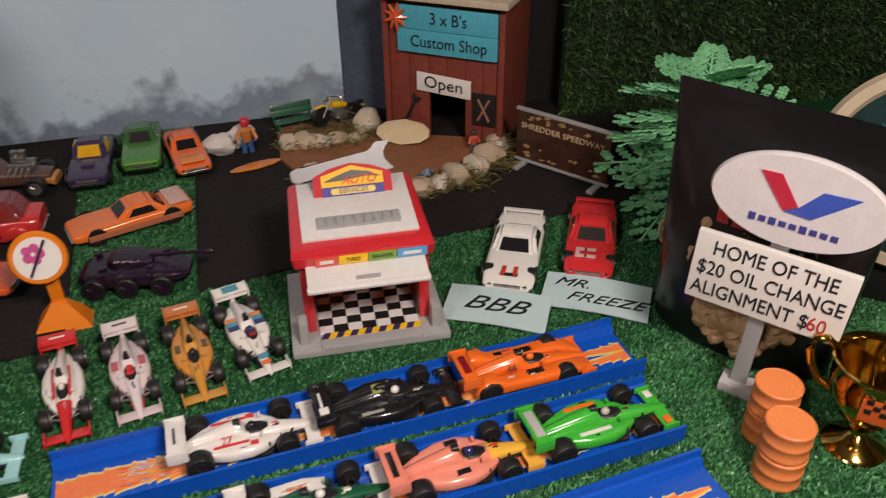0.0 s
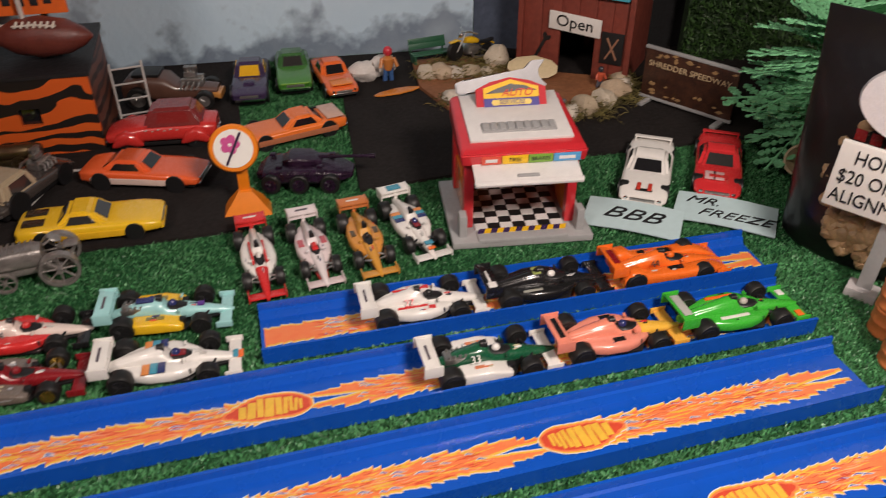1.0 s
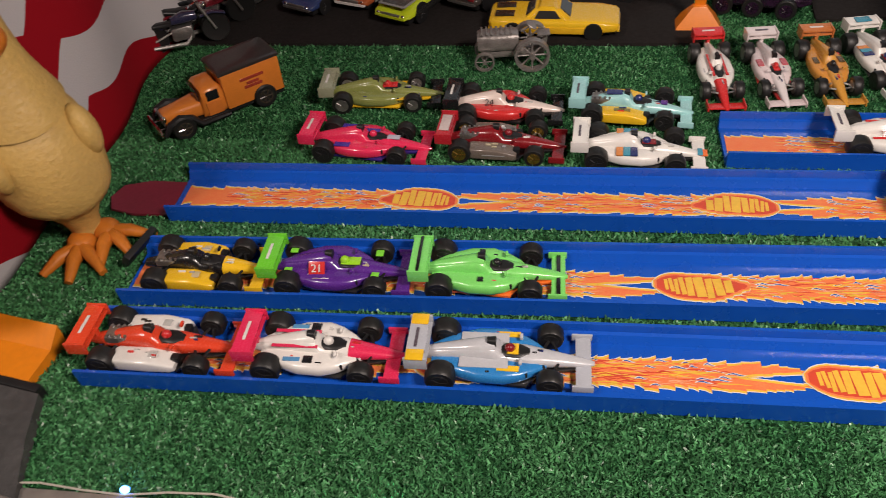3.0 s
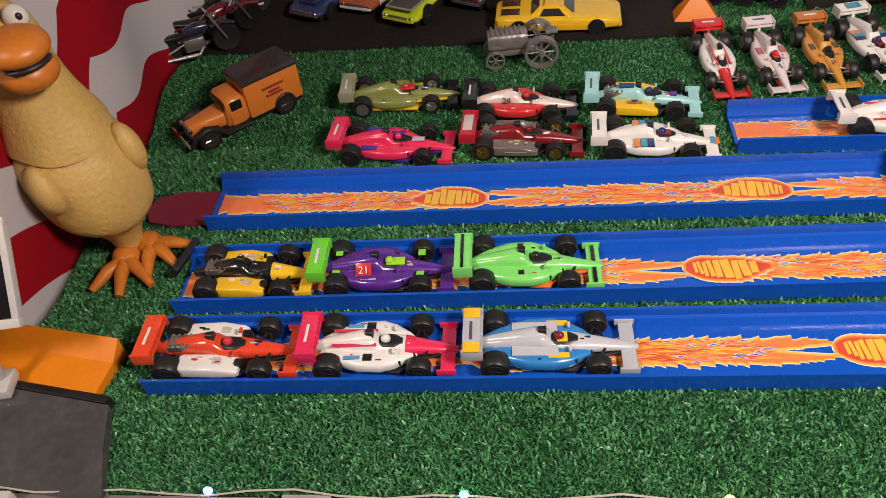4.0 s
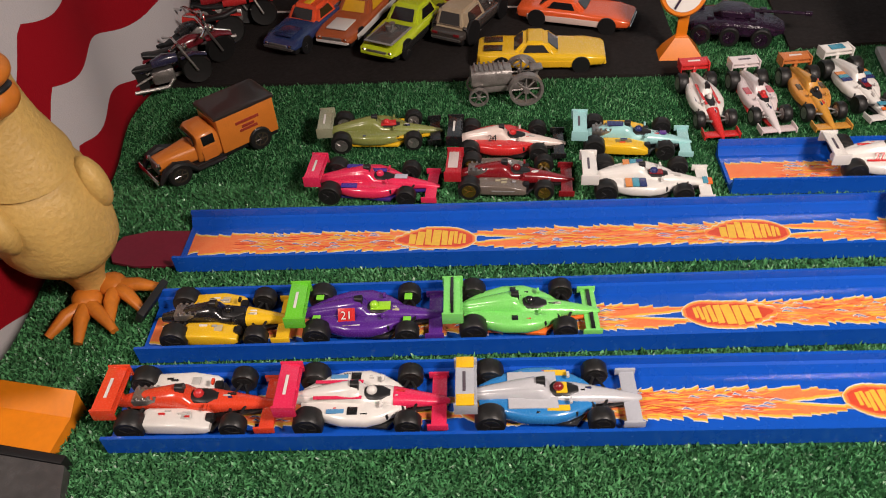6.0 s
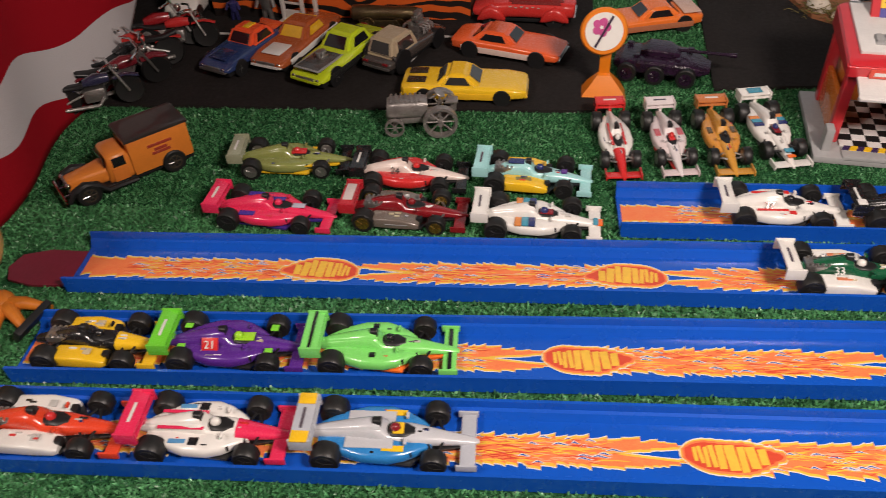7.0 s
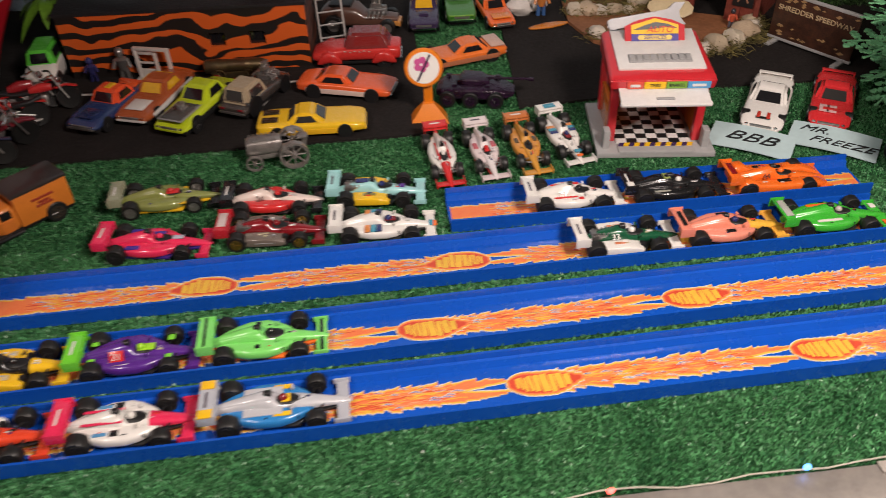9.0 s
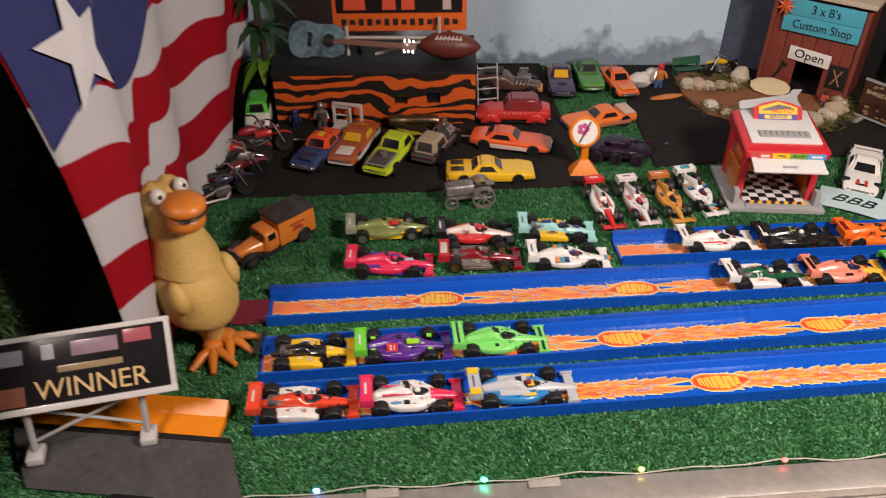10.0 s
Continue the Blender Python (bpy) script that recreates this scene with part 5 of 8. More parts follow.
    part("sign_panel", bm, paint((0.80, 0.60, 0.15), 0.6, 0.0, 0.0), sign, smooth=0)
    bm = bmesh.new()
    prism(bm, [(-0.021, 0.0125), (-0.012, 0.0165), (0.000, 0.0205), (0.012, 0.0185), (0.021, 0.0140), (0.010, 0.0150), (-0.006, 0.0130)], 0.0007, 0.0010)
    part("sign_car_shape", bm, black_plastic, sign, smooth=0)
    lettering("sign_letters", "AUTO", 0.0090, paint((0.65, 0.04, 0.03), 0.6, 0.0, 0.0), sign, pose(0.0045, 0.0125, 0.0012), shear=0.3)
    lettering("sign_letters", "SERVICES", 0.0052, paint((0.05, 0.04, 0.2), 0.6, 0.0, 0.0), sign, pose(0, 0.0046, 0.0012), shear=0.2)
    # spanner leaning over the roof
    bm = bmesh.new()
    prism(bm, [(-0.040, -0.004), (-0.034, -0.0055), (0.012, -0.0045), (0.018, -0.009), (0.027, -0.009), (0.021, -0.002), (0.021, 0.003), (0.028, 0.009), (0.018, 0.010), (0.012, 0.0045), (-0.034, 0.0045), (-0.040, 0.003)], -0.002, 0.002)
    bmesh.ops.bevel(bm, geom=list(bm.edges), offset=0.0007, segments=2, affect="EDGES")
    part("spanner", bm, paint((0.24, 0.24, 0.25), 0.4, 0.2), t, "grey plastic spanner ornament", m=pose(0.050, 0.080, 0.0862, 62, -5, 6) @ Matrix.Diagonal((0.98, 1.0, 1, 1)))
    # front band with four little signs
    for x, w, c, word in ((0.026, 0.013, (0.70, 0.10, 0.06), ""), (0.0415, 0.017, YELLOW, "TIRES"), (0.0585, 0.016, (0.20, 0.40, 0.05), "BRAKES"), (0.0760, 0.018, (0.10, 0.35, 0.65), "")):
        bm = bmesh.new()
        box(bm, (x, 0.0086, 0.0612), (w, 0.0020, 0.0058), 0.0003)
        p = part("small_sign", bm, paint(c), t)
        if word:
            lettering("sign_letters", word, 0.0036, ink, p, pose(x, 0.0074, 0.0612, 90, 0, 0), depth=0.0001)
        else:
            bm = bmesh.new()
            box(bm, (x, 0.0074, 0.0612), (w * 0.6, 0.0004, 0.0022), 0.0001)
            part("writing_bar", bm, white, p)
    # raised door
    bm = bmesh.new()
    box(bm, (0, 0, 0), (0.070, 0.022, 0.0022), 0.0006)
    box(bm, (0, -0.0085, -0.0002), (0.071, 0.003, 0.0034), 0.0006)
    door = part("raised_door", bm, white, t, "white door swung up and open", m=pose(W / 2, 0.0010, 0.0550, 14, 0, 0))
    bm = bmesh.new()
    box(bm, (0, -0.004, 0.0016), (0.014, 0.0025, 0.0014), 0.0005)
    part("door_handle", bm, grey_plastic, door)


garage()


# ---- red wooden shop ----
def shop():
    t = thing("toy_shop", "small red wooden shop model with blue roof signs and open doorway", "model building", pose(0.433, 0.406, 0.003, 0, 0, -42) @ Matrix.Diagonal((0.88, 0.9, 1.0, 1)))
    W, D, Ht = 0.118, 0.085, 0.128
    # front boards with a doorway
    for x0, x1, z0, z1 in ((0, 0.043, 0, Ht), (0.043, 0.082, 0.046, Ht), (0.082, W, 0, Ht)):
        n = max(1, round((x1 - x0) / 0.0205))
        for i in range(n):
            a, b = x0 + (x1 - x0) * i / n, x0 + (x1 - x0) * (i + 1) / n
            bm = bmesh.new()
            box(bm, ((a + b) / 2, 0.002, (z0 + z1) / 2), (b - a - 0.0004, 0.0040, z1 - z0), 0.0005)
            part("plank", bm, wood_red, t)
    for x in (0.002, W - 0.002):
        bm = bmesh.new()
        box(bm, (x, D / 2 + 0.004, Ht / 2), (0.004, D - 0.001, Ht), 0.0005)
        part("side_wall", bm, wood_red, t)
    bm = bmesh.new()
    box(bm, (W / 2, D + 0.0035, Ht / 2), (W, 0.004, Ht), 0.0005)
    part("back_wall", bm, wood_red, t)
    for x in (-0.002, W + 0.002):
        bm = bmesh.new()
        box(bm, (x, -0.0015, Ht / 2), (0.006, 0.006, Ht), 0.0008)
        part("corner_post", bm, wood_red, t)
    bm = bmesh.new()
    box(bm, (W / 2, 0.040, Ht + 0.003), (W + 0.020, D + 0.022, 0.006), 0.001)
    part("roof", bm, surface("pale_roof", (0.55, 0.47, 0.36), 0.6, vary=0.15, scale=30), t, "pale flat roof slab")
    cyan = surface("sky_blue_paint", (0.08, 0.42, 0.55), 0.45, vary=0.12, scale=40)
    for z, word in ((0.1125, "3 x B's"), (0.0920, "Custom Shop")):
        bm = bmesh.new()
        box(bm, (0.064, -0.0040, z), (0.104, 0.003, 0.0200), 0.0006)
        b = part("sign_board", bm, cyan, t, "sky-blue hand-lettered sign board", m=pose(0, 0, 0, 0, 0, 0))
        lettering("letters", word, 0.0145, ink, b, pose(0.066, -0.0058, z, 90, 0, 0), stretch=1.0)
    bm = bmesh.new()
    for i in range(9):
        a = i * 0.7
        tube(bm, [(0.012, -0.007, 0.112), (0.012 + 0.012 * math.cos(a), -0.007 - 0.002 * (i % 2), 0.112 + 0.012 * math.sin(a))], [0.003, 0.0008], 6)
    part("orange_ornament", bm, paint((0.62, 0.10, 0.02)), t, "orange leaf ornament on the sign")
    bm = bmesh.new()
    box(bm, (0, 0, 0), (0.058, 0.0022, 0.0175), 0.0005)
    o = part("open_sign", bm, white_card, t, "white sign lettered Open", m=pose(0.060, -0.003, 0.0545, 6, 3, 0))
    lettering("letters", "Open", 0.0160, ink, o, pose(0, -0.0014, 0.0008, 90, 0, 0), stretch=1.15)
    bm = bmesh.new()
    prism(bm, [(-0.0135, -0.0015), (0.010, -0.0015), (0.013, -0.0045), (0.017, -0.004), (0.0145, 0.0), (0.017, 0.004), (0.013, 0.0045), (0.010, 0.0015), (-0.0105, 0.0015), (-0.014, 0.0045), (-0.018, 0.003), (-0.0155, 0.0), (-0.018, -0.003), (-0.014, -0.0045)], -0.0006, 0.0006)
    part("spanner_shape", bm, black_plastic, t, "black spanner silhouette", smooth=0, m=pose(0.022, -0.001, 0.026, 90, -62, 0))
    bm = bmesh.new()
    box(bm, (0.102, -0.0008, 0.036), (0.0245, 0.0016, 0.030), 0.0004)
    plq = part("tool_plaque", bm, black_plastic, t, "black plaque with crossed tools")
    for s in (-1, 1):
        bm = bmesh.new()
        rod(bm, (0.102 - s * 0.006, -0.002, 0.026), (0.102 + s * 0.006, -0.002, 0.046), 0.0012)
        part("crossed_tool", bm, paint((0.32, 0.16, 0.10)), plq)


shop()
bm = bmesh.new()
prism(bm, [(0.323, 0.383), (0.3367, 0.3302), (0.396, 0.2821), (0.4653, 0.2892), (0.5099, 0.3356), (0.5248, 0.3463), (0.4225, 0.402), (0.3849, 0.4482), (0.3307, 0.448)], 0.0032, 0.0065)
solo("shop_yard", bm, brown_board, "brown board yard in front of the toy shop", "board", smooth=0)

# stones and dry moss round the yard
stone_mats = [surface("pebble", c, 0.6, vary=0.15, scale=90, bump=0.2, bump_scale=300) for c in ((0.55, 0.47, 0.36), (0.50, 0.38, 0.26), (0.60, 0.53, 0.44), (0.45, 0.36, 0.25))]
rs = random.Random(5)
STONES = [(0.3351, 0.4031, 0.011), (0.349, 0.4002, 0.012), (0.3631, 0.3971, 0.010), (0.377, 0.3958, 0.010), (0.3926, 0.3953, 0.008), (0.4002, 0.4, 0.008), (0.3434, 0.3399, 0.010), (0.3567, 0.3224, 0.008), (0.4021, 0.2854, 0.009), (0.4198, 0.2845, 0.011), (0.4369, 0.2866, 0.009), (0.4526, 0.2923, 0.013), (0.4751, 0.3018, 0.012), (0.492, 0.314, 0.014), (0.503, 0.3261, 0.012), (0.5088, 0.3373, 0.012), (0.4115, 0.4191, 0.016)]
for i, (x, y, r) in enumerate(STONES):
    bm = bmesh.new()
    ball(bm, (0, 0, 0), (r, r * rs.uniform(0.7, 0.9), r * rs.uniform(0.6, 0.8)), 14, 0, 0.35, i)
    solo("stone", bm, stone_mats[i % 4], "smooth cream-brown pebble edging the shop yard", "stone", pose(x, y, 0.0035 + r * 0.55, 0, 0, rs.uniform(0, 180)), "yard stones")
bm = bmesh.new()
hull(bm, [(-0.024, 0.004, 0, 0.003), (-0.017, 0.010, 0, 0.0036), (0, 0.0135, 0, 0.004), (0.017, 0.010, 0, 0.0036), (0.024, 0.004, 0, 0.003)], 2.2, 20)
solo("stone_slab", bm, surface("cream_slab", (0.62, 0.50, 0.30), 0.6, vary=0.1, scale=50), "flat oval cream stone slab leaning at the shop front", "stone", pose(0.4345, 0.378, 0.014, 35, 0, -30))

moss_mat = surface("dry_moss", (0.20, 0.15, 0.05), 0.8, vary=0.3, scale=70, color2=(0.08, 0.08, 0.02), island=0.5)


def strands(name, spots, material, label, length, thick, seed, count):
    """Tangled fine strands as one soft mass."""
    r = random.Random(seed)
    vs, fs = [], []
    for _ in range(count):
        x, y, spread = r.choice(spots)
        p = Vector((x + r.gauss(0, spread), y + r.gauss(0, spread), 0.004 + abs(r.gauss(0, 0.004))))
        a = r.uniform(0, 6.28)
        d = Vector((math.cos(a), math.sin(a), r.uniform(-0.3, 0.6))) * r.uniform(0.5, 1.2) * length
        n = Vector((-d.y, d.x, 0.2)).normalized() * thick
        q = p + d * 0.5 + Vector((0, 0, length * 0.2))
        e = p + d
        e.z = max(0.004, e.z)
        k = len(vs)
        vs += [p - n, p + n, q + n, q - n, e]
        fs += [(k, k + 1, k + 2, k + 3), (k + 3, k + 2, k + 4)]
    me = bpy.data.meshes.new(name)
    me.from_pydata([tuple(v) for v in vs], [], fs)
    me.materials.append(material)
    return tagged(new(name, me), label, "moss", kind="stuff")


strands("moss", [(x, y, 0.006) for x, y, r in STONES] + [(0.4975, 0.305, 0.008), (0.4647, 0.2841, 0.008), (0.512, 0.3315, 0.008), (0.3557, 0.4252, 0.012), (0.3843, 0.4253, 0.012), (0.4036, 0.4201, 0.010)], moss_mat, "dry brown-green moss round the shop stones", 0.008, 0.0004, 3, 5200)

# green bench
t = thing("toy_bench", "dark green toy bench beside the moss", "bench", pose(0.3475, 0.444, 0.0065, 0, 0, 8) @ Matrix.Diagonal((1.25, 1.25, 1.25, 1)))
bench_green = paint((0.02, 0.10, 0.05), 0.4)
for i, (y, z, a) in enumerate(((-0.006, 0.0075, 0), (-0.001, 0.0075, 0), (0.0045, 0.0110, 75), (0.0058, 0.0150, 75))):
    bm = bmesh.new()
    box(bm, (0, 0, 0), (0.032, 0.0044, 0.0010), 0.0003)
    part("slat", bm, bench_green, t, m=pose(0, y, z, a, 0, 0))
for s in (-1, 1):
    bm = bmesh.new()
    box(bm, (s * 0.014, -0.002, 0.0035), (0.0016, 0.011, 0.007), 0.0004)
    box(bm, (s * 0.014, 0.0055, 0.0105), (0.0016, 0.0016, 0.011), 0.0004)
    part("bench_leg", bm, bench_green, t)
motorbike("yellow toy motorcycle with chrome fork, by the shop", pose(0.3862, 0.4322, 0.0068, 0, -12, 205), paint((0.80, 0.48, 0.01)), 1.05)

# small figures and the surfboard
def figurine(label, m, slots, k=1.0, name="figurine"):
    bm = bmesh.new()
    for s in (-1, 1):
        rod(bm, (s * 0.0024, 0, 0), (s * 0.0018, 0, 0.009), 0.0018, 8, 1)
        rod(bm, (s * 0.0042, 0, 0.0165), (s * 0.0062, -0.003, 0.0105), 0.0013, 8, 0)
    lathe(bm, [(0.0028, 0.008), (0.0038, 0.012), (0.0044, 0.0165), (0.0018, 0.0185)], 14, slot=0)
    ball(bm, (0, 0, 0.0215), (0.0034, 0.0034, 0.0038), 12, 2)
    return solo(name, bm, slots, label, "figurine", m @ Matrix.Diagonal((k, k, k, 1)))


figurine("small plain figurine with a red head and blue legs", pose(0.299, 0.412, 0.0032), [paint((0.55, 0.2, 0.05)), paint((0.05, 0.12, 0.30)), paint((0.55, 0.03, 0.05))], 1.35)
figurine("small dark blue figurine by the striped building", pose(-0.1701, 0.3343, H), [paint((0.03, 0.03, 0.12)), paint((0.02, 0.02, 0.08)), paint((0.04, 0.04, 0.15))], 1.0)
figurine("small pewter figurine beside the white door frame", pose(-0.1385, 0.3323, H), [dull_chrome, dull_chrome, dull_chrome], 1.35)
figurine("tiny figurine sitting among the yard stones", pose(0.4863, 0.3363, 0.0065), [paint((0.55, 0.10, 0.05)), paint((0.1, 0.1, 0.12)), paint((0.03, 0.03, 0.04))], 0.8)
figurine("tiny pale blue figurine on the shop yard", pose(0.425, 0.3084, 0.0065, 60, 0, 40), [paint((0.18, 0.30, 0.40)), paint((0.05, 0.05, 0.06)), paint((0.1, 0.12, 0.15))], 0.75)
white_stone = surface("white_rock", (0.66, 0.62, 0.58), 0.6, vary=0.1, scale=70, bump=0.3)
for x, y, r in ((0.2755, 0.4189, 0.013), (0.2956, 0.4292, 0.014)):
    bm = bmesh.new()
    ball(bm, (0, 0, 0), (r, r * 0.8, r * 0.75), 14, 0, 0.4, int(x * 1000))
    solo("white_rock", bm, white_stone, "rounded white rock beside the figurine", "rock", pose(x, y, 0.003 + r * 0.65))
bm = bmesh.new()
hull(bm, [(-0.023, 0.0015, 0, 0.0016), (-0.016, 0.0050, 0, 0.0022), (0, 0.0072, 0, 0.0024), (0.014, 0.0056, 0, 0.0022), (0.023, 0.0014, 0, 0.0016)], 2.5, 16)
solo("toy_surfboard", bm, paint((0.62, 0.20, 0.02)), "orange toy surfboard lying on black foam", "surfboard", pose(0.301, 0.3805, 0.0034, 0, 0, 12))

# speedway banner
t = thing("speedway_banner", "brown printed speedway banner in a grey frame, on black foam", "banner", pose(0.517, 0.308, 0.003, 0, 0, -58))
ban = surface("banner_print", (0.09, 0.035, 0.018), 0.4, vary=0.3, scale=120, color2=(0.012, 0.006, 0.006), coat=0.2)
bm = bmesh.new()
box(bm, (0.042, 0, 0.0275), (0.088, 0.002, 0.045), 0.0005)
pn = part("banner_panel", bm, ban, t, "dark brown leaf-patterned print")
tan = paint((0.36, 0.22, 0.10), 0.4)
rb = random.Random(8)
for i in range(26):
    bm = bmesh.new()
    x, z = rb.uniform(0.003, 0.080), rb.choice((rb.uniform(0.008, 0.018), rb.uniform(0.042, 0.048)))
    ln, hh = rb.uniform(0.003, 0.008), rb.uniform(0.001, 0.0025)
    loft(bm, [[(x, yy, z), (x + ln * 0.5, yy, z + hh), (x + ln, yy, z + hh * 0.4), (x + ln * 0.5, yy, z - hh * 0.5)] for yy in (-0.0016, -0.0011)])
    part("leaf_shape", bm, tan, pn, smooth=0)
lettering("letters", "SHREDDER SPEEDWAY", 0.0072, paint((0.55, 0.42, 0.25), 0.4), pn, pose(0.042, -0.0013, 0.0365, 90, 0, 0), stretch=1.08)
for z in (0.0045, 0.0505):
    bm = bmesh.new()
    box(bm, (0.042, 0, z), (0.090, 0.0034, 0.0028), 0.0006)
    part("frame_bar", bm, grey_plastic, t)
for x in (0.006, 0.078):
    bm = bmesh.new()
    box(bm, (x, -0.002, 0.0016), (0.006, 0.026, 0.0030), 0.0008)
    part("foot", bm, grey_plastic, t)

# hand-lettered cards
def card(m, w, d, lines, label):
    t = thing("name_card", label, "card", m, "hand-lettered cards")
    bm = bmesh.new()
    loft(bm, [[(x, -d / 2, z - 0.0004 + 0.0012 * math.cos(x * 60)) for x, z in ((-w / 2 + w * i / 8, 0) for i in range(9))] + [(x, -d / 2, 0.0004 + 0.0012 * math.cos(x * 60)) for x in [w / 2 - w * i / 8 for i in range(9)]],
              [(x, d / 2, z - 0.0004 + 0.0012 * math.cos(x * 60)) for x, z in ((-w / 2 + w * i / 8, 0) for i in range(9))] + [(x, d / 2, 0.0004 + 0.0012 * math.cos(x * 60)) for x in [w / 2 - w * i / 8 for i in range(9)]]])
    c = part("card_sheet", bm, pale_card, t)
    for txt, x, y, sz in lines:
        lettering("letters", txt, sz, ink, t, pose(x, y, 0.0019), shear=0.45, stretch=1.3, thin=0.00012)


card(pose(0.4159, 0.1203, 0.0050, 6, 0, -34.5), 0.0675, 0.034, [("BBB", -0.002, 0.0, 0.0185)], "pale blue card hand-lettered BBB, leaning on turf")
card(pose(0.4819, 0.1085, 0.0052, 6, 0, -37.0), 0.0700, 0.034, [("MR.", -0.017, 0.0070, 0.0115), ("FREEZE", 0.006, -0.0058, 0.0120)], "pale blue hand-lettered card with a name, on turf")

# round orange marker sign
t = thing("marker_sign", "orange plastic toy sign with a round white face, on turf", "toy sign", pose(0.1525, 0.207, 0.001, 0, 0, -2))
orp = paint((0.80, 0.22, 0.01), 0.35)
bm = bmesh.new()
loft(bm, [[(-0.017, -0.010, 0), (0.017, -0.010, 0), (0.017, 0.008, 0), (-0.017, 0.008, 0)], [(-0.015, -0.008, 0.004), (0.015, -0.008, 0.004), (0.012, 0.007, 0.008), (-0.012, 0.007, 0.008)], [(-0.005, -0.001, 0.016), (0.005, -0.001, 0.016), (0.004, 0.004, 0.017), (-0.004, 0.004, 0.017)]])
part("foot", bm, orp, t, smooth=25)
bm = bmesh.new()
box(bm, (0, 0.003, 0.026), (0.0080, 0.003, 0.026), 0.0006)
part("stem", bm, orp, t)
disc = pose(-0.003, 0.002, 0.050, 72, 0, 0)
bm = bmesh.new()
lathe(bm, [(0.0160, -0.0016), (0.0170, 0.0), (0.0160, 0.0016)], 36, m=disc)
d = part("sign_disc", bm, orp, t)
bm = bmesh.new()
lathe(bm, [(0.0135, 0.0015), (0.0135, 0.0021)], 36, m=disc)
part("sign_face", bm, white_card, d)
bm = bmesh.new()
for i in range(5):
    lathe(bm, [(0.0030, 0.0022), (0.0028, 0.0025)], 10, m=disc @ pose(0.004 * math.cos(i * 1.25) - 0.002, 0.004 * math.sin(i * 1.25) + 0.003, 0))
part("sign_mark", bm, paint((0.60, 0.10, 0.30)), d)
bm = bmesh.new()
box(bm, (0, 0, 0.0028), (0.0017, 0.025, 0.0006), 0.0002, rot=pose(0, 0, 0, 0, 0, -28))
for v in bm.verts:
    v.co = disc @ v.co
part("sign_bar", bm, paint((0.05, 0.03, 0.06)), d)


# ---- striped building and what stands on it ----
def stripe_material(name, orange, dark, freq, across):
    """Tiger stripes: warped bands."""
    m = bpy.data.materials.new(name)
    m.use_nodes = True
    N, Lk = m.node_tree.nodes, m.node_tree.links
    b = N["Principled BSDF"]
    b.inputs["Roughness"].default_value = 0.45
    tc, mp, wv, rp, ns = N.new("ShaderNodeTexCoord"), N.new("ShaderNodeMapping"), N.new("ShaderNodeTexWave"), N.new("ShaderNodeValToRGB"), N.new("ShaderNodeTexNoise")
    mp.inputs["Scale"].default_value = across
    wv.bands_direction = "Z"
    wv.inputs["Scale"].default_value, wv.inputs["Distortion"].default_value, wv.inputs["Detail"].default_value, wv.inputs["Detail Scale"].default_value = freq, 13.0, 2.5, 0.9
    rp.color_ramp.elements[0].position, rp.color_ramp.elements[0].color = 0.50, (*dark, 1)
    rp.color_ramp.elements[1].position, rp.color_ramp.elements[1].color = 0.55, (*orange, 1)
    Lk.new(tc.outputs["Object"], mp.inputs[0])
    Lk.new(mp.outputs[0], wv.inputs[0])
    ns.inputs["Scale"].default_value = 15.0
    ad = N.new("ShaderNodeMath")
    ad.operation = "MULTIPLY_ADD"
    Lk.new(mp.outputs[0], ns.inputs["Vector"])
    Lk.new(ns.outputs["Fac"], ad.inputs[0])
    ad.inputs[1].default_value = 1.7
    Lk.new(wv.outputs["Fac"], ad.inputs[2])
    sb = N.new("ShaderNodeMath")
    sb.operation = "SUBTRACT"
    sb.inputs[1].default_value = 0.85
    Lk.new(ad.outputs[0], sb.inputs[0])
    Lk.new(sb.outputs[0], rp.inputs[0])
    Lk.new(rp.outputs[0], b.inputs["Base Color"])
    return m


tiger = stripe_material("tiger_stripe_paint", (0.62, 0.105, 0.015), (0.012, 0.009, 0.008), 21, (0.62, 1, 1))
tiger_dark = stripe_material("darker_stripe_wood", (0.15, 0.05, 0.03), (0.03, 0.012, 0.01), 22, (1, 0.5, 1))
TIG = pose(-0.192, 0.3425, H, 0, 0, -3)


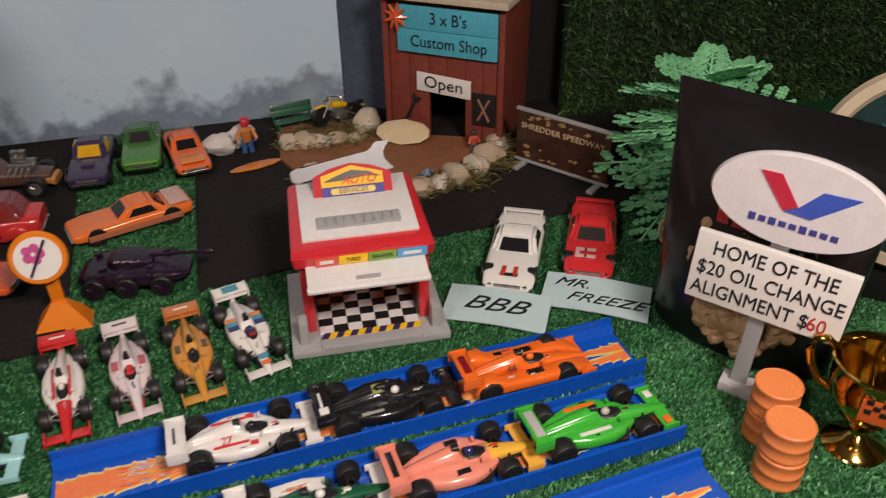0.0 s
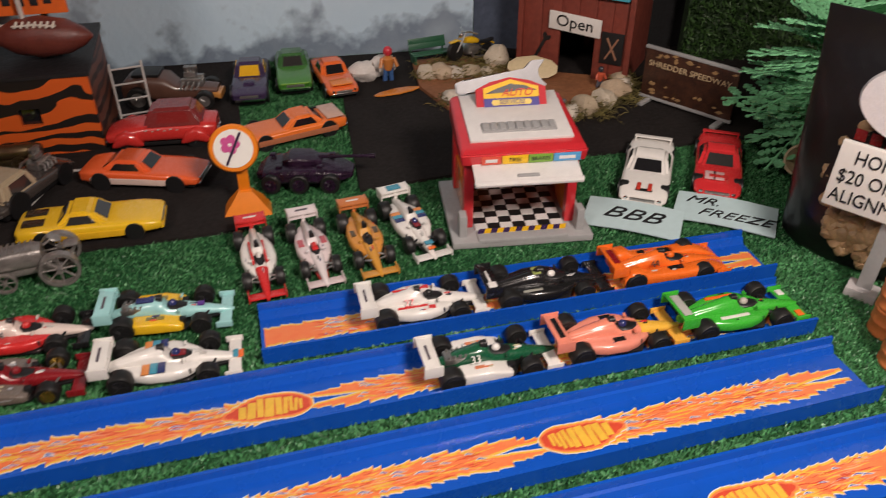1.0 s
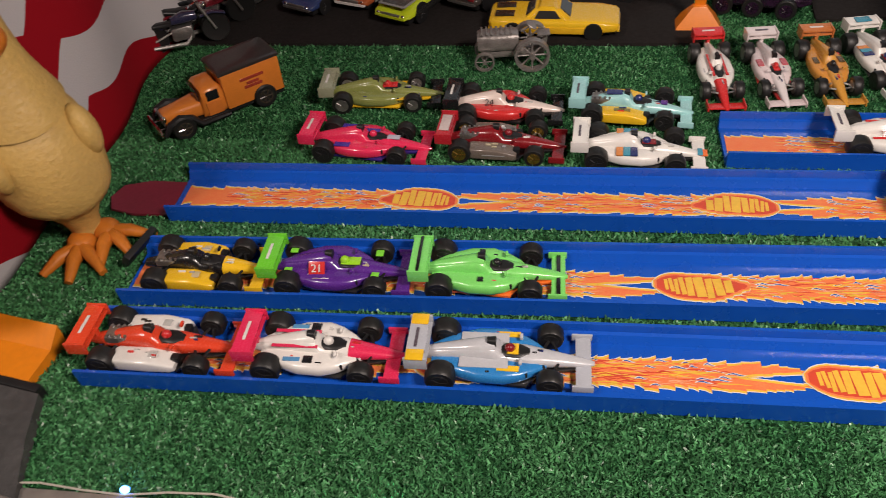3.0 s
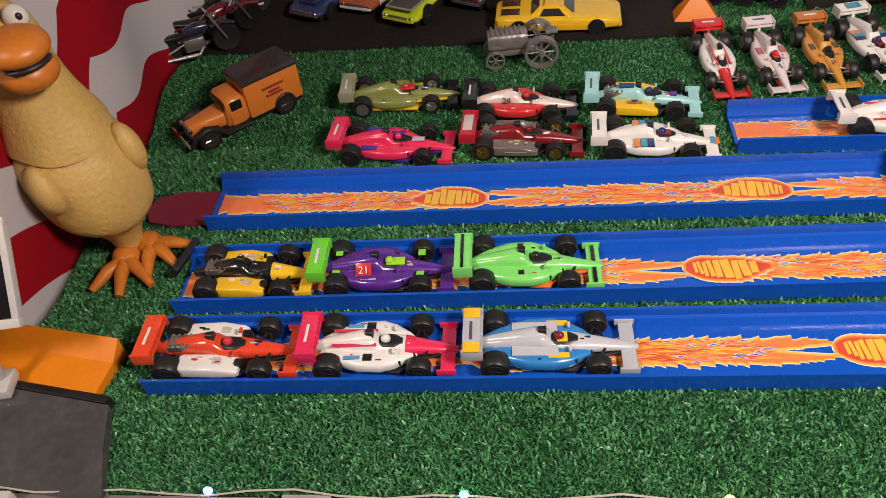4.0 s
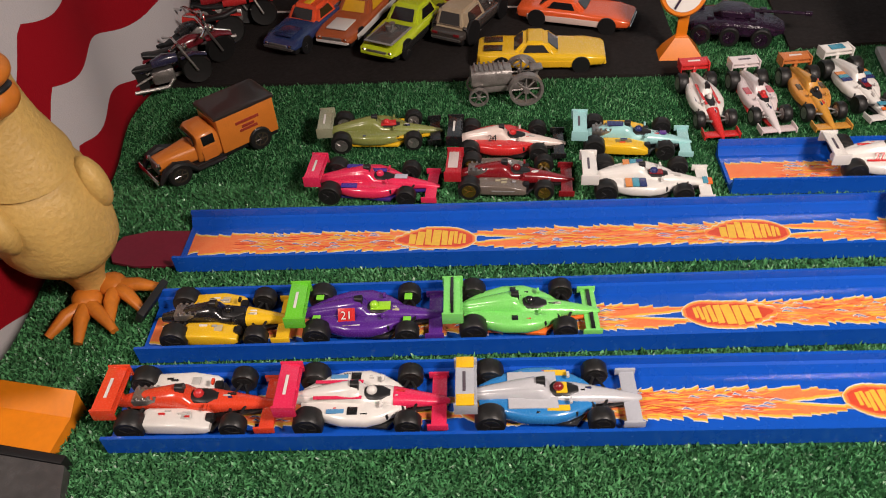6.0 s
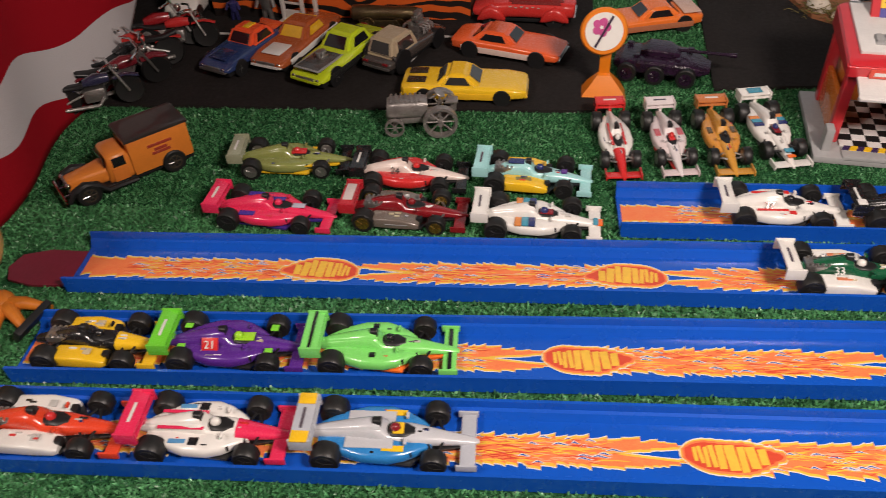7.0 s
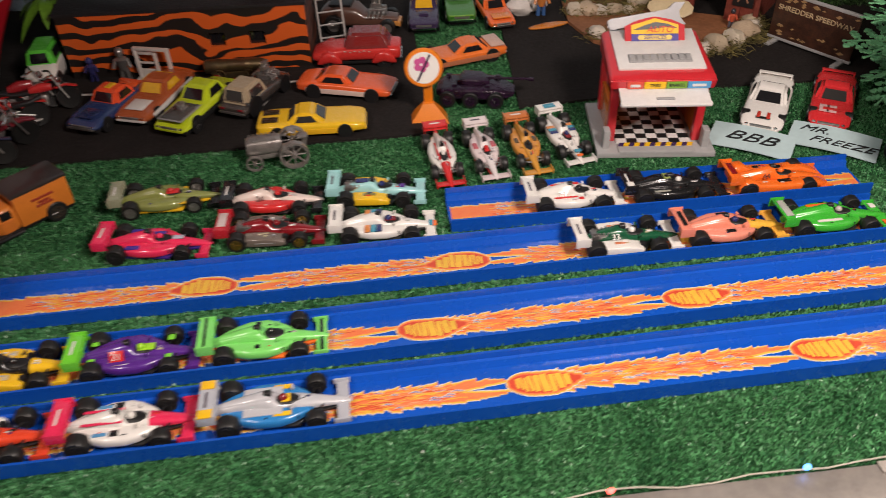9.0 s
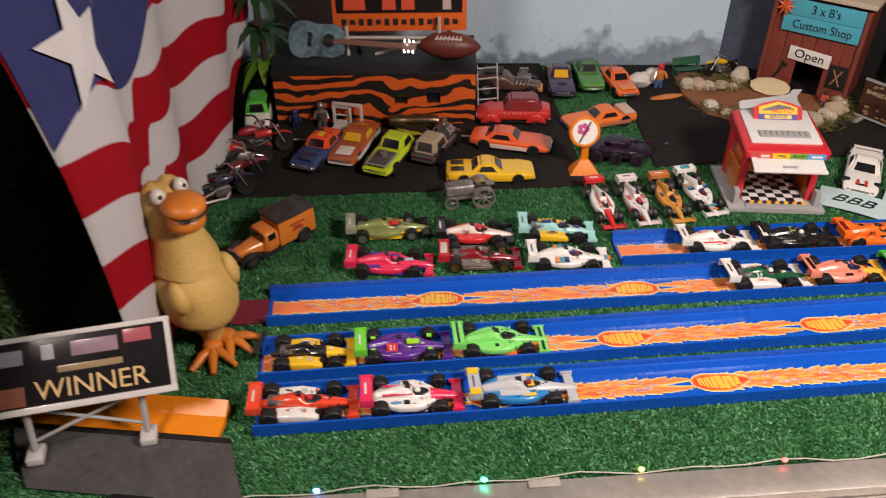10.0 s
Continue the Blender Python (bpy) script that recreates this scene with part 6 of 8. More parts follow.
def tiger_house():
    t = thing("striped_building", "long model building painted with orange and black tiger stripes", "model building", TIG)
    W, D, h0, h1 = 0.238, 0.080, 0.064, 0.076
    opens = [(0.1415, 0.157, 0.026, 0.040), (0.1805, 0.1965, 0.026, 0.040)]
    xs = [0, 0.1415, 0.157, 0.1805, 0.1965, W]
    for i in range(5):
        a, b = xs[i], xs[i + 1]
        for z0, z1 in (((0, 0.026), (0.040, h0)) if i in (1, 3) else ((0, h0),)):
            bm = bmesh.new()
            box(bm, ((a + b) / 2, 0.002, (z0 + z1) / 2), (b - a, 0.004, z1 - z0))
            part("wall_panel", bm, tiger, t, smooth=0)
    for a, b, c, d in opens:
        bm = bmesh.new()
        box(bm, ((a + b) / 2, 0.0055, (c + d) / 2), (b - a + 0.002, 0.002, d - c + 0.002))
        part("window", bm, dark_glass, t, smooth=0)
    for x in (0.002, W - 0.002):
        bm = bmesh.new()
        loft(bm, [[(x - 0.002, 0.0042, 0), (x + 0.002, 0.0042, 0), (x + 0.002, D, 0), (x - 0.002, D, 0)], [(x - 0.002, 0.0042, h0), (x + 0.002, 0.0042, h0), (x + 0.002, D, h1), (x - 0.002, D, h1)]])
        part("side_wall", bm, tiger_dark, t, "darker brown striped side wall", smooth=0)
    bm = bmesh.new()
    box(bm, (W / 2, D - 0.002, h1 / 2), (W - 0.009, 0.004, h1))
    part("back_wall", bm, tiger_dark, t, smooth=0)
    bm = bmesh.new()
    loft(bm, [[(-0.002, -0.001, h0), (W + 0.002, -0.001, h0), (W + 0.002, D + 0.002, h1), (-0.002, D + 0.002, h1)], [(-0.002, -0.001, h0 + 0.003), (W + 0.002, -0.001, h0 + 0.003), (W + 0.002, D + 0.002, h1 + 0.003), (-0.002, D + 0.002, h1 + 0.003)]])
    part("roof", bm, surface("black_roof", (0.016, 0.015, 0.017), 0.5, vary=0.2, scale=40, bump=0.2), t, "flat black roof", smooth=0)


tiger_house()
ROOF = TIG @ pose(0, 0, 0.067, 8.5, 0, 0)

# white door frame in front of the striped wall
t = thing("toy_door", "white toy door in its frame, standing at the striped wall", "toy door", TIG @ pose(0.086, -0.012, 0, 0, 0, -14))
for nm, c, s in (("frame_post", (-0.017, 0, 0.016), (0.003, 0.004, 0.032)), ("frame_post", (0.017, 0, 0.016), (0.003, 0.004, 0.032)), ("frame_post", (0.003, 0, 0.015), (0.0025, 0.004, 0.028)), ("lintel", (0, 0, 0.0325), (0.037, 0.004, 0.003)), ("sill", (0, 0, 0.0012), (0.040, 0.012, 0.0024)), ("door_leaf", (-0.007, 0.001, 0.0065), (0.016, 0.002, 0.009)), ("door_leaf", (-0.007, 0.001, 0.0175), (0.016, 0.002, 0.0020)), ("door_leaf", (-0.007, 0.001, 0.0285), (0.016, 0.002, 0.005))):
    bm = bmesh.new()
    box(bm, c, s, 0.0006)
    part(nm, bm, paint((0.62, 0.58, 0.54), 0.45), t)

# pewter cannon-like engine
t = thing("toy_cannon", "worn bronze toy cannon lying before the striped wall", "toy cannon", pose(-0.029, 0.3185, H, 0, 0, -4))
brz = surface("worn_bronze", (0.30, 0.22, 0.12), 0.3, 0.9, 0.25, 150, 0.2, 500)
bm = bmesh.new()
lathe(bm, [(0.0040, -0.030), (0.0068, -0.028), (0.0074, -0.015), (0.0066, -0.012), (0.0062, 0.010), (0.0070, 0.012), (0.0064, 0.026), (0.0052, 0.030)], 20, m=pose(0, 0, 0.0125, 0, 90, 0))
part("barrel", bm, brz, t)
for s in (-1, 1):
    bm = bmesh.new()
    box(bm, (0, s * 0.0075, 0.005), (0.044, 0.002, 0.009), 0.0008)
    part("cheek", bm, brz, t)
    for x in (-0.014, 0.014):
        spoked(t, x, s * 0.0095, 0.0062, 0.002, 6, brz)

# guitar
t = thing("toy_guitar", "blue-grey sunburst toy guitar lying on the black roof", "guitar", ROOF @ pose(0.056, 0.030, 0.0250, 52, 0, -9))
gtr = surface("blue_sunburst", (0.20, 0.34, 0.40), 0.25, vary=0.3, scale=30, color2=(0.03, 0.05, 0.07), coat=0.5)
out = []
for i in range(40):
    a = 2 * math.pi * i / 40
    r = 0.0255 + 0.0045 * math.cos(2 * a) - 0.0030 * math.cos(a) - 0.0028 * math.cos(4 * a)
    out.append((r * 1.22 * math.cos(a), r * 0.95 * math.sin(a)))
bm = bmesh.new()
prism(bm, out, -0.006, 0.003)
bmesh.ops.bevel(bm, geom=list(bm.edges), offset=0.0012, segments=2, affect="EDGES")
part("guitar_body", bm, gtr, t)
bm = bmesh.new()
lathe(bm, [(0.0078, 0.0031), (0.0078, 0.0037)], 24, m=pose(0.012, 0, 0))
part("sound_hole", bm, black_plastic, t)
bm = bmesh.new()
box(bm, (-0.010, 0, 0.0042), (0.004, 0.016, 0.0024), 0.0006)
part("bridge", bm, black_plastic, t)
bm = bmesh.new()
box(bm, (0.058, 0, 0.0040), (0.080, 0.0062, 0.0036), 0.0008)
part("neck", bm, surface("rosy_wood", (0.42, 0.20, 0.14), 0.35, vary=0.15, scale=60), t, "pinkish wooden neck")
bm = bmesh.new()
box(bm, (0.106, 0, 0.0040), (0.017, 0.0095, 0.0034), 0.0008)
hd = part("headstock", bm, paint((0.30, 0.20, 0.16)), t)
for i in range(3):
    for s in (-1, 1):
        bm = bmesh.new()
        rod(bm, (0.101 + i * 0.005, s * 0.004, 0.0045), (0.101 + i * 0.005, s * 0.0075, 0.0045), 0.0012)
        part("tuning_peg", bm, chrome, hd)
bm = bmesh.new()
for i in range(6):
    rod(bm, (-0.010, -0.0025 + i * 0.001, 0.0060), (0.100, -0.0022 + i * 0.0009, 0.0064), 0.00018, 4)
part("string", bm, dull_chrome, t)

# football
t = thing("toy_football", "brown toy football with white laces, on the black roof", "football", ROOF @ pose(0.207, 0.030, 0.0168, 0, 0, -6) @ Matrix.Diagonal((1.15, 1.15, 1.15, 1)))
bm = bmesh.new()
hull(bm, [(-0.033, 0.0012, -0.0012, 0.0012), (-0.028, 0.0060, -0.0060, 0.0060), (-0.017, 0.0115, -0.0115, 0.0115), (0, 0.0140, -0.0140, 0.0140), (0.017, 0.0115, -0.0115, 0.0115), (0.028, 0.0060, -0.0060, 0.0060), (0.033, 0.0012, -0.0012, 0.0012)], 2.0, 22)
part("ball", bm, surface("brown_leather", (0.16, 0.035, 0.025), 0.4, vary=0.2, scale=60, bump=0.25, bump_scale=700), t)
for i in range(7):
    bm = bmesh.new()
    x = -0.012 + i * 0.004
    rod(bm, (x, -0.0095, 0.0108), (x + 0.001, -0.0055, 0.0135), 0.0009)
    part("lace", bm, paint((0.62, 0.55, 0.48)), t)
bm = bmesh.new()
tube(bm, [(-0.014 + i * 0.0035, -0.0078 - 0.0006 * (i % 2), 0.0126 - abs(i - 4) * 0.0003) for i in range(9)], 0.0008)
part("lace", bm, paint((0.62, 0.55, 0.48)), t)

# sign frame over the roof
t = thing("roof_billboard", "orange and black billboard on a white frame over the striped building", "billboard", TIG @ pose(0, 0.040, 0.072))
orange_card = surface("orange_card", (0.78, 0.14, 0.02), 0.45, vary=0.08, scale=30)
bm = bmesh.new()
box(bm, (0.150, 0, 0.090), (0.156, 0.003, 0.120), 0.0006)
part("board", bm, orange_card, t)
bm = bmesh.new()
box(bm, (0.150, -0.0022, 0.098), (0.146, 0.0015, 0.092), 0.0004)
part("board_panel", bm, surface("black_card", (0.012, 0.010, 0.010), 0.4, vary=0.2), t)
for x, w in ((0.098, 0.026), (0.138, 0.016), (0.160, 0.016), (0.205, 0.010)):
    bm = bmesh.new()
    prism(bm, [(x - w / 2, 0.056), (x + w / 2, 0.056), (x + w * 0.45, 0.072), (x - w * 0.4, 0.080)], 0.0032, 0.0038)
    part("picture_block", bm, paint((0.72, 0.10, 0.04)) if x < 0.2 else paint((0.55, 0.45, 0.42)), t, smooth=0, m=Matrix(((1, 0, 0, 0), (0, 0, -1, 0), (0, 1, 0, 0), (0, 0, 0, 1))))
for i in range(14):
    bm = bmesh.new()
    box(bm, (0.085 + i * 0.0100, -0.0020, 0.0410), (0.0058, 0.0010, 0.0080 - 0.002 * (i % 3 == 1)), 0.0004)
    part("writing_bar", bm, ink, t)
for a, b in (((0.075, -0.010, 0.026), (0.225, -0.010, 0.024)), ((0.120, -0.012, 0.006), (0.210, -0.011, 0.030)), ((0.196, -0.010, 0.010), (0.196, -0.010, 0.050)), ((0.088, -0.010, 0.004), (0.088, -0.010, 0.040))):
    bm = bmesh.new()
    rod(bm, a, b, 0.0020, 8)
    part("frame_bar", bm, paint((0.55, 0.50, 0.46), 0.4), t)
for x in (0.100, 0.208):
    bm = bmesh.new()
    box(bm, (x, 0.006, 0.020), (0.005, 0.005, 0.044), 0.0006)
    part("frame_post", bm, black_plastic, t)

# white ladder rails beside the building
t = thing("toy_ladder", "thin white toy ladder leaning by the striped building", "ladder", pose(0.0555, 0.3748, H, -14, 0, 8))
for x in (0.0, 0.026):
    bm = bmesh.new()
    rod(bm, (x, 0, 0), (x, 0, 0.052), 0.0011)
    part("rail", bm, paint((0.5, 0.48, 0.46)), t)
for i in range(4):
    bm = bmesh.new()
    rod(bm, (0, 0, 0.008 + i * 0.013), (0.026, 0, 0.008 + i * 0.013), 0.0009)
    part("rung", bm, paint((0.5, 0.48, 0.46)), t)

# painted lines on the foam
line_white = surface("white_tape", (0.62, 0.60, 0.58), 0.5, vary=0.1, scale=60)
for (x0, y0), (x1, y1) in (((-0.1892, 0.3071), (-0.1557, 0.3039)), ((0.0133, 0.2994), (0.0476, 0.2965)), ((0.0153, 0.2973), (-0.0031, 0.2459))):
    d = Vector((x1 - x0, y1 - y0, 0))
    bm = bmesh.new()
    box(bm, (0, 0, 0), (d.length, 0.0032, 0.0004))
    solo("road_line", bm, line_white, "white tape line on the black foam", "road marking", pose((x0 + x1) / 2, (y0 + y1) / 2, 0.0034, 0, 0, math.degrees(math.atan2(d.y, d.x))), kind="structure", smooth=0)

# palm plant in the corner
def frond(bm, base, direction, length, width, droop, slot=0, n=9):
    """A drooping leaf with a folded blade."""
    p = Vector(base)
    d = Vector(direction).normalized()
    side = d.cross(Vector((0, 0, 1))).normalized()
    rows = []
    for i in range(n + 1):
        t_ = i / n
        c = p + d * length * t_ + Vector((0, 0, -droop * t_ * t_))
        w = width * math.sin(math.pi * (0.06 + 0.94 * t_)) ** 0.7 * (1 - 0.3 * t_)
        rows.append([bm.verts.new(c - side * w + Vector((0, 0, w * 0.25))), bm.verts.new(c), bm.verts.new(c + side * w + Vector((0, 0, w * 0.25)))])
    for a, b in zip(rows, rows[1:]):
        for k in (0, 1):
            bm.faces.new((a[k], a[k + 1], b[k + 1], b[k])).material_index = slot


leaf_bright = surface("palm_leaf", (0.16, 0.34, 0.03), 0.4, vary=0.25, scale=60, island=0.25)
leaf_dark = surface("palm_leaf_dark", (0.03, 0.10, 0.03), 0.45, vary=0.3, scale=60, island=0.35)
t = thing("toy_palm", "green plastic toy palm plant beside the striped building", "plant", pose(-0.2040, 0.3823, H))
bm = bmesh.new()
tube(bm, [(0, 0, 0), (0.003, 0.002, 0.05), (-0.002, 0.004, 0.11), (0.002, 0.002, 0.19), (0.0, 0.0, 0.25)], [0.007, 0.005, 0.005, 0.004, 0.003], 10)
part("trunk", bm, surface("dark_bark", (0.05, 0.035, 0.02), 0.8, vary=0.3, bump=0.5), t)
rp = random.Random(21)
for z, n, ln, mt in ((0.066, 9, 0.046, leaf_bright), (0.105, 12, 0.052, leaf_dark), (0.145, 12, 0.055, leaf_dark), (0.185, 11, 0.055, leaf_dark), (0.225, 10, 0.05, leaf_dark)):
    for i in range(n):
        a = 2 * math.pi * i / n + rp.uniform(-0.2, 0.2)
        bm = bmesh.new()
        frond(bm, (0, 0, z), (math.cos(a), math.sin(a), rp.uniform(0.15, 0.6)), ln * rp.uniform(0.8, 1.1), rp.uniform(0.0055, 0.008), 0.034)
        part("leaf", bm, mt, t)

# ---- flag ----
def flag_material():
    """Red and white stripes along the cloth with a woven grain."""
    m = bpy.data.materials.new("striped_cloth")
    m.use_nodes = True
    N, Lk = m.node_tree.nodes, m.node_tree.links
    b = N["Principled BSDF"]
    b.inputs["Roughness"].default_value = 0.85
    b.inputs["Sheen Weight"].default_value = 0.0
    b.inputs["Specular IOR Level"].default_value = 0.1
    uv, sep, mul, fr, gt, mix = N.new("ShaderNodeUVMap"), N.new("ShaderNodeSeparateXYZ"), N.new("ShaderNodeMath"), N.new("ShaderNodeMath"), N.new("ShaderNodeMath"), N.new("ShaderNodeMix")
    mul.operation, fr.operation, gt.operation = "MULTIPLY", "FRACT", "GREATER_THAN"
    mul.inputs[1].default_value, gt.inputs[1].default_value = 1.0, 0.5
    mix.data_type = "RGBA"
    mix.inputs[6].default_value, mix.inputs[7].default_value = (0.48, 0.46, 0.47, 1), (0.28, 0.005, 0.012, 1)
    Lk.new(uv.outputs[0], sep.inputs[0])
    Lk.new(sep.outputs["Y"], mul.inputs[0])
    Lk.new(mul.outputs[0], fr.inputs[0])
    Lk.new(fr.outputs[0], gt.inputs[0])
    Lk.new(gt.outputs[0], mix.inputs[0])
    Lk.new(mix.outputs[2], b.inputs["Base Color"])
    tc, ns, bp = N.new("ShaderNodeTexCoord"), N.new("ShaderNodeTexNoise"), N.new("ShaderNodeBump")
    ns.inputs["Scale"].default_value = 900
    bp.inputs["Strength"].default_value, bp.inputs["Distance"].default_value = 0.25, 0.001
    Lk.new(tc.outputs["Object"], ns.inputs["Vector"])
    Lk.new(ns.outputs["Fac"], bp.inputs["Height"])
    Lk.new(bp.outputs[0], b.inputs["Normal"])
    return m


def flag_point(u, v):
    """The hanging cloth: u from its front edge to its back edge, v from its hem up."""
    if u < 0.6:
        y0, z0 = -0.103 + 0.316 * u / 0.6, 0.002
    else:
        s = (u - 0.6) / 0.4
        y0, z0 = 0.213 + 0.237 * s, 0.002 + 0.142 * s
    y1, z1 = -0.185 + 0.75 * u, 0.52
    y, z = y0 + (y1 - y0) * v, z0 + (z1 - z0) * v
    # the front edge bows outward higher up
    y -= 0.018 * (1 - u) * math.sin(math.pi * min(1, v * 1.2)) * -1
    fold = 0.013 * math.sin(9.5 * u + 2.0 * v) + 0.009 * math.sin(21 * u - 3 * v + 1.0) + 0.012 * math.sin(3.1 * u + 0.4)
    x = -0.252 + fold * (0.35 + 0.65 * min(1, v * 2 + 0.2)) - 0.02 * v + 0.030 * u * u
    return Vector((x, y, z))


def flag():
    t = thing("flag", "red, white and blue striped cloth flag draped down beside the display", "flag")
    nu, nv = 90, 80
    vs, fs, uvs = [], [], []
    for j in range(nv + 1):
        for i in range(nu + 1):
            u, v = i / nu, j / nv
            vs.append(tuple(flag_point(u, v)))
    for j in range(nv):
        for i in range(nu):
            k = j * (nu + 1) + i
            fs.append((k, k + 1, k + nu + 2, k + nu + 1))
    me = bpy.data.meshes.new("cloth")
    me.from_pydata(vs, [], fs)
    layer = me.uv_layers.new(name="UVMap")
    for lp in me.loops:
        x, y, z = vs[lp.vertex_index]
        # stripes run down towards the front and step across the main fold
        step = min(1.0, max(0.0, (y - 0.030) / 0.022))
        left = 0.142 + 0.36 * (0.05 - y)
        right = 0.178 - 0.17 * (y - 0.05) if y < 0.2 else 0.1525 - 0.06 * (y - 0.2)
        zc = left + (right - left) * step + 0.004 * math.sin(60 * y)
        layer.data[lp.index].uv = (y * 4, (z - zc) / 0.078 + 4.75)
    me.materials.append(flag_material())
    me.polygons.foreach_set("use_smooth", [True] * len(fs))
    cloth = new("cloth", me)
    cloth.parent = t
    so = cloth.modifiers.new("thickness", "SOLIDIFY")
    so.thickness = 0.0012
    # canton in the upper front corner
    vs, fs = [], []
    n, m_ = 40, 36
    for j in range(m_ + 1):
        for i in range(n + 1):
            u = 0.44 * i / n
            v0 = 0.44 - 0.06 * u + 0.045 * math.sin(18 * u)
            v = v0 + (1.0 - v0) * j / m_
            p = flag_point(u, v)
            vs.append((p.x + 0.0016, p.y, p.z))
    for j in range(m_):
        for i in range(n):
            k = j * (n + 1) + i
            fs.append((k, k + 1, k + n + 2, k + n + 1))
    me = bpy.data.meshes.new("canton")
    me.from_pydata(vs, [], fs)
    me.materials.append(surface("navy_cloth", (0.022, 0.028, 0.13), 0.85, vary=0.1, scale=80, bump=0.2, bump_scale=900))
    me.polygons.foreach_set("use_smooth", [True] * len(fs))
    c = new("canton", me)
    c.parent = t
    star_cloth = surface("white_cloth", (0.62, 0.60, 0.61), 0.85, vary=0.06, scale=80)
    for (u, v, r) in ((0.20, 0.60, 0.042), (0.075, 0.53, 0.040), (0.085, 0.70, 0.040), (0.33, 0.68, 0.040), (0.21, 0.80, 0.038), (0.07, 0.87, 0.034), (0.34, 0.88, 0.034)):
        vs = [tuple(flag_point(u, v) + Vector((0.006, 0, 0)))]
        for k in range(10):
            a = math.pi * k / 5 + 0.3
            rr = r if k % 2 == 0 else r * 0.42
            q = flag_point(max(0.003, u + rr * math.cos(a) / 0.72), min(1, v + rr * math.sin(a) / 0.50))
            vs.append((q.x + 0.0045, q.y, q.z))
        me = bpy.data.meshes.new("star")
        me.from_pydata(vs, [], [(0, 1 + k, 1 + (k + 1) % 10) for k in range(10)])
        me.materials.append(star_cloth)
        st = new("star", me)
        st.parent = c


flag()

# ---- rubber bird ----
def bird():
    """A yellow rubber bird, one plain figure."""
    bm = bmesh.new()
    # body and neck, skinned from rings, pinched at the seams
    prof = [(0.0085, 0.005), (0.0095, 0.012), (0.0118, 0.019), (0.0160, 0.026), (0.0205, 0.0325), (0.0228, 0.0352), (0.0262, 0.0362), (0.0288, 0.041), (0.0305, 0.050), (0.0312, 0.059), (0.0305, 0.068), (0.0285, 0.077), (0.0258, 0.0835), (0.0244, 0.0862), (0.0268, 0.0868), (0.0262, 0.091), (0.0238, 0.099), (0.0212, 0.108), (0.0192, 0.117), (0.0180, 0.125), (0.0178, 0.133), (0.0184, 0.140), (0.0174, 0.147), (0.0130, 0.1545), (0.0055, 0.1585)]
    n = 36
    rings = []
    for r, z in prof:
        ring = []
        for i in range(n):
            a = 2 * math.pi * i / n
            k = 1 + 0.06 * noise.noise(Vector((math.cos(a) * 1.6, math.sin(a) * 1.6, z * 30))) + 0.02 * noise.noise(Vector((math.cos(a) * 5, math.sin(a) * 5, z * 150)))
            ring.append((r * k * math.cos(a), 0.003 + r * k * math.sin(a) * 0.95 - 0.05 * max(0, z - 0.1), z + 0.003 * math.cos(2 * a)))
        rings.append(ring)
    loft(bm, rings)
    for s in (-1, 1):
        # folded wing, eye
        ball(bm, (s * 0.0235, -0.012, 0.072), (0.0075, 0.0105, 0.0150), 18)
        ball(bm, (s * 0.0095, -0.0110, 0.1545), (0.0058, 0.0050, 0.0062), 12, 2)
        ball(bm, (s * 0.0100, -0.0156, 0.1560), (0.0016, 0.0012, 0.0018), 8, 3)
        # foot and toes
        ball(bm, (s * 0.0075, -0.005, 0.0070), (0.0080, 0.0090, 0.0062), 14, 1)
        for a in (-62, -20, 22):
            aa = radians(-90 + a + s * 22)
            c = Vector((s * 0.0085, -0.007, 0.0062))
            tip = c + Vector((math.cos(aa), math.sin(aa), 0)) * 0.026
            tube(bm, [c, c * 0.5 + tip * 0.5 + Vector((0, 0, 0.0012)), tip + Vector((0, 0, -0.0032))], [0.0048, 0.0038, 0.0022], 9, 1)
    # rounded bill, upper and lower, a little open
    ball(bm, (0, -0.0235, 0.1480), (0.0155, 0.0165, 0.0080), 22, 1)
    ball(bm, (0, -0.0205, 0.1345), (0.0140, 0.0135, 0.0092), 22, 1)
    ball(bm, (0, -0.0300, 0.1415), (0.0112, 0.0072, 0.0024), 16, 3)
    # the whole figure leans back on the cloth
    for v in bm.verts:
        v.co.x -= 0.10 * v.co.z * math.cos(radians(48))
        v.co.y += 0.10 * v.co.z * math.sin(radians(48))
    yel = surface("yellow_rubber", (0.60, 0.39, 0.115), 0.5, vary=0.10, scale=60, bump=0.35, bump_scale=420)
    orr = surface("orange_rubber", (0.62, 0.19, 0.02), 0.4, vary=0.12, scale=60)
    return solo("rubber_bird", bm, [yel, orr, paint((0.7, 0.68, 0.62)), black_plastic], "tall yellow rubber bird toy with orange bill and feet", "rubber toy", pose(-0.2075, -0.0380, 0.0005, 0, 0, 48), smooth=60)


bird()

# ---- launch ramp and billboard at the corner ----
RAMP = pose(-0.1865, -0.112, 0.0, 0, 0, -10)
t = thing("toy_ramp", "orange and black plastic toy launch ramp on turf", "ramp", RAMP)
bm = bmesh.new()
loft(bm, [[(x, -0.002, 0.0), (x, -0.031, 0.0), (x, -0.031, 0.006), (x, -0.012, 0.0075), (x, -0.002, 0.0150)] for x in (-0.150, -0.075, 0.0)])
part("orange_deck", bm, surface("orange_plastic", (0.80, 0.24, 0.01), 0.35, vary=0.08, scale=40), t, "orange track deck", smooth=20)
bm = bmesh.new()
box(bm, (-0.0700, -0.0333, 0.0040), (0.160, 0.0046, 0.0086), 0.0008)
part("joint_strip", bm, black_plastic, t)
bm = bmesh.new()
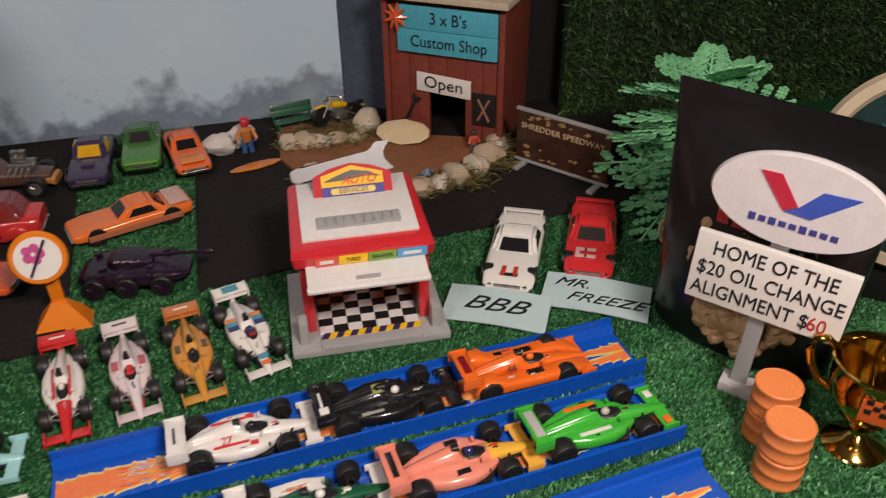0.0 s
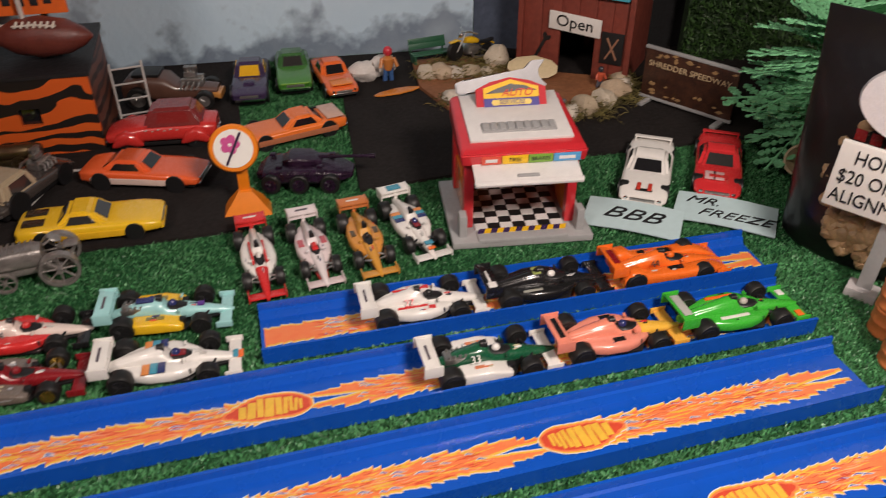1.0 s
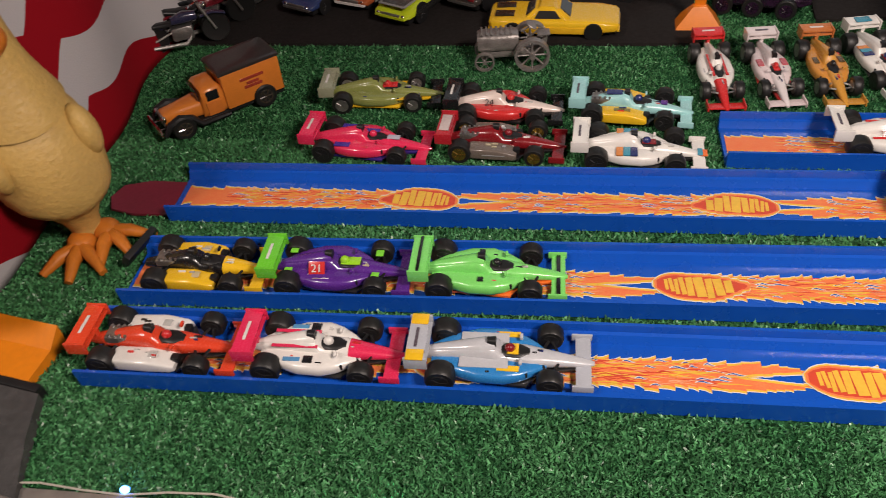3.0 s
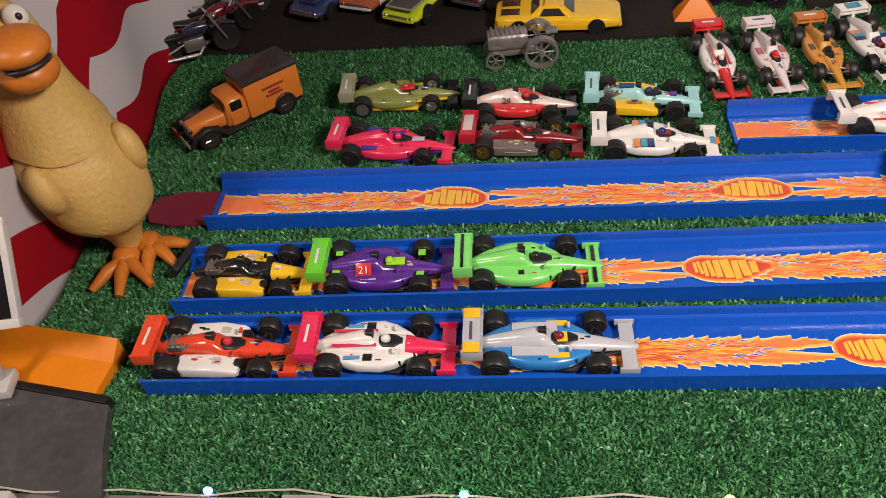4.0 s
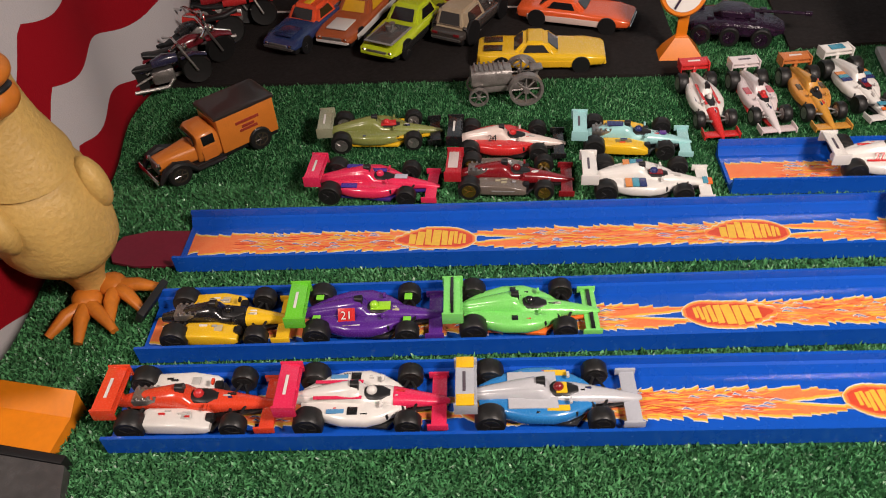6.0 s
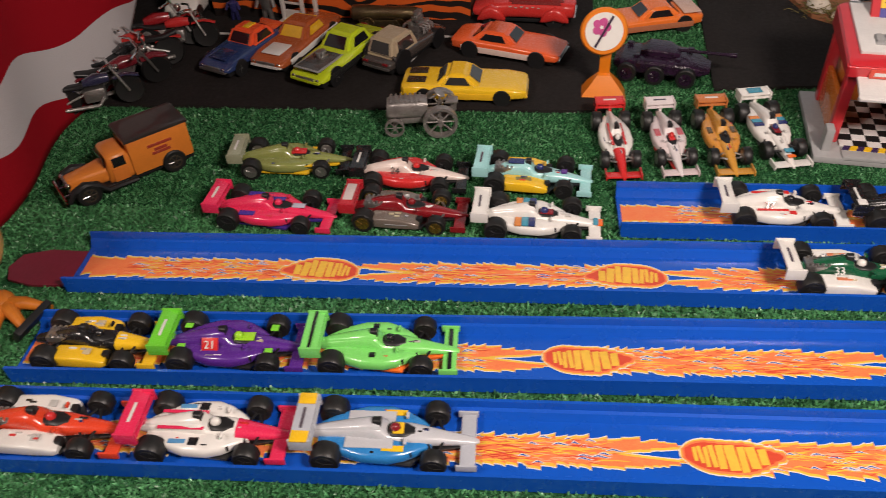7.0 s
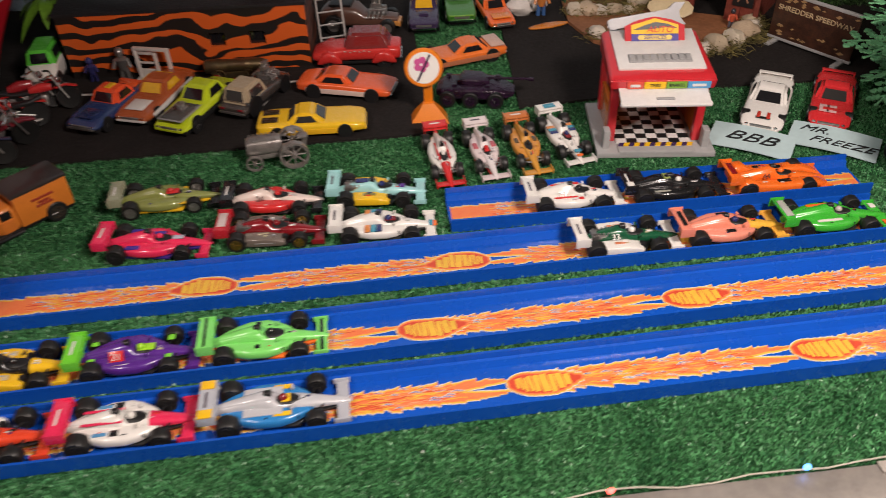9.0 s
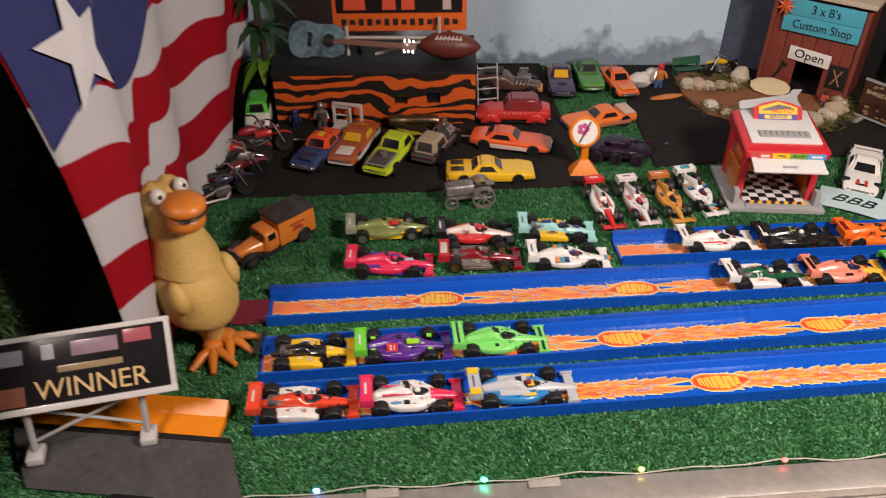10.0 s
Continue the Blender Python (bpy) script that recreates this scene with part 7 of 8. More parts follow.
loft(bm, [[(x, -0.036, 0.001), (x + e * 0.022, -0.081, 0.001), (x + e * 0.023, -0.083, 0.0045), (x + e * 0.010, -0.058, 0.0075), (x, -0.036, 0.0080)] for x, e in ((-0.150, 1.5), (-0.075, 1.2), (0.012, 1))])
part("black_deck", bm, surface("scuffed_black_plastic", (0.090, 0.087, 0.087), 0.28, vary=0.3, scale=30, color2=(0.045, 0.044, 0.044), bump=0.15, bump_scale=200), t, "scuffed black deck", smooth=20)
bm = bmesh.new()
box(bm, (-0.040, -0.0885, 0.004), (0.030, 0.010, 0.008), 0.0015)
part("foot_block", bm, black_plastic, t)

t = thing("winner_billboard", "black winner billboard in a white frame on grey legs", "billboard", pose(-0.215, -0.132, 0.0, 0, 0, 9))
BRD = pose(0, 0, 0.050, 50, 0, 0)
bm = bmesh.new()
box(bm, (-0.070, 0.024, 0), (0.136, 0.046, 0.002), 0.0005)
bp_ = part("board", bm, surface("glossy_black_print", (0.018, 0.016, 0.018), 0.2, vary=0.3, scale=60, coat=0.5), t, m=BRD)
for c, s in (((-0.070, 0.0, 0), (0.144, 0.0045, 0.006)), ((-0.070, 0.048, 0), (0.144, 0.0035, 0.005)), ((0.0, 0.024, 0), (0.0035, 0.048, 0.005)), ((-0.140, 0.024, 0), (0.0035, 0.048, 0.005))):
    bm = bmesh.new()
    box(bm, c, s, 0.0006)
    part("frame_bar", bm, paint((0.58, 0.56, 0.54), 0.4), bp_)
lettering("letters", "WINNER", 0.0185, paint((0.66, 0.46, 0.22)), bp_, pose(-0.052, 0.0115, 0.0014), stretch=1.0)
for x, y, w, h, c in ((-0.052, 0.0245, 0.042, 0.0045, (0.30, 0.22, 0.12)), (-0.108, 0.036, 0.028, 0.010, (0.22, 0.22, 0.26)), (-0.078, 0.037, 0.008, 0.010, (0.45, 0.45, 0.48)), (-0.048, 0.037, 0.030, 0.010, (0.30, 0.20, 0.26)), (-0.020, 0.040, 0.018, 0.009, (0.40, 0.10, 0.12)), (-0.112, 0.010, 0.034, 0.013, (0.20, 0.08, 0.05))):
    bm = bmesh.new()
    box(bm, (x, y, 0.0013), (w, h, 0.0006), 0.0002)
    part("print_block", bm, paint(c), bp_)
for x in (-0.025, -0.100):
    bm = bmesh.new()
    rod(bm, (x, 0.012, 0.058), (x, -0.003, 0.012), 0.0024)
    leg = part("leg", bm, grey_plastic, t)
    bm = bmesh.new()
    box(bm, (x, -0.004, 0.0115), (0.011, 0.015, 0.006), 0.001)
    part("foot", bm, paint((0.58, 0.56, 0.54), 0.4), leg)
bm = bmesh.new()
rod(bm, (-0.025, 0.008, 0.045), (-0.100, 0.000, 0.020), 0.0013)
part("brace", bm, grey_plastic, t)
bm = bmesh.new()
rod(bm, (-0.100, 0.008, 0.045), (-0.025, 0.000, 0.020), 0.0013)
part("brace", bm, grey_plastic, t)

# red connector tongue and black plate at the lane ends
bm = bmesh.new()
prism(bm, [(-0.166, -0.016), (-0.166, 0.014), (-0.195, 0.015), (-0.211, 0.010), (-0.215, -0.001), (-0.210, -0.012), (-0.195, -0.016)], 0.0010, 0.0026)
solo("connector_tongue", bm, surface("dark_red_plastic", (0.20, 0.014, 0.035), 0.4, vary=0.1), "dark red plastic tongue in the lane end", "connector", smooth=0)
t = thing("name_plate", "small black toy plate with silver marks at the lane end", "plate", pose(-0.172, -0.051, 0.006, 0, 0, 77))
bm = bmesh.new()
box(bm, (0, 0, 0.004), (0.026, 0.0040, 0.008), 0.0008, rot=pose(0, 0, 0, 30, 0, 0))
part("plate", bm, black_plastic, t)
for i in range(4):
    bm = bmesh.new()
    box(bm, (-0.009 + i * 0.0058, 0.0023, 0.0042), (0.0030, 0.0005, 0.0050 - 0.001 * (i % 2)), 0.0002, rot=pose(0, 0, 0, 30, 0, 0))
    part("writing_bar", bm, dull_chrome, t)


# ---- right-hand corner ----
FACE = -53
t = thing("oil_sign", "white oval sign over a lettered price board on grey pole", "sign", pose(0.5155, 0.007, 0.001, 0, 2, FACE) @ Matrix.Diagonal((0.98, 1, 1.02, 1)))
bm = bmesh.new()
box(bm, (0, 0, 0.003), (0.019, 0.014, 0.007), 0.0015)
part("foot", bm, paint((0.52, 0.50, 0.50), 0.4), t)
bm = bmesh.new()
box(bm, (0, 0, 0.066), (0.0090, 0.004, 0.120), 0.0008)
part("pole", bm, grey_plastic, t)
bm = bmesh.new()
box(bm, (0.0005, -0.004, 0.0748), (0.081, 0.004, 0.0415), 0.0010)
pb = part("price_board", bm, white_card, t, "white letter board")
inkred = paint((0.45, 0.02, 0.02), 0.5)
for txt, z in (("HOME OF THE", 0.0872), ("$20 OIL CHANGE", 0.0748)):
    lettering("letters", txt, 0.0118, ink, pb, pose(0.001, -0.0062, z, 90, 0, 0), stretch=0.82)
lettering("letters", "ALIGNMENT $", 0.0118, ink, pb, pose(-0.0065, -0.0062, 0.0622, 90, 0, 0), stretch=0.82)
lettering("letters", "60", 0.0118, inkred, pb, pose(0.0285, -0.0062, 0.0622, 90, 0, 0), stretch=0.82)
bm = bmesh.new()
ell = pose(0.002, -0.003, 0.1235, 90, 0, 0)
for v in (0,):
    loft(bm, [[ell @ Vector((r * 0.0425 * math.cos(2 * math.pi * i / 44), r * 0.0240 * math.sin(2 * math.pi * i / 44), z)) for i in range(44)] for r, z in ((0.97, -0.003), (1.0, -0.001), (1.0, 0.001), (0.97, 0.003))])
ov = part("oval_panel", bm, paint((0.74, 0.71, 0.72), 0.35), t, "white oval panel")
bm = bmesh.new()
prism(bm, [(-0.020, 0.0130), (-0.0100, 0.0135), (0.0010, -0.0010), (-0.0055, -0.0045)], 0.0031, 0.0036)
bm.transform(ell)
part("red_chevron", bm, paint((0.55, 0.02, 0.05)), ov, smooth=0)
bm = bmesh.new()
prism(bm, [(0.0012, -0.0012), (0.0100, 0.0095), (0.0270, 0.0105), (0.0080, -0.0055), (-0.0050, -0.0048)], 0.0031, 0.0036)
bm.transform(ell)
part("blue_chevron", bm, paint((0.05, 0.10, 0.50)), ov, smooth=0)
for i in range(9):
    bm = bmesh.new()
    box(bm, (-0.0185 + i * 0.0049, -0.0118, 0.0033), (0.0034, 0.0040 if i in (0, 2, 5) else 0.0030, 0.0005), 0.0001)
    bm.transform(ell)
    part("writing_bar", bm, paint((0.05, 0.05, 0.25)), ov)

# snack pouch
t = thing("snack_pouch", "black stand-up snack pouch with a clear window full of peanuts", "pouch", pose(0.541, 0.050, 0.001, 0, 0, -62) @ Matrix.Diagonal((1.10, 1.10, 1.03, 1)))
pw, ph = 0.112, 0.150
foil = surface("black_foil", (0.010, 0.010, 0.011), 0.3, vary=0.2, scale=30, bump=0.4, bump_scale=60, coat=0.2)
rings = []
for z, hw, th in ((0, 0.046, 0.019), (0.004, 0.049, 0.022), (0.03, 0.051, 0.021), (0.07, 0.053, 0.016), (0.105, 0.055, 0.009), (0.128, 0.056, 0.003), (0.132, 0.0565, 0.0012), (ph, 0.058, 0.0010)):
    rings.append([(0.006 + hw * math.copysign(abs(math.cos(a)) ** 0.7, math.cos(a)), th * math.sin(a) * (1 + 0.12 * noise.noise(Vector((a * 2, z * 50, 0)))), z) for a in [2 * math.pi * i / 40 for i in range(40)]])
bm = bmesh.new()
loft(bm, rings)
pouch = part("pouch_body", bm, foil, t, smooth=60)


def front_y(x, z):
    th = 0.022 if z < 0.03 else max(0.0012, 0.0215 - (z - 0.03) * 0.19)
    u = min(1.0, abs(x - 0.006) / 0.052)
    return -th * math.sqrt(max(0, 1 - u ** 2.6))


nut_mat = surface("peanut", (0.58, 0.38, 0.20), 0.5, vary=0.2, scale=200, bump=0.2, island=0.2)
rn = random.Random(2)
bm = bmesh.new()
for i in range(330):
    a, r = rn.uniform(0, 6.283), math.sqrt(rn.random())
    x, z = 0.010 + 0.029 * r * math.cos(a), 0.058 + 0.048 * r * math.sin(a)
    lathe(bm, [(0.0014, -0.0070), (0.0042, -0.0056), (0.0048, -0.0026), (0.0041, 0.0), (0.0048, 0.0028), (0.0040, 0.0058), (0.0012, 0.0070)], 10, m=pose(x, front_y(x, z) + 0.0030, z, rn.uniform(0, 180), rn.uniform(0, 180), 0))
nuts = part("peanut_fill", bm, nut_mat, t, "tan peanuts behind the pouch window")
tagged(nuts, kind="stuff")
# printed label between window halves
bm = bmesh.new()
g = [[(0.012 + 0.034 * math.cos(math.pi * i / 24), 0.050 + 0.046 * math.sin(math.pi * i / 24)) for i in range(25)]]
pts = g[0]
lv = [bm.verts.new((x, front_y(x, z) - 0.0042, z)) for x, z in pts]
cv = bm.verts.new((0.012, front_y(0.012, 0.05) - 0.0042, 0.050))
for a, b in zip(lv, lv[1:]):
    bm.faces.new((cv, a, b))
part("pouch_label", bm, surface("label_black", (0.02, 0.012, 0.012), 0.35, vary=0.2), t, "black rounded label")
bm = bmesh.new()
for i in range(5):
    box(bm, (-0.010 + i * 0.0085, front_y(0.0, 0.088) - 0.0052, 0.0855), (0.0062, 0.0006, 0.0070), 0.0002)
part("writing_bar", bm, paint((0.50, 0.03, 0.03)), t)

# orange barrels
def barrel(m, label):
    t = thing("toy_barrel", label, "toy barrel", m @ Matrix.Diagonal((0.80, 0.80, 0.72, 1)), "orange barrels")
    orb = MATS.setdefault("barrel", surface("matte_orange_plastic", (0.78, 0.24, 0.07), 0.5, vary=0.08, scale=60))
    bm = bmesh.new()
    lathe(bm, [(0.0142, 0), (0.0150, 0.001), (0.0150, 0.003), (0.0146, 0.0040), (0.0146, 0.0112), (0.0150, 0.0118), (0.0150, 0.0136), (0.0146, 0.0142), (0.0146, 0.0216), (0.0150, 0.0224), (0.0150, 0.0246), (0.0142, 0.0254), (0.0138, 0.0248)], 32)
    part("drum", bm, orb, t)
    bm = bmesh.new()
    lathe(bm, [(0.0132, 0.0240), (0.0132, 0.0250)], 28)
    part("drum_lid", bm, orb, t)


barrel(pose(0.4945, -0.0520, 0.001), "matte orange toy barrel standing on turf")
barrel(pose(0.4948, -0.0514, 0.0194, 0, 0, 30), "matte orange toy barrel stacked on another")
barrel(pose(0.5080, -0.0270, 0.001), "matte orange toy barrel standing on turf")
barrel(pose(0.5080, -0.0273, 0.0194, 0, 0, 50), "matte orange toy barrel stacked on another")

# gold cup
gold = surface("gold_plating", (0.80, 0.52, 0.12), 0.10, 1.0, 0.1, 60)
t = thing("trophy_cup", "shiny gold trophy cup with two scrolled handles, on turf", "trophy", pose(0.5460, -0.0500, 0.001) @ Matrix.Diagonal((0.76, 0.76, 0.76, 1)))
bm = bmesh.new()
lathe(bm, [(0.0210, 0), (0.0215, 0.002), (0.0190, 0.005), (0.0100, 0.0085), (0.0050, 0.0130), (0.0045, 0.0180), (0.0080, 0.0200), (0.0050, 0.0220), (0.0090, 0.0270), (0.0205, 0.0350), (0.0270, 0.0480), (0.0285, 0.0600), (0.0290, 0.0720), (0.0315, 0.0760), (0.0300, 0.0765), (0.0270, 0.0720), (0.0260, 0.0560), (0.0180, 0.0380), (0.0010, 0.0330)], 40)
part("cup", bm, gold, t)
for s in (-1, 1):
    bm = bmesh.new()
    d = radians(127)
    path = []
    for r, z in ((0.0275, 0.0740), (0.0350, 0.0800), (0.0420, 0.0770), (0.0440, 0.0680), (0.0410, 0.0560), (0.0340, 0.0450), (0.0250, 0.0400), (0.0200, 0.0370)):
        path.append((s * r * math.cos(d), s * r * math.sin(d), z))
    tube(bm, path, [0.0022, 0.0028, 0.0032, 0.0030, 0.0028, 0.0026, 0.0022, 0.0018], 10)
    part("handle", bm, gold, t)
bm = bmesh.new()
cpos = Vector((-0.72, -0.69, 0)) * 0.0285
box(bm, (cpos.x, cpos.y, 0.0560), (0.018, 0.0012, 0.018), 0.0004, rot=pose(0, 0, 0, 0, 0, -46))
part("badge", bm, paint((0.55, 0.10, 0.02)), t, "orange and black checkered badge")
for i in range(3):
    for j in range(3):
        if (i + j) % 2 == 0:
            bm = bmesh.new()
            q = Vector((-0.72, -0.69, 0)) * 0.0294 + Vector((0.69, -0.72, 0)) * (i - 1) * 0.0045
            box(bm, (q.x, q.y, 0.0600 + (j - 1) * 0.0038), (0.0040, 0.0010, 0.0034), 0.0001, rot=pose(0, 0, 0, 0, 0, -46))
            part("badge_check", bm, black_plastic, t)

# round decorated plaque behind the pouch
t = thing("round_plaque", "round dark plaque with leaf and flame print in a cream ring", "plaque", pose(0.662, 0.048, 0.001, 0, 0, -50) @ Matrix.Diagonal((0.92, 0.92, 0.92, 1)))
cr = pose(0, 0, 0.100, 78, 0, 0)
bm = bmesh.new()
lathe(bm, [(0.058, -0.006), (0.067, -0.006), (0.070, 0.0), (0.067, 0.006), (0.060, 0.006), (0.057, 0.002)], 56, m=cr)
ring_ = part("rim", bm, surface("cream_ring", (0.58, 0.48, 0.34), 0.4, vary=0.1, scale=40), t, "cream outer ring")
bm = bmesh.new()
lathe(bm, [(0.0575, -0.004), (0.0575, 0.0064)], 56, m=cr)
face = part("face", bm, surface("dark_print", (0.02, 0.05, 0.05), 0.25, vary=0.3, scale=40, coat=0.4), t, "glossy dark teal face")
for k in range(7):
    bm = bmesh.new()
    a = radians(90 + (k - 3) * 24)
    frond_pts = []
    for i in range(7):
        s_ = i / 6
        w = 0.0035 * math.sin(math.pi * s_)
        frond_pts.append((s_, w))
    out = [(-0.022 + 0.026 * s_ * math.cos(a) - w * math.sin(a), 0.004 + 0.026 * s_ * math.sin(a) + w * math.cos(a)) for s_, w in frond_pts] + [(-0.022 + 0.026 * s_ * math.cos(a) + w * math.sin(a), 0.004 + 0.026 * s_ * math.sin(a) - w * math.cos(a)) for s_, w in frond_pts[-2:0:-1]]
    prism(bm, out, 0.0066, 0.0072 + k * 0.00005)
    bm.transform(cr)
    part("leaf_shape", bm, paint((0.02, 0.12, 0.12)), face, smooth=0)
for k in range(5):
    bm = bmesh.new()
    x = 0.006 + k * 0.009
    prism(bm, [(x, -0.030), (x + 0.009, -0.028), (x + 0.010, 0.000), (x + 0.014, 0.028 - 0.006 * k), (x + 0.003, 0.010), (x - 0.001, -0.008)], 0.0066, 0.0071 + k * 0.00005)
    bm.transform(cr)
    part("flame_shape", bm, paint((0.62, 0.14, 0.02)), face, smooth=0)
bm = bmesh.new()
box(bm, (0, 0.004, 0.016), (0.060, 0.030, 0.032), 0.003)
part("stand", bm, black_plastic, t)

# toy tree with flat branching leaves
mint = surface("mint_plastic_leaf", (0.21, 0.56, 0.28), 0.45, vary=0.15, scale=60, island=0.12)
TREE = pose(0.592, 0.172, 0.0) @ Matrix.Diagonal((0.74, 0.74, 0.74, 1))


def spray(bm, m, n=7, length=0.05, flip=1):
    """A flat plastic spray: stem with paired side twigs that end in round lobes."""
    def blade(p, q, w):
        p, q = Vector(p), Vector(q)
        d = (q - p).normalized()
        s = Vector((-d.y, d.x, 0)) * w
        z = Vector((0, 0, 0.0007))
        loft(bm, [[m @ (v - z) for v in (p - s, p + s, q + s, q - s)], [m @ (v + z) for v in (p - s, p + s, q + s, q - s)]])

    def lobe(c, r):
        pts = [Vector((c[0] + r * math.cos(k * 1.0472), c[1] + r * math.sin(k * 1.0472), c[2])) for k in range(6)]
        z = Vector((0, 0, 0.0008))
        loft(bm, [[m @ (v - z) for v in pts], [m @ (v + z) for v in pts]])
    sag = lambda x: -0.10 * x * x / length
    for i in range(n):
        x0, x1 = length * i / n, length * (i + 1) / n
        blade((x0, 0, sag(x0)), (x1, 0, sag(x1)), 0.0011)
        k = length * 0.50 * (1 - 0.66 * i / n)
        for s in (-1, 1):
            a = radians(52) * s
            px, py = x0 + k * math.cos(a), k * math.sin(a)
            blade((x0, 0, sag(x0)), (px, py, sag(x0)), 0.0010)
            for j in (0.35, 0.6, 0.85):
                bx, by = x0 + k * j * math.cos(a), k * j * math.sin(a)
                for s2 in (-1, 1):
                    b = a + s2 * radians(55)
                    lobe((bx + 0.0032 * math.cos(b), by + 0.0032 * math.sin(b), sag(x0)), 0.0024)
            lobe((px, py, sag(x0)), 0.0030)
    lobe((length, 0, sag(length)), 0.0026)


t = thing("toy_tree", "plastic toy tree with flat mint-green branching leaves and brown trunk", "tree", TREE)
bm = bmesh.new()
tube(bm, [(-0.012, -0.012, 0), (-0.010, -0.010, 0.012), (-0.004, -0.004, 0.040), (0.0, 0.0, 0.075), (0.003, 0.002, 0.11), (0.004, 0.002, 0.145)], [0.016, 0.010, 0.0075, 0.006, 0.0045, 0.003], 12)
part("trunk", bm, surface("brown_plastic_bark", (0.09, 0.03, 0.02), 0.6, vary=0.3, scale=80, bump=0.5, bump_scale=250), t, "brown moulded trunk")
rt = random.Random(4)
k = 0
for z, n, ln, lift in ((0.046, 7, 0.075, -14), (0.070, 9, 0.085, -6), (0.095, 10, 0.085, 0), (0.118, 9, 0.080, 6), (0.138, 8, 0.070, 14), (0.150, 6, 0.05, 30)):
    for i in range(n):
        a = 360 * i / n + 23 * k + rt.uniform(-10, 10)
        bm = bmesh.new()
        spray(bm, pose(0.002, 0.001, z + rt.uniform(-0.006, 0.006), 0, -lift + rt.uniform(-8, 8), a) @ pose(0.004, 0, 0, rt.uniform(-25, 25), 0, 0), 5, ln * rt.uniform(0.85, 1.1))
        part("leaf_spray", bm, mint, t, smooth=0)
    k += 1
# hollow stub
bm = bmesh.new()
lathe(bm, [(0.0085, 0), (0.0100, 0.002), (0.0110, 0.014), (0.0118, 0.026), (0.0100, 0.026), (0.0085, 0.012), (0.001, 0.010)], 24)
solo("hollow_stub", bm, surface("cream_bark", (0.45, 0.36, 0.22), 0.6, vary=0.2, scale=70, bump=0.3), "cream hollow stub lying by the tree", "stub", pose(0.5769, 0.1417, 0.012, 62, 0, -72))

# ---- hedge panels of upright turf ----
def blades(name, n, rng_seed, place, material, label, category, h=0.0045, w=0.0006, lean=0.55):
    """Many bent grass blades as one mass; place gives roots and up directions."""
    r = np.random.RandomState(rng_seed)
    P, U = place(r, n)
    n = len(P)
    U = U + r.normal(0, lean, (n, 3))
    U /= np.linalg.norm(U, axis=1)[:, None]
    S = np.cross(U, r.normal(0, 1, (n, 3)))
    S /= np.linalg.norm(S, axis=1)[:, None]
    hh = h * r.uniform(0.6, 1.25, n)[:, None]
    ww = w * r.uniform(0.7, 1.4, n)[:, None]
    bend = np.cross(S, U) * hh * r.uniform(-0.5, 0.5, n)[:, None]
    V = np.stack([P - S * ww, P + S * ww, P + U * hh * 0.6 + S * ww * 0.8, P + U * hh * 0.6 - S * ww * 0.8, P + U * hh + bend], 1).reshape(-1, 3)
    k = np.arange(n)[:, None] * 5
    Q = (k + np.array([0, 1, 2, 3])).ravel()
    T = (k + np.array([3, 2, 4])).ravel()
    me = bpy.data.meshes.new(name)
    me.vertices.add(len(V))
    me.vertices.foreach_set("co", V.astype(np.float32).ravel())
    loops = np.concatenate([Q, T]).astype(np.int32)
    me.loops.add(len(loops))
    me.loops.foreach_set("vertex_index", loops)
    me.polygons.add(2 * n)
    starts = np.concatenate([np.arange(n) * 4, 4 * n + np.arange(n) * 3]).astype(np.int32)
    me.polygons.foreach_set("loop_start", starts)
    me.update(calc_edges=True)
    me.validate()
    me.materials.append(material)
    return tagged(new(name, me), label, category, kind="stuff")


hedge_back = surface("hedge_backing", (0.02, 0.05, 0.015), 0.9, vary=0.3, scale=30, bump=0.8, bump_scale=400)


def hedge(a, b, height, n, seed, label, low=0.0):
    a, b = Vector((*a, 0)), Vector((*b, 0))
    d = b - a
    nrm = Vector((d.y, -d.x, 0)).normalized()
    bk = nrm * -0.012
    sheet("hedge_wall", [(a.x, a.y), (b.x, b.y), (b.x + bk.x, b.y + bk.y), (a.x + bk.x, a.y + bk.y)], low, height, hedge_back, label, "hedge")

    def place(r, n):
        u, z = r.uniform(0, 1, n), r.uniform(low + 0.002, height, n)
        P = np.stack([a.x + d.x * u, a.y + d.y * u, z], 1)
        return P, np.tile(np.array([nrm.x, nrm.y, -0.25]), (n, 1))
    blades("hedge_leaves", n, seed, place, hedge_blade, "short green artificial hedge leaves on the panel", "hedge", 0.008, 0.0009)


hedge((0.598, 0.385), (1.05, 0.30), 0.50, 52000, 31, "upright panel of artificial green hedge behind the tree")
hedge((-0.345, -0.195), (-0.345, 0.56), 0.50, 60000, 32, "upright panel of artificial green hedge beside the flag")
sheet("wall_side", [(1.05, -0.2), (1.06, -0.2), (1.06, 0.31), (1.05, 0.31)], 0, 0.5, hedge_back, "dark green panel closing the display", "panel")

# ---- turf blades ----
KEEP_OUT = []
for nm, xl, yl, xr, yr in TRACKS:
    a = math.atan2(yr - yl, xr - xl)
    KEEP_OUT.append((xl, yl, math.cos(a), math.sin(a), math.hypot(xr - xl, yr - yl), TRACK_W))
KEEP_OUT.append((-0.215, -0.016, 1.0, 0.0, 0.05, 0.031))
ga = radians(-8)
KEEP_OUT.append((0.2835, 0.1215, math.cos(ga), math.sin(ga), 0.097, 0.084))


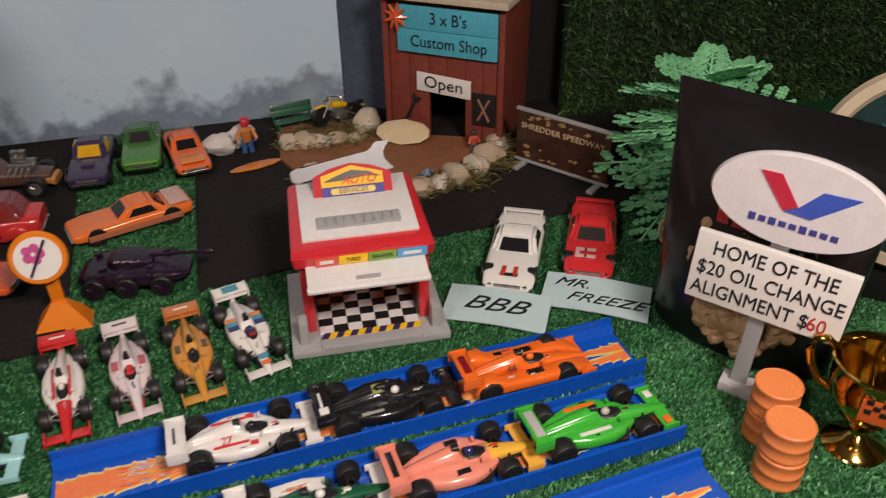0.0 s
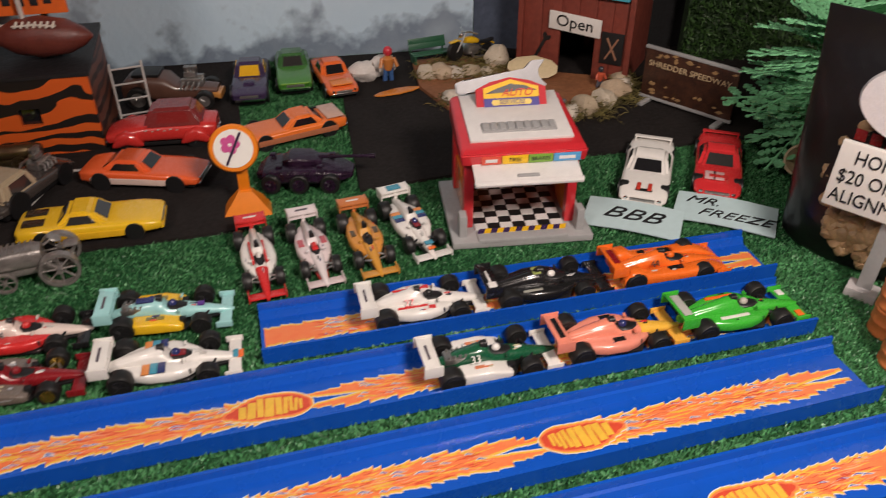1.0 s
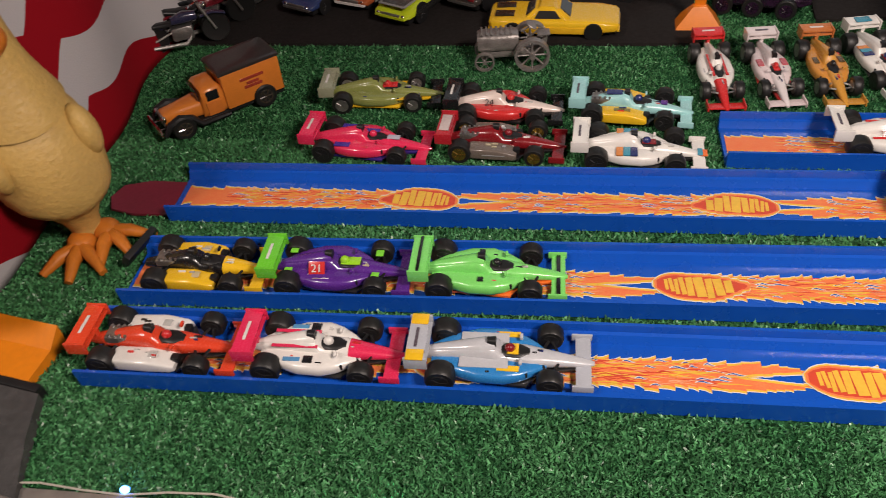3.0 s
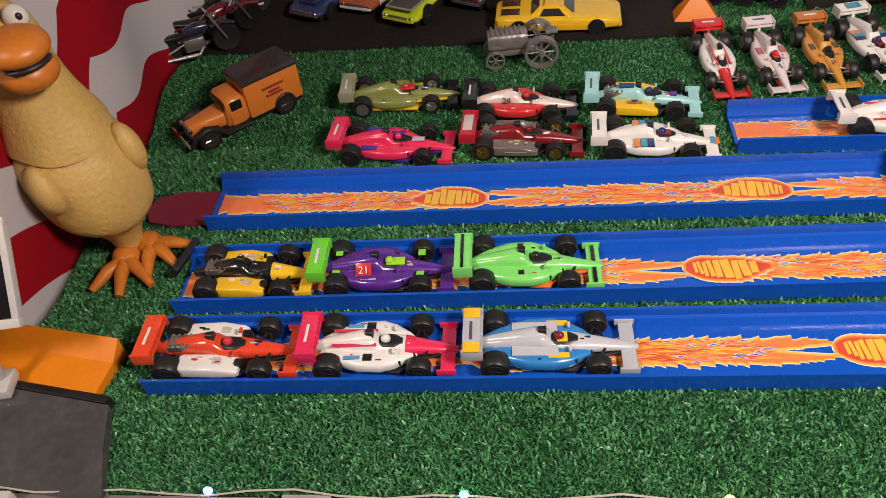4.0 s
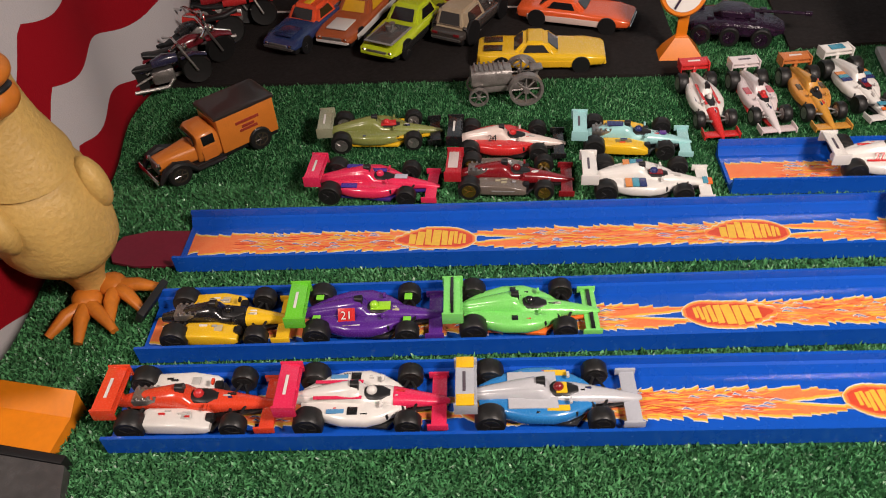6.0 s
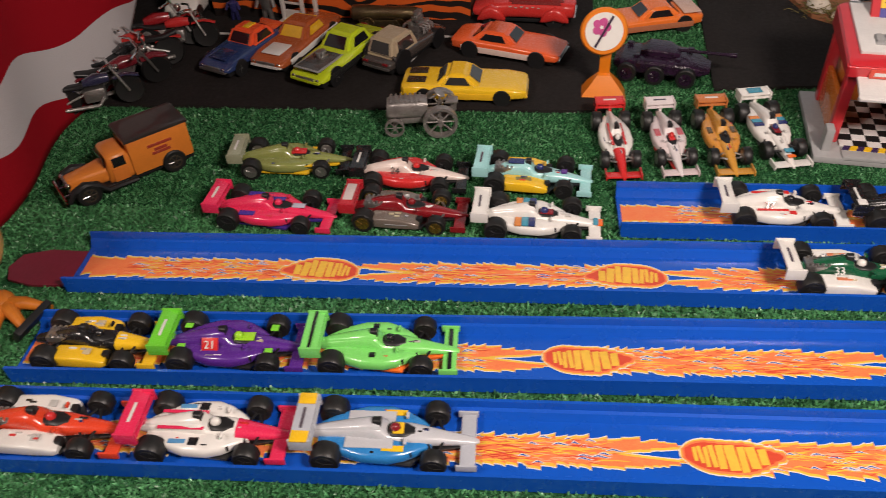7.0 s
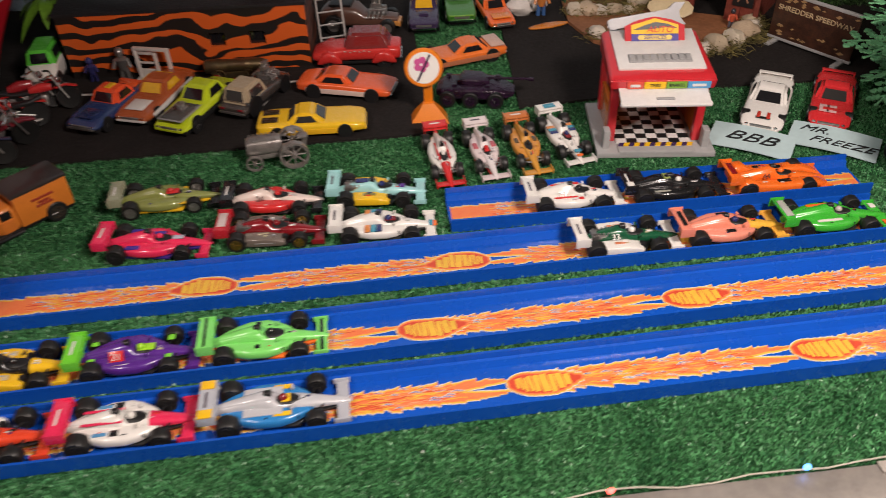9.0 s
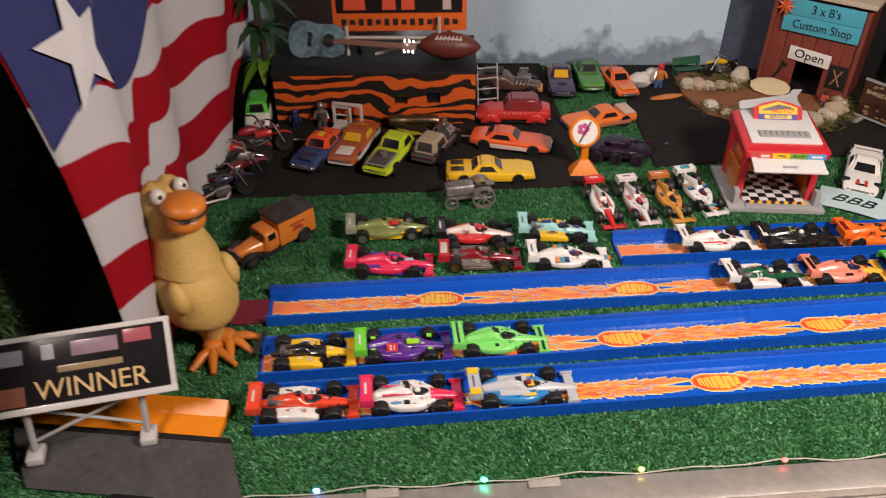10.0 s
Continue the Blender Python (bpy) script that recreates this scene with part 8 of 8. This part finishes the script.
def inside_poly(px, py, poly):
    res = np.zeros(len(px), bool)
    for (x0, y0), (x1, y1) in zip(poly, poly[1:] + poly[:1]):
        c = ((y0 > py) != (y1 > py)) & (px < (x1 - x0) * (py - y0) / (y1 - y0 + 1e-12) + x0)
        res ^= c
    return res


def turf_place(x0, x1, y0, y1):
    def place(r, n):
        x, y = r.uniform(x0, x1, n), r.uniform(y0, y1, n)
        ok = ~(inside_poly(x, y, MAT_L) | inside_poly(x, y, ROAD_R))
        for ox, oy, c, s, L_, W_ in KEEP_OUT:
            u, v = (x - ox) * c + (y - oy) * s, -(x - ox) * s + (y - oy) * c
            ok &= ~((u > -0.001) & (u < L_ + 0.001) & (v > -0.0012) & (v < W_ + 0.0012))
        P = np.stack([x, y, np.zeros(n)], 1)[ok]
        return P, np.tile(np.array([0.0, -0.15, 1.0]), (len(P), 1))
    return place


blades("turf", 420000, 41, turf_place(-0.36, 0.72, -0.191, 0.06), turf_blade, "short green artificial grass blades", "turf", 0.0034, 0.00055, 0.95)
blades("turf", 390000, 42, turf_place(-0.36, 0.80, 0.06, 0.54), turf_blade, "short green artificial grass blades", "turf", 0.0025, 0.00032, 0.6)

# ---- string of little lights along the edge ----
t = thing("light_string", "thin clear wire with tiny coloured lights along the table edge", "light string")
wire = [(-0.40 + 0.02 * i, -0.1925 + 0.0016 * math.sin(i * 1.7), 0.0045 + 0.0015 * math.sin(i * 0.9)) for i in range(60)]
bm = bmesh.new()
tube(bm, wire, 0.0005, 6)
part("wire", bm, surface("clear_wire", (0.5, 0.47, 0.40), 0.3, vary=0.1), t)
for x, c in ((-0.232, (1.0, 0.08, 0.10)), (-0.119, (0.08, 0.25, 1.0)), (-0.006, (0.05, 1.0, 0.55)), (0.103, (1.0, 0.75, 0.15)), (0.205, (1.0, 0.10, 0.08)), (0.31, (0.1, 0.3, 1.0)), (0.42, (0.1, 1.0, 0.5))):
    bm = bmesh.new()
    ball(bm, (x, -0.1925, 0.0062), (0.0022, 0.0017, 0.0017), 10)
    part("bulb", bm, surface("lit_bulb", c, 0.3, emit=14.0 if x < 0.05 else 4.0), t, "tiny lit coloured bulb")
tape = surface("clear_tape", (0.40, 0.37, 0.33), 0.22, vary=0.15)
for x in (-0.075, 0.035, 0.36):
    bm = bmesh.new()
    box(bm, (x, -0.1958, 0.0030), (0.022, 0.007, 0.0010), 0.0001, rot=None)
    solo("tape_piece", bm, tape, "piece of clear tape holding the light wire", "tape")

# latch at the table corner
t = thing("table_latch", "white plate with a small metal latch at the table corner", "latch", pose(-0.245, -0.2125, 0.0, 0, 0, 3))
bm = bmesh.new()
box(bm, (0, 0, 0.006), (0.075, 0.030, 0.008), 0.0012)
part("plate", bm, paint((0.60, 0.56, 0.52), 0.45), t)
bm = bmesh.new()
lathe(bm, [(0.0045, 0.0095), (0.0050, 0.0110), (0.0030, 0.0125)], 18, m=pose(0.012, 0.004, 0))
part("latch_knob", bm, chrome, t)
